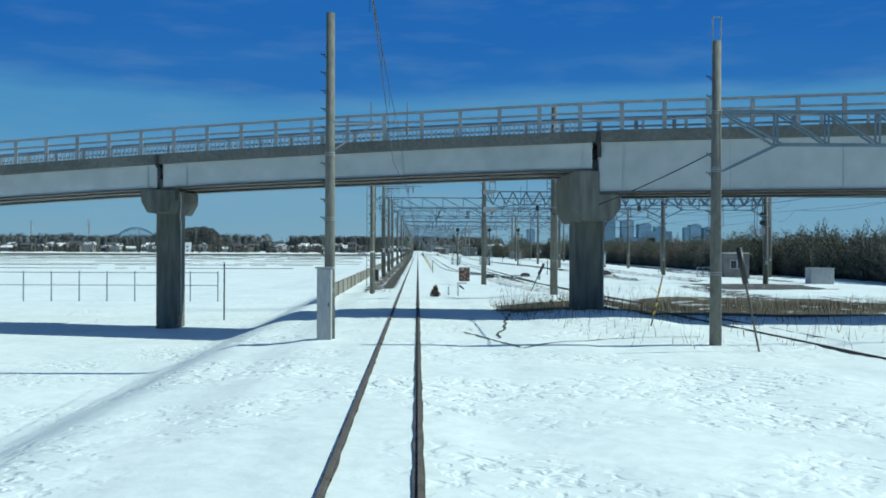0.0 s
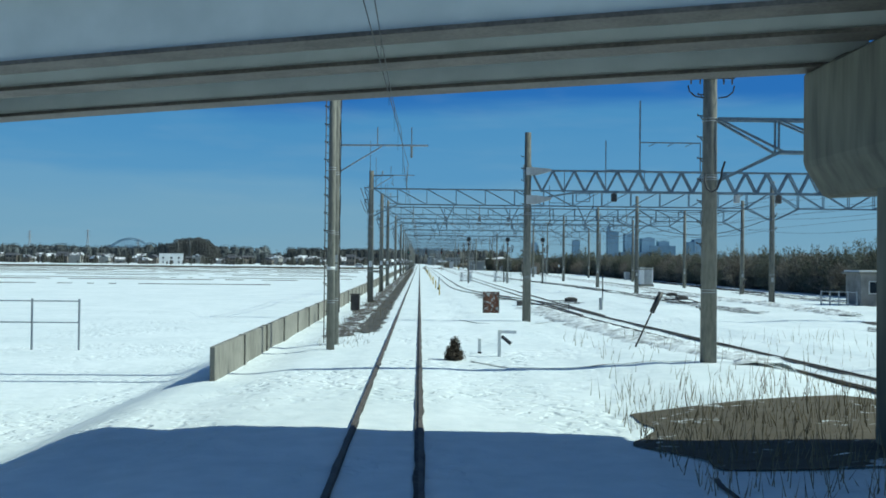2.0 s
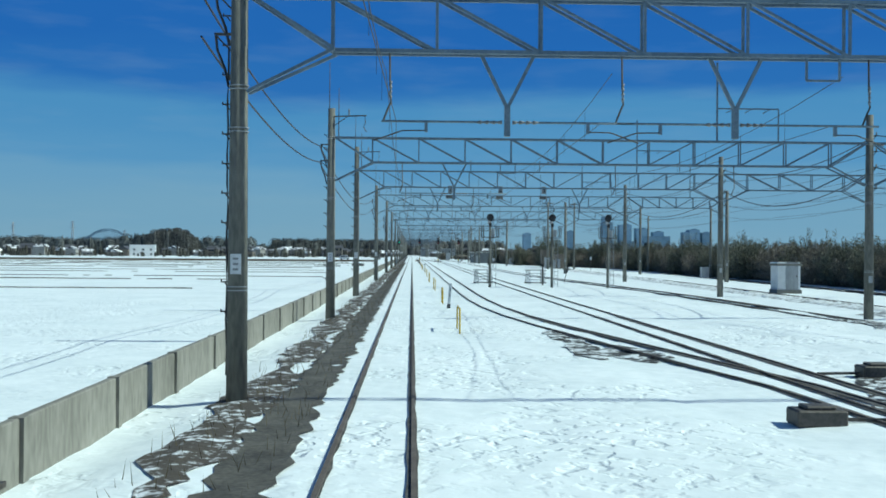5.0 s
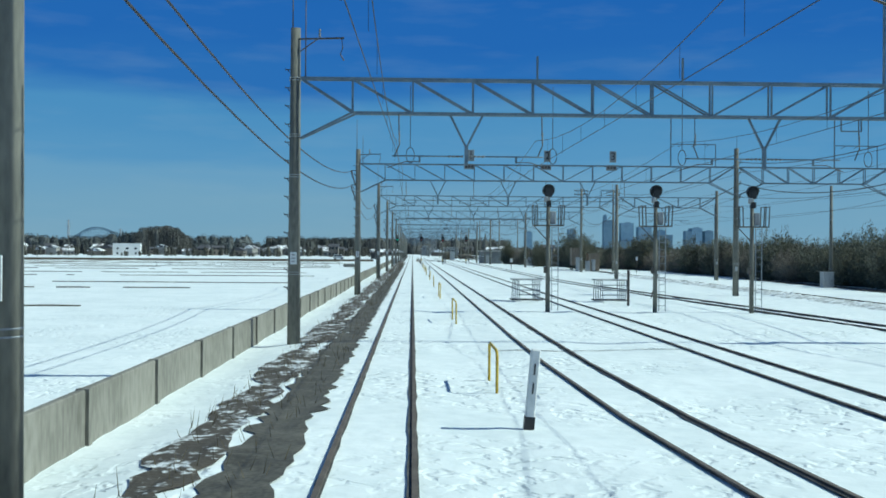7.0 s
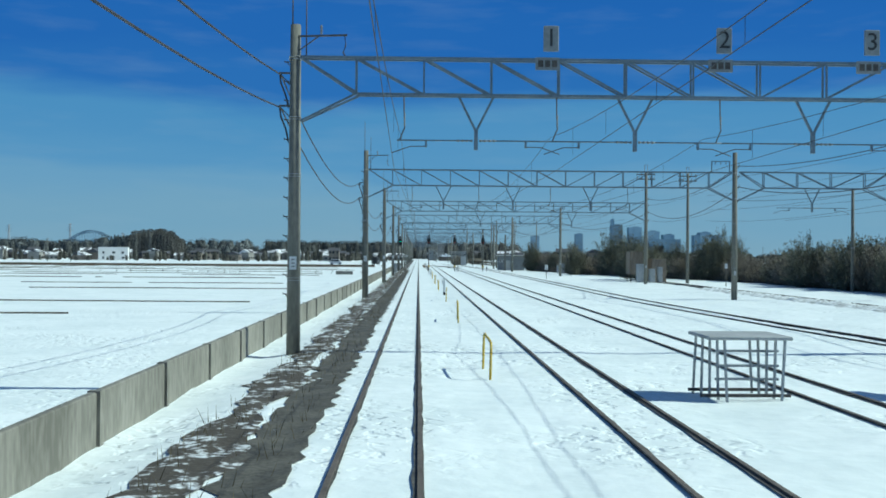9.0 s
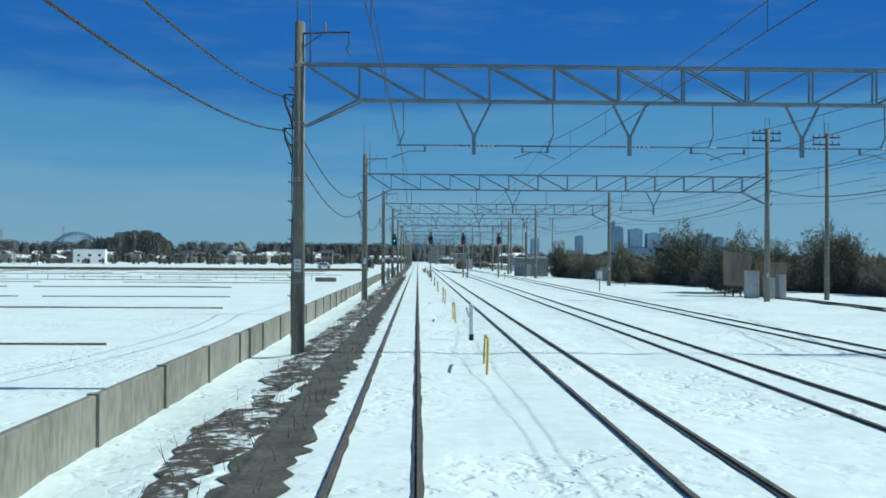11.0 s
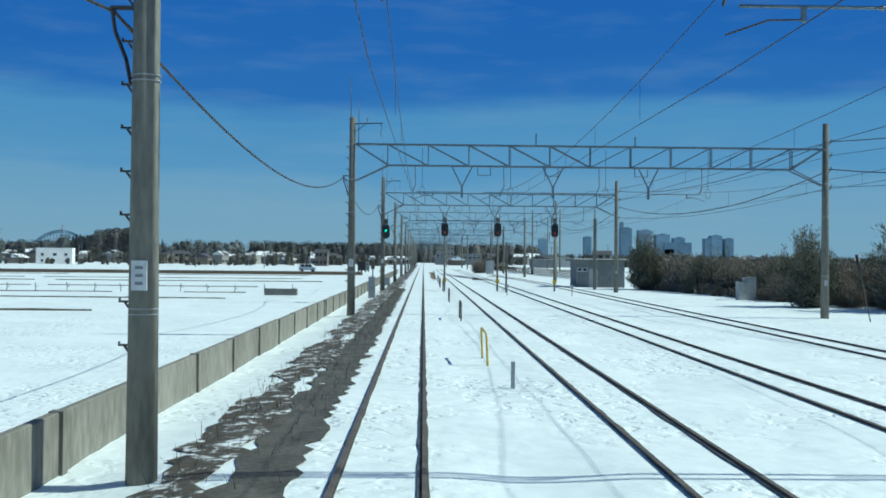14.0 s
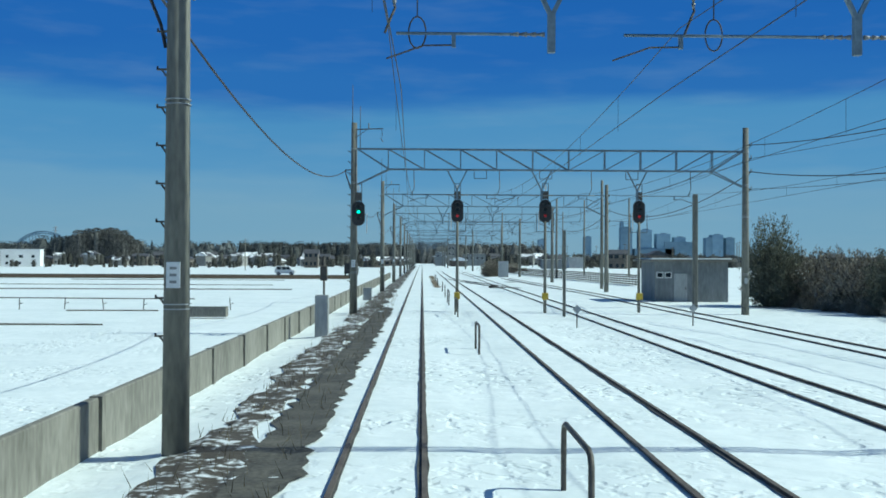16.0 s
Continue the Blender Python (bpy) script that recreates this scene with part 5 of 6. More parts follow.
right = [(g[0], g[2], g[5]) for g in GANTRIES[:10]]
for z_off, sag, r, side in ((-0.9, 0.9, 0.022, 0.25), (-2.3, 1.3, 0.026, 0.3), (-3.2, 0.6, 0.012, 0.3), (-1.6, 0.35, 0.012, 0.28)):
    bm = bmesh.new()
    pts = []
    for (ya, xa, ha), (yb, xb, hb) in zip(right, right[1:]):
        for k in range(14):
            u = k / 14
            za, zb = min(ha, 9.8) + z_off, min(hb, 9.8) + z_off
            pts.append((xa + (xb - xa) * u + side, ya + (yb - ya) * u, za + (zb - za) * u - sag * 4 * u * (1 - u)))
    line(bm, pts, r)
    solo("power_cable", bm, RUBBER, "dark cable sagging between the far-side masts", "cable", "cables beside the masts")
for y, x, h in right:
    for z_off in (-0.9, -2.3, -3.2, -1.6):
        b = thing("cable_bracket", (x, y, min(h, 9.8) + z_off), "small steel cable bracket with an insulator on the mast", "bracket", "brackets on the masts")
        bm = bmesh.new()
        bar(bm, (0.1, 0, 0), (0.34, 0, 0), 0.045)
        bar(bm, (0.1, 0, -0.22), (0.3, 0, 0), 0.03)
        part("arm", bm, DARKSTEEL, b)
        bm = bmesh.new()
        insulator(bm, (0.3, 0, 0.02), (0.3, 0, 0.16), 0.04, 3)
        part("insulator", bm, PORCELAIN, b)
for run in SLUNG:
    for y, z in run:
        x0 = [g[1] for g in GANTRIES if g[0] == y][0]
        b = thing("cable_bracket", (x0, y, z), "small steel bracket carrying the slung cable", "bracket", "brackets on the masts")
        bm = bmesh.new()
        bar(bm, (-0.12, 0, 0.05), (-0.47, 0, 0.05), 0.05)
        bar(bm, (-0.12, 0, -0.3), (-0.45, 0, 0.03), 0.03)
        part("arm", bm, DARKSTEEL, b)
        bm = bmesh.new()
        line(bm, [(-0.45, 0, 0.05), (-0.42, 0.05, -0.25), (-0.28, 0.05, -0.6), (-0.2, 0.03, -0.95)], 0.028)
        part("cable_tail", bm, RUBBER, b)
# tall line poles with cross arms
for px, py, h in ((20.4, 405, 12), (37.5, 519, 15.5), (30.5, 441, 14), (17.7, 352, 10.6), (15.9, 452, 12), (35.2, 423, 13.3)):
    pole(px, py, h, 0.18, 0.13, "tall grey concrete line pole beyond the signals", bolts=False)
pole(29.1, 234, 11.8, 0.18, 0.13, "tall concrete line pole with cross arms beside the hedge", bolts=False)
for px, py in ((24.1, 232), (29.1, 234)):
    tm = thing("mast_cross_arms", (px, py, 0), "dark cross arms and pale insulators on the tall mast", "cross arms", "cross arms of the line poles")
    for z in (11.0, 11.5):
        bm = bmesh.new()
        bar(bm, (-1.0, 0.2, z), (1.0, 0.2, z), 0.1)
        part("cross_arm", bm, DARKSTEEL, tm)
        for u in (-0.9, -0.45, 0.45, 0.9):
            bm = bmesh.new()
            insulator(bm, (u, 0.2, z + 0.05), (u, 0.2, z + 0.3), 0.06, 3)
            part("insulator", bm, PORCELAIN, tm)
    bm = bmesh.new()
    for s in (-0.15, 0.15):
        bar(bm, (s, 0.1, 11.6), (s, 0.1, 12.5), 0.05)
    bar(bm, (-0.15, 0.1, 12.5), (0.15, 0.1, 12.5), 0.05)
    part("top_frame", bm, GALV, tm)
# upright frames on beams
for y, x, w2, h2, z in ((192.9, 19.5, 1.2, 0.7, 8.45), (268.9, 5.6, 0.05, 0.6, 8.45), (268.9, 10.6, 0.05, 0.5, 8.45), (120.9, 3.8, 0.06, 0.7, 8.05), (120.9, 8.3, 0.06, 0.7, 8.05)):
    f = thing("beam_frame", (x, y, z), "thin steel frame standing on the portal beam", "frame", "frames on the beams")
    bm = bmesh.new()
    bar(bm, (0, 0, 0), (0, 0, h2 * (1.6 if w2 > 2 else 1)), 0.06)
    part("post", bm, BEAM, f)
    if w2 > 0.5:
        bm = bmesh.new()
        bar(bm, (0, 0, h2), (w2, 0, h2), 0.06)
        part("crossbar", bm, BEAM, f)
        bm = bmesh.new()
        bar(bm, (w2, 0, 0), (w2, 0, h2), 0.06)
        part("post", bm, BEAM, f)
        for u in (0.2, 0.5, 0.8):
            bm = bmesh.new()
            bar(bm, (w2 * u, 0, h2), (w2 * u, 0, h2 - 0.22), 0.04)
            part("hook", bm, BEAM, f)
# square hangers under the later beams
for y, z, spots in ((54.9, 6.06, (7.72,)), (75, 6.51, (7.85,)), (99, 6.6, (4.1,)), (121.3, 7.0, (13.7,)), (269, 7.36, (3.0, 6.4, 10.9)), (306, 7.36, (3.0, 6.4, 10.9)), (342, 7.36, (3.0, 6.4, 10.9))):
    for x in spots:
        f = thing("square_hanger", (x, y - 0.14, z), "small square steel hanger under the portal beam", "hanger", "hangers under the beams")
        bm = bmesh.new()
        for s in (-0.32, 0.32):
            bar(bm, (s, 0, 0), (s, 0, -0.42), 0.04)
        bar(bm, (-0.32, 0, -0.42), (0.32, 0, -0.42), 0.04)
        part("frame", bm, BEAM, f)

# point machines beside the turnouts
for x, y, reach in ((6.8, 72.5, 1.6), (20.2, 84.0, -1.3), (10.9, 79.0, -1.4), (21.6, 92.5, 1.3), (7.0, 352.0, 1.2)):
    pm = thing("point_machine", (x, y, -0.1), "dark steel point machine with a rod to the rails", "point machine", "machines at the points")
    bm = bmesh.new()
    box(bm, (0, 0, 0.14), (0.85, 0.55, 0.28))
    bevelled(bm, 0.03)
    part("case", bm, DARKSTEEL, pm)
    bm = bmesh.new()
    box(bm, (0, 0, 0.31), (0.5, 0.4, 0.07))
    bevelled(bm, 0.02)
    part("cover", bm, DARKSTEEL, pm)
    bm = bmesh.new()
    bar(bm, (0.3 if reach > 0 else -0.3, 0, 0.1), (reach, 0, 0.08), 0.06)
    part("rod", bm, DARKSTEEL, pm)

cabinet(-3.75, 323, 0.6, 0.45, 0.8, "low pale grey cabinet beside the verge")
trough = thing("concrete_trough", (-14.2, 319, -1.05), "low grey concrete trough in the snowy field", "trough")
bm = bmesh.new()
for s in (-0.38, 0.38):
    box(bm, (0, s, 0.32), (3.2, 0.1, 0.64))
box(bm, (0, 0, 0.12), (3.0, 0.66, 0.1))
for s in (-1.55, 1.55):
    box(bm, (s, 0, 0.3), (0.1, 0.66, 0.6))
part("basin", bm, CONCRETE, trough)
for k in range(17):
    fs = stick("field_stake", -64 + 3.1 * k, 329 + 0.6 * math.sin(k * 1.7), 0.75, 0.06, DARKSTEEL, "small dark stake in the snowy field", "stake", (0, 6 * math.sin(k * 2.3)), at_z=-1.0)
    tagged(fs, group="stakes across the field")
    bm = bmesh.new()
    box(bm, (0.12, 0, 0.3), (0.3, 0.04, 0.05), ry=-20)
    part("arm", bm, DARKSTEEL, fs)
van = thing("van", (-13.6, 446.4, -0.46), "dark boxy van standing on the country road", "van")
bm = bmesh.new()
prism(bm, [(-2.1, 0.35), (2.1, 0.35), (2.15, 1.2), (1.6, 2.35), (-2.05, 2.4), (-2.1, 1.2)], -0.9, 0.9)
bevelled(bm, 0.06)
part("body", bm, BLACK, van)
for a, b in ((-1.7, -0.5), (-0.3, 0.7)):
    bm = bmesh.new()
    box(bm, ((a + b) / 2, 0, 1.75), (b - a, 1.83, 0.6))
    part("window", bm, GLASS, van)
for u in (-1.35, 1.35):
    for s in (-0.8, 0.8):
        bm = bmesh.new()
        rod(bm, (u, s - 0.1, 0.33), (u, s + 0.1, 0.33), 0.33, None, 14)
        part("wheel", bm, RUBBER, van)
van.rotation_euler = (0, 0, radians(80))

# thin dark lines laid on the snow; one of them is a mast's painted shadow
def channel(pts, seed):
    bm = bmesh.new()
    last = None
    for (xa, ya), (xb, yb) in zip(pts, pts[1:]):
        n = max(2, int(math.hypot(xb - xa, yb - ya) / 0.25))
        d = Vector((xb - xa, yb - ya)).normalized()
        for k in range(n):
            u = k / n
            x, y = xa + (xb - xa) * u, ya + (yb - ya) * u
            j = 0.16 * noise.noise((x * 0.9, y * 0.9, seed))
            w = 0.035 + 0.04 * abs(noise.noise((x * 1.7, y * 1.7, seed + 3)))
            x, y = x - d.y * j, y + d.x * j
            row = [bm.verts.new((x - d.y * w, y + d.x * w, ground_z(x, y) + 0.015)), bm.verts.new((x + d.y * w, y - d.x * w, ground_z(x, y) + 0.015))]
            if last:
                bm.faces.new((last[0], last[1], row[1], row[0]))
            last = row
    solo("melt_channel", bm, SLUSH, "thin dark line across the snow", "melt channel", kind="structure")


channel([(1.6, 11.6), (2.94, 6.2), (4.46, 8.2), (6.76, 9.4), (9.2, 9.6)], 1)
channel([(3.87, 20.6), (3.13, 14), (2.48, 9.1)], 2)
channel([(1.7, 55.6), (2.22, 54.3), (2.7, 52.9), (3.4, 52.2)], 3)
channel([(5.2, 53.0), (6.56, 55.3), (8.0, 56.8)], 4)
# painted shadow of the mast at y 33.7, drawn as a dark strip
channel([(1.5, 35.9), (1.87, 35), (2.4, 34.0), (4.6, 33.9), (6, 34.2), (7.5, 33.9)], 5)
channel([(2.3, 118.7), (4.3, 118.3), (6.1, 119.1), (8.2, 119)], 6)

# dark lamp box under the lattice beam, and the narrow-necked sign frame on the next one
for lx, paint in ((9.2, BLACK), (15.07, GREYBOX), (17.07, DARKSTEEL)):
    lb = thing("lamp_box", (lx, 54.76, 6.06), "small dark lamp box hung under the lattice beam", "lamp box", "lamp boxes under the beam")
    bm = bmesh.new()
    box(bm, (0, 0, -0.22), (0.26, 0.2, 0.38))
    bevelled(bm, 0.02)
    part("case", bm, paint, lb)
    bm = bmesh.new()
    bar(bm, (0, 0, 0.02), (0, 0, -0.06), 0.08)
    part("hook", bm, DARKSTEEL, lb)
sf = thing("sign_frame", (7.24, 74.86, 7.6), "narrow-necked steel frame with a pale plate on the beam", "sign frame")
for s in (-1, 1):
    bm = bmesh.new()
    line(bm, [(s * 0.1, 0, -0.05), (s * 0.1, 0, 0.55), (s * 0.27, 0, 0.8), (s * 0.27, 0, 1.72)], 0.036, 6)
    part("side_bar", bm, BEAM, sf)
bm = bmesh.new()
box(bm, (0, 0, 1.6), (0.52, 0.04, 0.24))
part("plate", bm, GREYBOX, sf)

# fittings on the tall mast beside the bridge
mf = thing("mast_fitting", (7.6, 33.7, 0), "dark cross arm with insulators and looped cables on the mast", "mast fitting")
bm = bmesh.new()
bar(bm, (-0.62, -0.2, 7.62), (0.58, -0.2, 7.62), 0.07)
part("cross_arm", bm, DARKSTEEL, mf)
for u in (-0.56, -0.32, 0.3, 0.52):
    bm = bmesh.new()
    rod(bm, (u, -0.2, 7.62), (u, -0.2, 8.0), 0.03, 0.045, 8)
    part("insulator", bm, PORCELAIN, mf)
    bm = bmesh.new()
    rod(bm, (u, -0.2, 7.6), (u, -0.2, 7.44), 0.028, 0.018, 8)
    part("pin", bm, DARKSTEEL, mf)
bm = bmesh.new()
line(bm, [(0.34, -0.22, 5.42), (0.26, -0.24, 5.2), (0.22, -0.26, 4.95), (0.12, -0.28, 4.7), (-0.02, -0.28, 4.62), (-0.15, -0.28, 4.7), (-0.2, -0.26, 4.9), (-0.17, -0.22, 5.1)], 0.028, 6)
part("cable_loop", bm, RUBBER, mf)
for s, a in ((-1, 0.58), (1, 0.52)):
    bm = bmesh.new()
    line(bm, [(s * (a + 0.06), -0.2, 7.4), (s * (a + 0.02), -0.2, 7.24), (s * a * 0.75, -0.18, 7.12), (s * 0.19, -0.1, 7.1)], 0.02, 6)
    part("cable_loop", bm, RUBBER, mf)


# dirty lumpy snow thrown up beside the yard tracks
def bank(name, pts, width, rise, label, seed):
    bm = bmesh.new()
    last = None
    for (xa, ya), (xb, yb) in zip(pts, pts[1:]):
        n = int(math.hypot(xb - xa, yb - ya) / 0.22)
        for k in range(n):
            x, y = xa + (xb - xa) * k / n, ya + (yb - ya) * k / n
            edge = 1 + 0.35 * noise.noise((y * 0.6, seed, 0))
            row = []
            for q in range(9):
                u = q / 8
                px = x - width * edge * u
                lump = 0.09 * noise.noise((px * 3.1, y * 3.1, seed)) + 0.06 * noise.noise((px * 7, y * 7, seed + 4))
                hump = rise * (1 - u) ** 0.8 if q else rise * 0.5
                row.append(bm.verts.new((px, y, ground_z(px, y) + 0.02 + (hump + lump * (0 < q < 8)) * (q < 8) - 0.05 * (q in (0, 8)))))
            if last:
                for q in range(8):
                    bm.faces.new((last[q], last[q + 1], row[q + 1], row[q])).smooth = True
            last = row
    solo(name, bm, DIRTYSNOW, label, "snow bank", kind="structure")


bank("snow_bank", [(9.75, 33), (9.15, 40), (8.6, 48), (8.05, 57), (7.6, 68)], 1.7, 0.14, "grey dirty snow thrown up beside the curving track", 2)
bank("snow_bank", [(23.6, 60), (24.0, 90), (25.0, 135), (25.9, 170), (26.1, 215)], 1.5, 0.16, "rough dirty snow bank beside the yard track", 5)

hut(12.4, 676, 3.4, 5, 9.2, PLASTER, "narrow tall cream building beyond the end of the sidings", None, ((-0.8, 7.4, 0.7, 0.9), (0.7, 7.4, 0.7, 0.9), (-0.8, 5.0, 0.7, 0.9), (0.7, 5.0, 0.7, 0.9)))
hut(7.6, 668, 4.2, 5, 5.6, HUTWALL, "flat-roofed building with snow on top beyond the sidings", None, ((-1.0, 4.2, 0.9, 0.8), (0.9, 4.2, 0.9, 0.8)))
hut(22.5, 684, 9.5, 6, 5.0, HUTWALL, "long flat-roofed building with snow on top beyond the sidings", None, ((-3.2, 3.4, 1.1, 0.9), (-1.0, 3.4, 1.1, 0.9), (1.2, 3.4, 1.1, 0.9), (3.3, 3.4, 1.1, 0.9)))
hut(53.4, 600, 5.4, 7, 3.6, GREYBOX, "grey box-shaped shed beyond the sidings")
hut(40.5, 560, 7.5, 5, 2.8, HUTWALL, "long low grey shed beyond the sidings")

stick("marker_post", -10.35, 31.9, 2.9, 0.07, DARKSTEEL, "thin dark post at the edge of the field", "post", at_z=-1.0)

# ---- trees, bushes and the hedge beside the yard ----
def leaf_cloud(rng, blobs, count, size, lift=0.0):
    """Small turned leaf blades scattered through overlapping clumps."""
    v, f = [], []
    weights = [b[3] ** 2 for b in blobs]
    for _ in range(count):
        cx, cy, cz, r = rng.choices(blobs, weights)[0]
        d = Vector((rng.gauss(0, 1), rng.gauss(0, 1), rng.gauss(0, 1))).normalized() * r * (rng.random() ** 0.45)
        c = Vector((cx, cy, cz)) + Vector((d.x, d.y, d.z * 0.85))
        if c.z < 0.05:
            c.z = 0.05 + rng.random() * 0.3
        s = size * rng.uniform(0.5, 1.3)
        a = Vector((rng.uniform(-1, 1), rng.uniform(-1, 1), rng.uniform(-0.3, 1 + lift))).normalized() * s
        b = a.cross(Vector((rng.uniform(-1, 1), rng.uniform(-1, 1), rng.uniform(-1, 1)))).normalized() * s * 0.42
        k = len(v)
        v += [c - a, c + b * 0.9, c + a, c - b * 0.9]
        f.append((k, k + 1, k + 2, k + 3))
    return v, f


def core(rng, blobs, v, f, count=46):
    """The dense inner twigs of each clump: broader blades close to its middle."""
    for cx, cy, cz, r in blobs:
        for _ in range(count):
            d = Vector((rng.gauss(0, 1), rng.gauss(0, 1), rng.gauss(0, 1))).normalized() * r * 0.72 * rng.random() ** 0.5
            c = Vector((cx + d.x, cy + d.y, max(cz + d.z * 0.85, 0.05)))
            a = Vector((rng.uniform(-1, 1), rng.uniform(-1, 1), rng.uniform(-0.6, 1))).normalized() * r * rng.uniform(0.2, 0.34)
            b = a.cross(Vector((rng.uniform(-1, 1), rng.uniform(-1, 1), rng.uniform(-1, 1)))).normalized() * r * rng.uniform(0.1, 0.2)
            k = len(v)
            v += [c - a, c + b, c + a, c - b]
            f.append((k, k + 1, k + 2, k + 3))


def raw(name, v, f, material):
    m = bpy.data.meshes.new(name)
    m.from_pydata(v, [], f)
    m.materials.append(material)
    return m


def bush(seed, h, w, material, label, shoots=230, leaves=46, size=0.11, slim=0.24, category="bush", low=0.3):
    """Many shoots that fan up and out from the foot to a rounded outline, set with narrow leaves."""
    rng = random.Random(seed)
    o = thing("bush", (0, 0, -200), label, category, "bushes along the yard")
    bm = bmesh.new()
    v, f = [], []
    lobes = [(rng.uniform(0, math.tau), rng.uniform(0.78, 1.16)) for _ in range(7)]
    for k in range(shoots):
        a = rng.uniform(0, math.tau)
        lobe = min(lobes, key=lambda q: abs(math.atan2(math.sin(q[0] - a), math.cos(q[0] - a))))[1]
        th = math.pi / 2 * rng.random() ** 0.62
        reach = rng.uniform(0.62, 1.0) * lobe if k % 4 else rng.uniform(0.95, 1.1) * lobe
        tip = Vector((w / 2 * math.sin(th) * math.cos(a), w / 2 * math.sin(th) * math.sin(a), h * max(0.06, math.cos(th)) ** 0.55)) * reach
        base = Vector((tip.x * rng.uniform(0.05, 0.55), tip.y * rng.uniform(0.05, 0.55), rng.uniform(-0.1, 0.12) * h * (th < 1.2)))
        bend_ = base.lerp(tip, 0.55) + Vector((rng.uniform(-0.1, 0.1), rng.uniform(-0.1, 0.1), rng.uniform(0.0, 0.08) * h))
        if k < 60:
            rod(bm, base, bend_, 0.03, 0.016, 4)
            rod(bm, bend_, tip, 0.016, 0.005, 3)
        d = (tip - bend_).normalized()
        for _ in range(leaves):
            t = low + (1 - low) * rng.random() ** 0.85
            c = base.lerp(bend_, t / 0.55) if t < 0.55 else bend_.lerp(tip, (t - 0.55) / 0.45)
            spread_ = 0.055 * h * (1.15 - t * 0.75)
            c = c + Vector((rng.gauss(0, 1), rng.gauss(0, 1), rng.gauss(0, 0.7))) * spread_
            c.z = max(c.z, 0.03)
            e = (d * 0.9 + Vector((rng.uniform(-1, 1), rng.uniform(-1, 1), rng.uniform(-0.3, 0.8)))).normalized() * size * rng.uniform(0.6, 1.3)
            g = e.cross(Vector((rng.uniform(-1, 1), rng.uniform(-1, 1), rng.uniform(-1, 1)))).normalized() * size * slim * rng.uniform(0.7, 1.3)
            n = len(v)
            v += [c - e, c + g, c + e, c - g]
            f.append((n, n + 1, n + 2, n + 3))
    part("trunk", bm, BARK, o)
    part("crown", raw("crown", v, f, material), None, o)
    return o


B_GREEN = bush(1, 3.3, 3.8, LEAF, "dense dark olive evergreen bush at the edge of the snow", 170, 84, 0.085, 0.3, low=0.12)
B_BROWN = bush(2, 3.0, 4.0, TWIG, "brown leafless winter bush at the edge of the snow", 190, 80, 0.095, 0.18, low=0.05)
B_MIX = bush(3, 3.5, 3.6, LEAF, "shaggy olive-brown bush at the edge of the snow", 160, 84, 0.085, 0.26, low=0.12)
B_LOW = bush(4, 1.7, 3.2, TWIG, "low brown scrub on the snow", 130, 60, 0.075, 0.18, low=0.03)
B_TALL = bush(5, 5.5, 6.6, LEAF, "tall spreading evergreen shrub rising over the hedge", 300, 100, 0.12, 0.24, "tree", low=0.22)
B_TALL2 = bush(6, 5.4, 4.2, LEAF, "tall bushy evergreen with upright shoots beside the hut", 260, 96, 0.11, 0.24, "tree", low=0.1)
B_ROUND = bush(7, 5.9, 4.8, LEAF, "round dense evergreen tree rising over the hedge", 300, 100, 0.11, 0.26, "tree", low=0.25)
rng = random.Random(9)


def plant(src, x, y, s=1.0, z=None):
    o = copy_thing(src, pose(x, y, (ground_z(x, y) if z is None else z) - 0.05, 0, 0, rng.uniform(0, 360)))
    o.scale = (s * rng.uniform(0.9, 1.15), s * rng.uniform(0.9, 1.15), s)
    return o


HEDGE = [(38.8, 55), (38.2, 120), (38.0, 200), (37.5, 240), (32.5, 262), (27.5, 288), (24, 312), (22.2, 322)]


def hedge_x(y):
    for (xa, ya), (xb, yb) in zip(HEDGE, HEDGE[1:]):
        if ya <= y <= yb:
            return xa + (xb - xa) * (y - ya) / (yb - ya)
    return HEDGE[-1][0]


y = 56.0
while y < 316:
    x = hedge_x(y)
    for row in range(2):
        src = rng.choice((B_GREEN, B_MIX, B_BROWN, B_BROWN, B_BROWN) if y < 225 else (B_MIX, B_BROWN, B_BROWN, B_BROWN, B_LOW))
        s = rng.uniform(0.9, 1.3) * (1.2 if y < 225 else 1.0)
        plant(src, x + row * 2.3 + rng.uniform(-0.6, 0.8) + (1.2 if y < 250 else 0.4), y + rng.uniform(-1, 1), s)
    y += 2.3
for x, yy, s, src in ((30.6, 276, 1.18, B_TALL), (26.8, 248, 0.9, B_TALL), (24.4, 281, 0.88, B_TALL2), (44, 268, 1.15, B_TALL), (36.4, 250, 1.0, B_ROUND), (38, 222, 0.85, B_TALL),
                      (21.75, 315.5, 0.98, B_TALL2), (24.6, 306, 0.62, B_TALL2), (34, 258, 0.85, B_TALL2), (43, 140, 0.85, B_TALL), (42, 180, 0.9, B_TALL), (44, 92, 0.9, B_TALL),
                      (36, 84, 0.85, B_TALL), (43, 66, 0.95, B_TALL)):
    plant(src, x, yy, s)
for k in range(26):
    yy = 262 + k * 2.1
    plant(rng.choice((B_LOW, B_BROWN, B_LOW)), hedge_x(yy) - rng.uniform(0.4, 2.2), yy, rng.uniform(0.5, 0.85))
plant(B_BROWN, 11.2, 418, 0.95)
plant(B_BROWN, 11.6, 421, 1.05)
for k in range(12):
    plant(rng.choice((B_LOW, B_BROWN)), 15.5 + k * 0.9 + rng.uniform(-0.5, 0.5), 494 + rng.uniform(-4, 4), rng.uniform(0.45, 0.7))
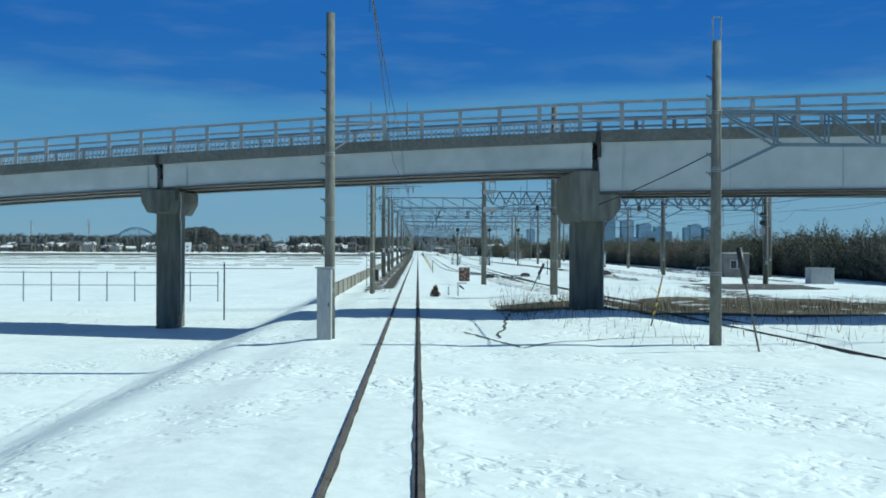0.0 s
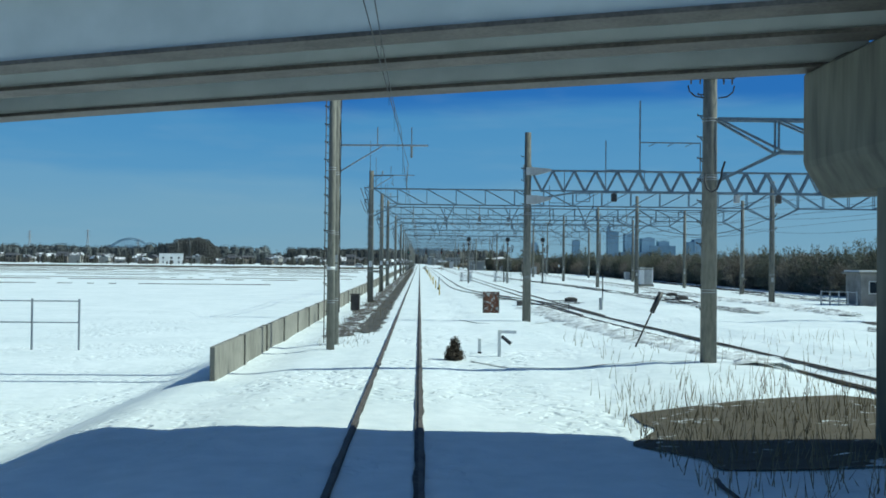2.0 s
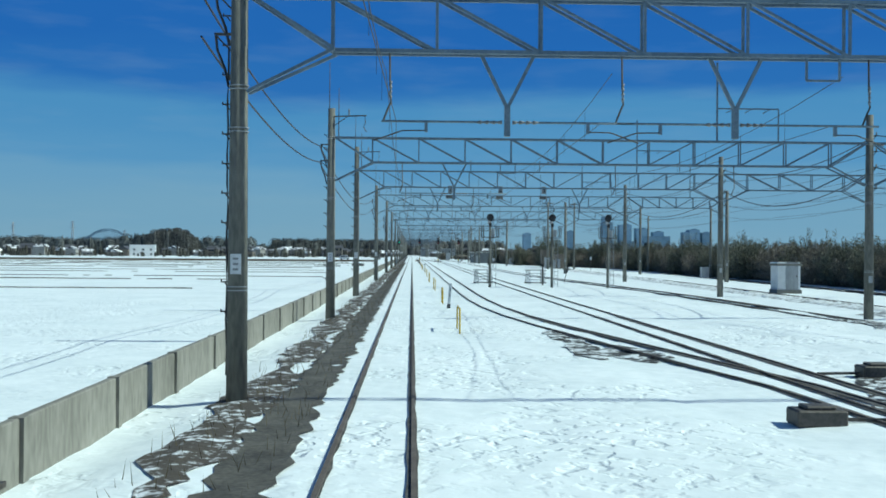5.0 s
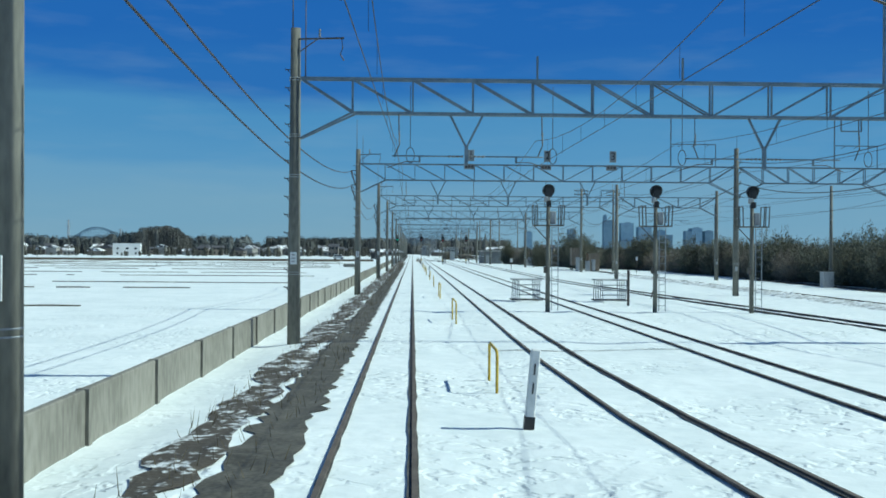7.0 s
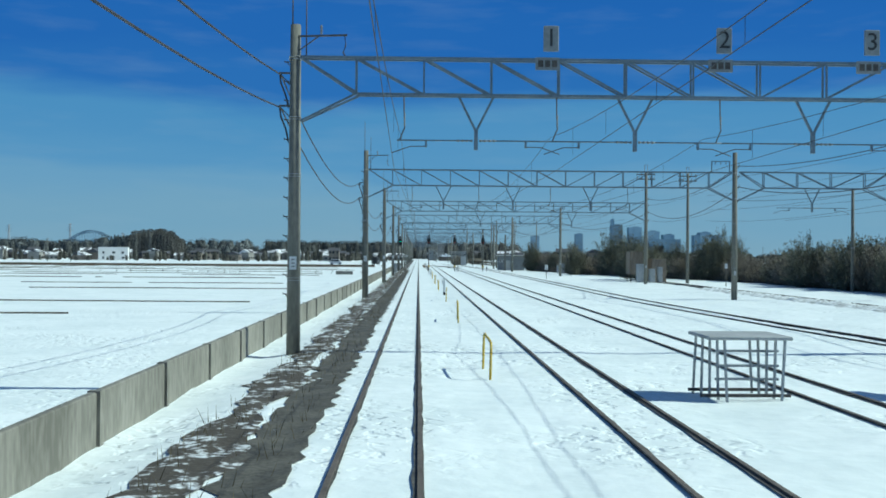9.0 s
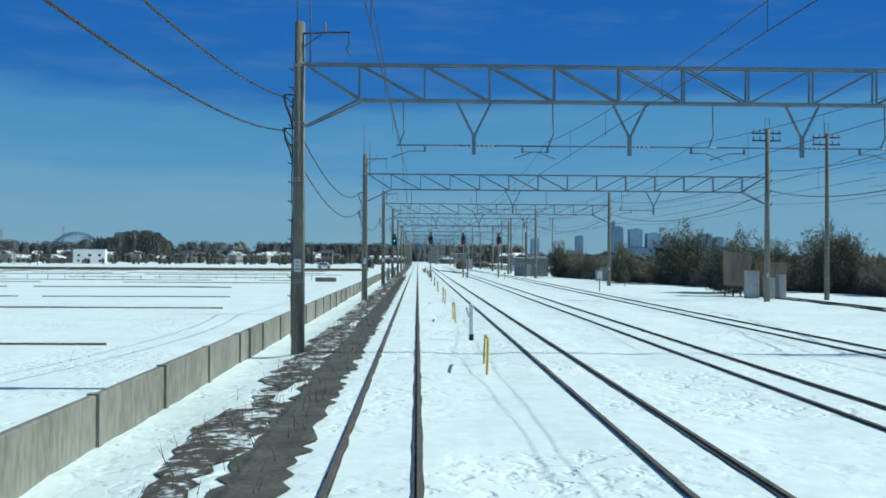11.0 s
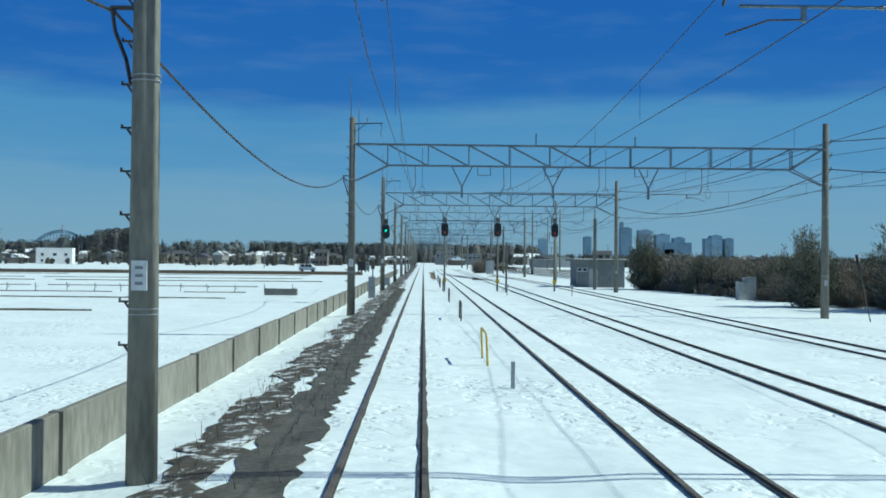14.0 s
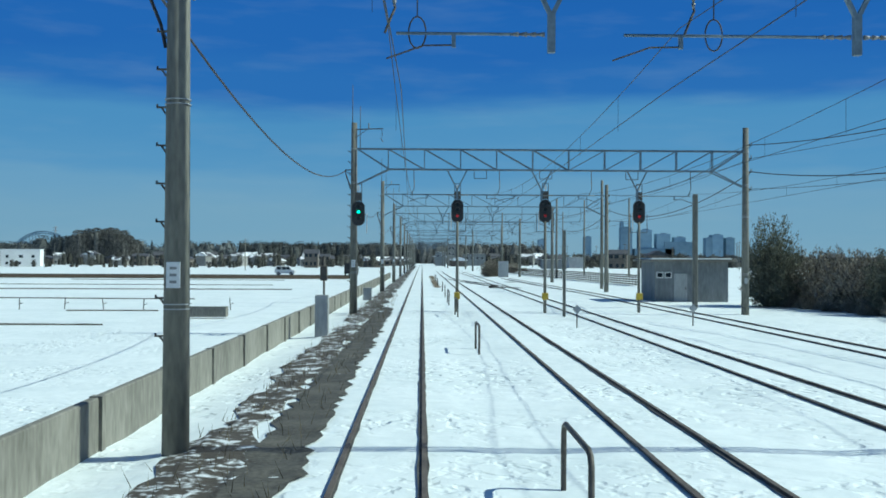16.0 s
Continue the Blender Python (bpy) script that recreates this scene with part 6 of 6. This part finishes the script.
for k in range(12):
    plant(rng.choice((B_LOW, B_BROWN)), 19 + k * 0.5 + rng.uniform(-0.8, 0.8), 470 + k * 5, rng.uniform(0.5, 0.75))
for src in (B_GREEN, B_BROWN, B_MIX, B_LOW, B_TALL, B_TALL2, B_ROUND):
    for o in (*src.children_recursive, src):
        bpy.data.objects.remove(o)

# little conical shrub beside the rail
shrub = thing("shrub", (1.0, 36.2, -0.1), "small dark conical shrub dusted with snow beside the rail", "shrub")
bm = bmesh.new()
rod(bm, (0, 0, -0.1), (0, 0, 0.62), 0.03, 0.008, 6)
part("stem", bm, BARK, shrub)
v, f = leaf_cloud(rng, [(rng.uniform(-0.06, 0.06), rng.uniform(-0.06, 0.06), 0.08 + 0.13 * k, 0.33 - 0.05 * k) for k in range(5)], 1300, 0.045)
core(rng, [(0, 0, 0.08 + 0.13 * k, 0.33 - 0.05 * k) for k in range(4)], v, f)
part("foliage", raw("foliage", v, f, BARK), None, shrub)

# dry stalks that stick out of the snow
rng = random.Random(21)
v, f = [], []
for _ in range(8500):
    zone = rng.random()
    if zone < 0.55:
        x, y = rng.uniform(3.5, 24), rng.gauss(23, 3.0)
    elif zone < 0.62:
        x, y = rng.uniform(5, 16), rng.uniform(6, 45)
    else:
        x, y = rng.uniform(-3.6, -1.7), rng.uniform(40, 330)
    if min(abs(x - c) for c in (-0.52,)) < 0.9:
        continue
    h = rng.uniform(0.15, 0.55) * (0.6 if x < 0 else 1)
    z = ground_z(x, y)
    dx, dy = rng.uniform(-0.15, 0.15), rng.uniform(-0.15, 0.15)
    k = len(v)
    v += [(x - 0.008, y, z - 0.05), (x + 0.008, y, z - 0.05), (x + dx, y + dy, z + h)]
    f.append((k, k + 1, k + 2))
tagged(new("dry_grass", raw("dry_grass", v, f, GRASS)), "pale dry grass stalks sticking out of the snow", "grass", kind="stuff")

# ---- fields, road and car ----
rng = random.Random(31)


FURROW = mat("furrow_earth", (0.05, 0.047, 0.038), (0.14, 0.125, 0.095), 0.9, grain=5, blotch=0.5, bump=0.4)


def ridge(x0, x1, y, seed, wide):
    """A low broken ridge of dead grass and wet earth between two fields."""
    bm = bmesh.new()
    last, x = None, x0
    while x < x1:
        n1 = noise.noise((x * 0.05, seed, 0)) + 0.6 * noise.noise((x * 0.31, seed, 5))
        if n1 < -0.32:
            last, x = None, x + 1.1
            continue
        w = wide * (0.45 + 0.8 * max(0.0, n1 + 0.3)) * (0.8 + 0.4 * noise.noise((x * 0.9, seed, 9)))
        c = y + 1.3 * noise.noise((x * 0.03, seed, 2)) + 0.12 * noise.noise((x * 0.5, seed, 3))
        z = ground_z(-20, 200)
        row = [bm.verts.new((x, c - w, z)), bm.verts.new((x, c - 0.2 * w, z + 0.07 + 0.35 * w)), bm.verts.new((x, c + 0.4 * w, z + 0.05 + 0.3 * w)), bm.verts.new((x, c + w, z))]
        if last:
            for q in range(3):
                bm.faces.new((last[q], row[q], row[q + 1], last[q + 1]))
        last, x = row, x + 1.1
    solo("field_ridge", bm, FURROW, "broken ridge of dead grass between snowy paddy fields", "field ridge", kind="structure")


for k in range(13):
    y = 165 + 23.5 * k + rng.uniform(-7, 7)
    x1 = rng.uniform(-24, -9)
    ridge(x1 - rng.uniform(120, 260), x1, y, k, 0.26 if k % 4 == 1 else 0.14)
for x, ya, yb in ((-96, 300, 442), (-150, 240, 442)):
    bm = bmesh.new()
    last, y = None, ya
    while y < yb:
        w = 0.25 * (1 + 0.7 * noise.noise((y * 0.2, x, 1)))
        c = x + 0.8 * noise.noise((y * 0.04, x, 2))
        row = [bm.verts.new((c - w, y, -1.0)), bm.verts.new((c, y, -0.86)), bm.verts.new((c + w, y, -1.0))]
        if last:
            for q in range(2):
                bm.faces.new((last[q], last[q + 1], row[q + 1], row[q]))
        last, y = row, y + 1.3
    solo("field_ridge", bm, FURROW, "low field path of dead grass through the snow", "field ridge", kind="structure")
road = thing("country_road", (0, 0, 0), "dark narrow country road on a low bank across the fields", "road", kind="structure")
bm = bmesh.new()
prism(bm, [(443.0, -1.1), (444.2, -0.5), (449.0, -0.5), (450.5, -1.1)], -420, -14, axis="x")
part("bank", bm, BARK, road)
bm = bmesh.new()
box(bm, (-217, 446.6, -0.48), (406, 4.4, 0.05))
part("surface", bm, ASPHALT, road)


def car(x, y, z):
    c = thing("car", (x, y, z), "small white boxy car driving on the country road", "car")
    bm = bmesh.new()
    prism(bm, [(-1.7, 0.25), (1.7, 0.25), (1.72, 0.75), (1.25, 0.86), (0.8, 1.42), (-1.35, 1.45), (-1.68, 0.85)], -0.72, 0.72)
    bevelled(bm, 0.05, 2)
    part("body", bm, WHITE, c)
    for a, b in ((-1.3, -0.55), (-0.45, 0.25), (0.32, 0.85)):
        bm = bmesh.new()
        prism(bm, [(a, 0.86), (b + (0.15 if b > 0.8 else 0), 0.86), (b - (0.12 if b > 0.8 else 0), 1.32), (a, 1.34)], -0.735, 0.735)
        part("window", bm, GLASS, c)
    for u in (-1.1, 1.1):
        for s in (-0.66, 0.66):
            bm = bmesh.new()
            rod(bm, (u, s - 0.08, 0.27), (u, s + 0.08, 0.27), 0.27, None, 16)
            w = part("wheel", bm, RUBBER, c)
            bm = bmesh.new()
            rod(bm, (u, s - 0.09, 0.27), (u, s + 0.09, 0.27), 0.15, None, 12)
            part("rim", bm, GALV, w)
    return c


car(-26.3, 446.0, -0.455).scale = (1.12, 1.08, 1.2)

# ---- houses, woods and towers in the distance ----
def house(seed, w, d, h, wall_mat, roof_mat, label, flat=False):
    r = random.Random(seed)
    o = thing("house", (0, 0, -300), label, "house", "houses beyond the fields")
    bm = bmesh.new()
    box(bm, (0, 0, h / 2), (w, d, h))
    part("wall", bm, wall_mat, o)
    bm = bmesh.new()
    if flat:
        box(bm, (0, 0, h + 0.15), (w + 0.3, d + 0.3, 0.3))
    else:
        prism(bm, [(-d / 2 - 0.6, h - 0.1), (d / 2 + 0.6, h - 0.1), (d / 2 + 0.5, h + 0.15), (0, h + d * 0.24), (-d / 2 - 0.5, h + 0.15)], -w / 2 - 0.5, w / 2 + 0.5, axis="x")
    part("roof", bm, roof_mat, o)
    for k in range(3):
        for z in ((1.3, 4.0) if h > 4.5 else (1.3,)):
            bm = bmesh.new()
            box(bm, (-w * 0.32 + k * w * 0.32 + r.uniform(-0.3, 0.3), -d / 2 - 0.02, z), (r.uniform(0.9, 1.7), 0.08, 1.1))
            part("window", bm, GLASS, o)
    return o


DARKWALL = mat("brown_house_wall", (0.10, 0.085, 0.07), (0.22, 0.19, 0.16), 0.85, grain=2, blotch=0.2, bump=0, vary=0.25)
SNOWROOF = mat("half_snowy_roof", (0.07, 0.07, 0.08), (0.88, 0.89, 0.9), 0.8, grain=0.5, blotch=0.1, bump=0, edge=(0.92, 1.06))
H1 = house(1, 7, 6, 4.4, PLASTER, SNOWROOF, "two-storey house with a snowy gabled roof")
H2 = house(2, 9, 6.5, 2.6, DARKWALL, SNOWROOF, "low brown house with a broad snowy roof")
H3 = house(3, 7, 6, 4.6, DARKWALL, ROOFDARK, "two-storey brown house with a dark roof")
H4 = house(4, 15, 9, 6.6, WHITEWALL, WHITEWALL, "white flat-roofed building beyond the fields", True)
H5 = house(5, 8, 6, 3.0, PLASTER, SNOWROOF, "pale low house with a snowy roof")
H6 = house(6, 11, 7, 3.2, DARKWALL, ROOFDARK, "long brown shed with a dark roof")
rng = random.Random(44)
copy_thing(H4, pose(-162, 661, -1, 0, 0, 12))
for k in range(190):
    u = rng.random()
    if k < 130:
        y = rng.uniform(660, 880)
        x = rng.uniform(-0.62, -0.03) * y
    else:
        y = rng.uniform(620, 1000)
        x = rng.uniform(0.01, 0.42) * y
    if abs(x) < 14 or (abs(x + 162) < 14 and y < 720):
        continue
    o = copy_thing(rng.choice((H1, H1, H2, H3, H5, H3, H6)), pose(x, y, -1, 0, 0, rng.choice((0, 90, 20, -15, 180, 70))))
    o.scale = (rng.uniform(0.75, 1.1), rng.uniform(0.8, 1.1), rng.uniform(0.85, 1.3))
for x, y in ((14, 640), (-13, 700), (22, 700), (9, 760), (-10, 820), (16, 820)):
    copy_thing(rng.choice((H1, H2, H5)), pose(x, y, -0.4, 0, 0, rng.choice((0, 90))))
for src in (H1, H2, H3, H4, H5, H6):
    for o in (*src.children_recursive, src):
        bpy.data.objects.remove(o)


def wood(x0, x1, y0, y1, n, h0, h1, label, dome=0.0, size=0.42, seed=1, pointed=0.0, ground=-1.0, leaves=120, material=None, slim=1.0, heart=1.0):
    """Far woods: rounded or pointed crowns made of small leaf clumps, one object."""
    rng = random.Random(seed)
    v, f = [], []
    for _ in range(n):
        u = rng.random()
        x, y = x0 + (x1 - x0) * u, rng.uniform(y0, y1)
        h = rng.uniform(h0, h1) * (1 + dome * (math.sin(math.pi * u) ** 0.7 - 0.5))
        sharp = rng.random() < pointed
        w = h * (rng.uniform(0.2, 0.28) if sharp else rng.uniform(0.34, 0.5)) * slim

        def radius(t):
            return w * (1.02 - t) if sharp else w * math.sqrt(max(0.0, 1 - (max(t, 0.35) - 0.35) ** 2 / 0.4225)) * (0.8 + 0.2 * min(1, t / 0.35))
        k = len(v)
        levels = (0.0, 0.25, 0.5, 0.72, 0.86)
        for ring, t in enumerate(levels):
            for q in range(8):
                a = q * math.tau / 8 + ring * 0.4
                rad = radius(t) * rng.uniform(0.42, 0.7) * heart
                v.append(Vector((x + rad * math.cos(a), y + rad * math.sin(a), ground + h * t * rng.uniform(0.93, 1.05))))
        v.append(Vector((x, y, ground + h * 0.88)))
        for ring in range(len(levels) - 1):
            for q in range(8):
                f.append((k + ring * 8 + q, k + ring * 8 + (q + 1) % 8, k + ring * 8 + 8 + (q + 1) % 8, k + ring * 8 + 8 + q))
        for q in range(8):
            f.append((k + 32 + q, k + 32 + (q + 1) % 8, k + 40))
        for _k in range(leaves):
            t = rng.random() ** 0.8
            rad = radius(t) * rng.uniform(0.6, 1.1)
            a = rng.uniform(0, math.tau)
            c = Vector((x + rad * math.cos(a), y + rad * math.sin(a), ground + h * min(t, 0.97)))
            s = size * rng.uniform(0.5, 1.2)
            e1 = Vector((rng.uniform(-1, 1), rng.uniform(-0.5, 0.5), rng.uniform(-0.4, 1))).normalized() * s
            e2 = Vector((e1.z, rng.uniform(-0.4, 0.4), -e1.x)).normalized() * s * 0.7
            k = len(v)
            v += [c - e1, c + e2, c + e1, c - e2]
            f.append((k, k + 1, k + 2, k + 3))
    tagged(new("distant_wood", raw("distant_wood", v, f, material or FARWOOD)), label, "wood", kind="stuff")


BROWNWOOD = mat("far_bare_wood", (0.085, 0.087, 0.083), (0.145, 0.14, 0.125), 0.9, grain=0.4, blotch=0.05, bump=0, vary=0.4)
wood(-640, -235, 890, 960, 420, 9, 15, "dark bare trees behind the far houses", seed=1, leaves=170, size=0.36, pointed=0.12)
wood(-240, -105, 900, 960, 150, 7, 10.5, "low bare trees behind the far houses", seed=21, leaves=150, size=0.36)
wood(-700, -190, 1180, 1320, 300, 14, 22, "hazy tall trees far behind the town", seed=22, leaves=120, size=0.5, pointed=0.2)
wood(-209, -175, 845, 880, 110, 14, 19, "rounded brown leafless wood behind the far houses", 0.4, size=0.36, seed=2, leaves=820, material=BROWNWOOD, slim=0.62, heart=0.5)
wood(-236, -206, 850, 878, 30, 12, 17.5, "olive evergreen grove behind the far houses", seed=12, pointed=0.6, leaves=420, size=0.4)
# colour lifted a little to imitate air haze at this distance
CONIFER = mat("hazy_conifer_wood", (0.06, 0.067, 0.066), (0.11, 0.112, 0.104), 0.9, grain=0.4, blotch=0.05, bump=0, vary=0.4)
CONIFER.node_tree.nodes["Principled BSDF"].inputs["Specular IOR Level"].default_value = 0.08
wood(-118, -30, 895, 960, 400, 11, 15.5, "dense dark conifer wood behind the fields", size=0.36, seed=3, pointed=0.4, leaves=120, material=CONIFER, heart=0.85)
wood(190, 440, 860, 940, 240, 4.5, 7, "low dark trees beyond the fields", seed=14)
wood(-34, 76, 860, 960, 260, 9, 15.5, "grey hazy bare trees behind the sidings", seed=4, leaves=160, size=0.36, material=BROWNWOOD, heart=0.8)
wood(76, 250, 860, 960, 220, 4.5, 8.5, "low grey bare trees beyond the fields", seed=24, leaves=130, size=0.34, material=BROWNWOOD, heart=0.8)
wood(-560, -400, 905, 940, 36, 10, 15, "tall trees behind the far houses", size=0.4, seed=5, pointed=0.5)
GARDEN = mat("garden_tree", (0.05, 0.052, 0.046), (0.115, 0.11, 0.092), 0.9, grain=0.6, blotch=0.08, bump=0, vary=0.4)
GARDEN.node_tree.nodes["Principled BSDF"].inputs["Specular IOR Level"].default_value = 0.08
wood(-266, -232, 862, 892, 36, 9, 14, "bare dark trees before the far arch bridge", size=0.36, seed=23, leaves=260, pointed=0.3, slim=0.8)
wood(70, 330, 560, 720, 130, 3, 5.5, "dark bare scrub beyond the fence", size=0.3, seed=6, material=GARDEN)
wood(-520, -60, 655, 840, 420, 2.5, 7, "garden trees between the far houses", size=0.26, seed=7, pointed=0.25, material=GARDEN, slim=0.8)
wood(-520, -60, 632, 650, 150, 1.2, 2.8, "low hedges before the far houses", size=0.2, seed=9, material=GARDEN)
wood(24, 260, 620, 760, 170, 2.5, 6.5, "garden trees between the houses beyond the sidings", size=0.28, seed=10, ground=-0.8, material=GARDEN, slim=0.8)
wood(-60, -16, 640, 840, 50, 2.5, 6, "garden trees beside the line", size=0.28, seed=8, ground=-0.6, material=GARDEN, slim=0.8)

for x, w, h, d in ((552, 8, 108, 20), (563, 31, 92, 30), (615, 36, 86, 30), (665, 38, 75, 34), (711, 31, 66, 30), (706, 76, 53, 40), (796, 26, 65, 30), (815, 30, 73, 36), (851, 24, 65, 30), (331, 22, 58, 30), (456, 20, 66, 28), (640, 110, 34, 40)):
    x, w, h, d = x * 1.62, w * 1.62, h * 1.62, d * 1.62
    t = thing("office_tower", (x, 4700, -1), "far blue-grey office tower on the skyline", "tower", "towers on the skyline")
    bm = bmesh.new()
    box(bm, (0, 0, h / 2), (w, d, h))
    part("block", bm, TOWER, t)
    bm = bmesh.new()
    box(bm, (w * 0.1, 0, h + 2), (w * 0.4, d * 0.5, 4))
    part("roof_house", bm, TOWER, t)
# far blue arch bridge
ab = thing("arch_bridge", (-303, 1058, 0), "far blue-grey steel arch bridge behind the trees", "bridge")
AR = [(-20.5 + 41 * k / 16, 14.5 + 9.0 * (1 - ((k - 8) / 8) ** 2)) for k in range(17)]
for s in (-3, 3):
    bm = bmesh.new()
    line(bm, [(u, s, z) for u, z in AR], 0.42, 6)
    line(bm, [(u * 0.97, s, 14.2 + (z - 14.5) * 0.84) for u, z in AR], 0.22, 5)
    part("arch", bm, TOWER, ab)
bm = bmesh.new()
box(bm, (0, 0, 14), (46, 7, 1.0))
part("deck", bm, TOWER, ab)
for k in range(1, 16):
    bm = bmesh.new()
    for s in (-3, 3):
        bar(bm, (AR[k][0], s, 14), (AR[k][0], s, AR[k][1]), 0.2)
        bar(bm, (AR[k][0], s, AR[k][1]), (AR[k + 1][0] * 0.97, s, 14.2 + (AR[k + 1][1] - 14.5) * 0.84), 0.16)
    part("hanger", bm, TOWER, ab)
for s in (-22, 22):
    bm = bmesh.new()
    box(bm, (s, 0, 6.3), (3, 7, 14.6))
    part("abutment", bm, CONCRETE, ab)
# pylons over the far trees
for x, y, h in ((-1007, 2600, 72), (-858, 2600, 76), (-700, 2500, 52)):
    py = thing("power_pylon", (x, y, -1), "slim grey lattice pylon far behind the trees", "pylon", "pylons on the horizon")
    for sx in (-1, 1):
        for sy in (-1, 1):
            bm = bmesh.new()
            bar(bm, (sx * 4, sy * 4, 0), (sx * 0.7, sy * 0.7, h), 0.7)
            part("leg", bm, GALV, py)
    for k in range(9):
        z = h * (0.1 + 0.1 * k)
        w = 4 - 3.3 * z / h
        bm = bmesh.new()
        bar(bm, (-w, -w, z), (w * 0.8, -w * 0.8, z + h * 0.1), 0.4)
        bar(bm, (w, -w, z), (-w * 0.8, -w * 0.8, z + h * 0.1), 0.4)
        part("brace", bm, GALV, py)
    for z, w in ((0.78, 8), (0.87, 7), (0.96, 5.5)):
        bm = bmesh.new()
        bar(bm, (-w, 0, h * z), (w, 0, h * z), 0.8)
        part("cross_arm", bm, GALV, py)
# slim poles scattered over the distance
rng = random.Random(77)
for k in range(44):
    y = rng.uniform(560, 860)
    x = rng.choice((rng.uniform(18, 0.34 * y), rng.uniform(-0.4 * y, -15), rng.uniform(20, 0.2 * y)))
    bm = bmesh.new()
    h = rng.uniform(8, 11)
    rod(bm, (0, 0, -0.5), (0, 0, h), 0.14, 0.1, 8)
    o = thing("utility_pole", (x, y, -1), "slim grey utility pole in the distance", "utility pole", "poles in the distance")
    part("shaft", bm, POLE, o)
    bm = bmesh.new()
    bar(bm, (-0.8, 0, h - 0.5), (0.8, 0, h - 0.5), 0.1)
    part("cross_arm", bm, DARKSTEEL, o)
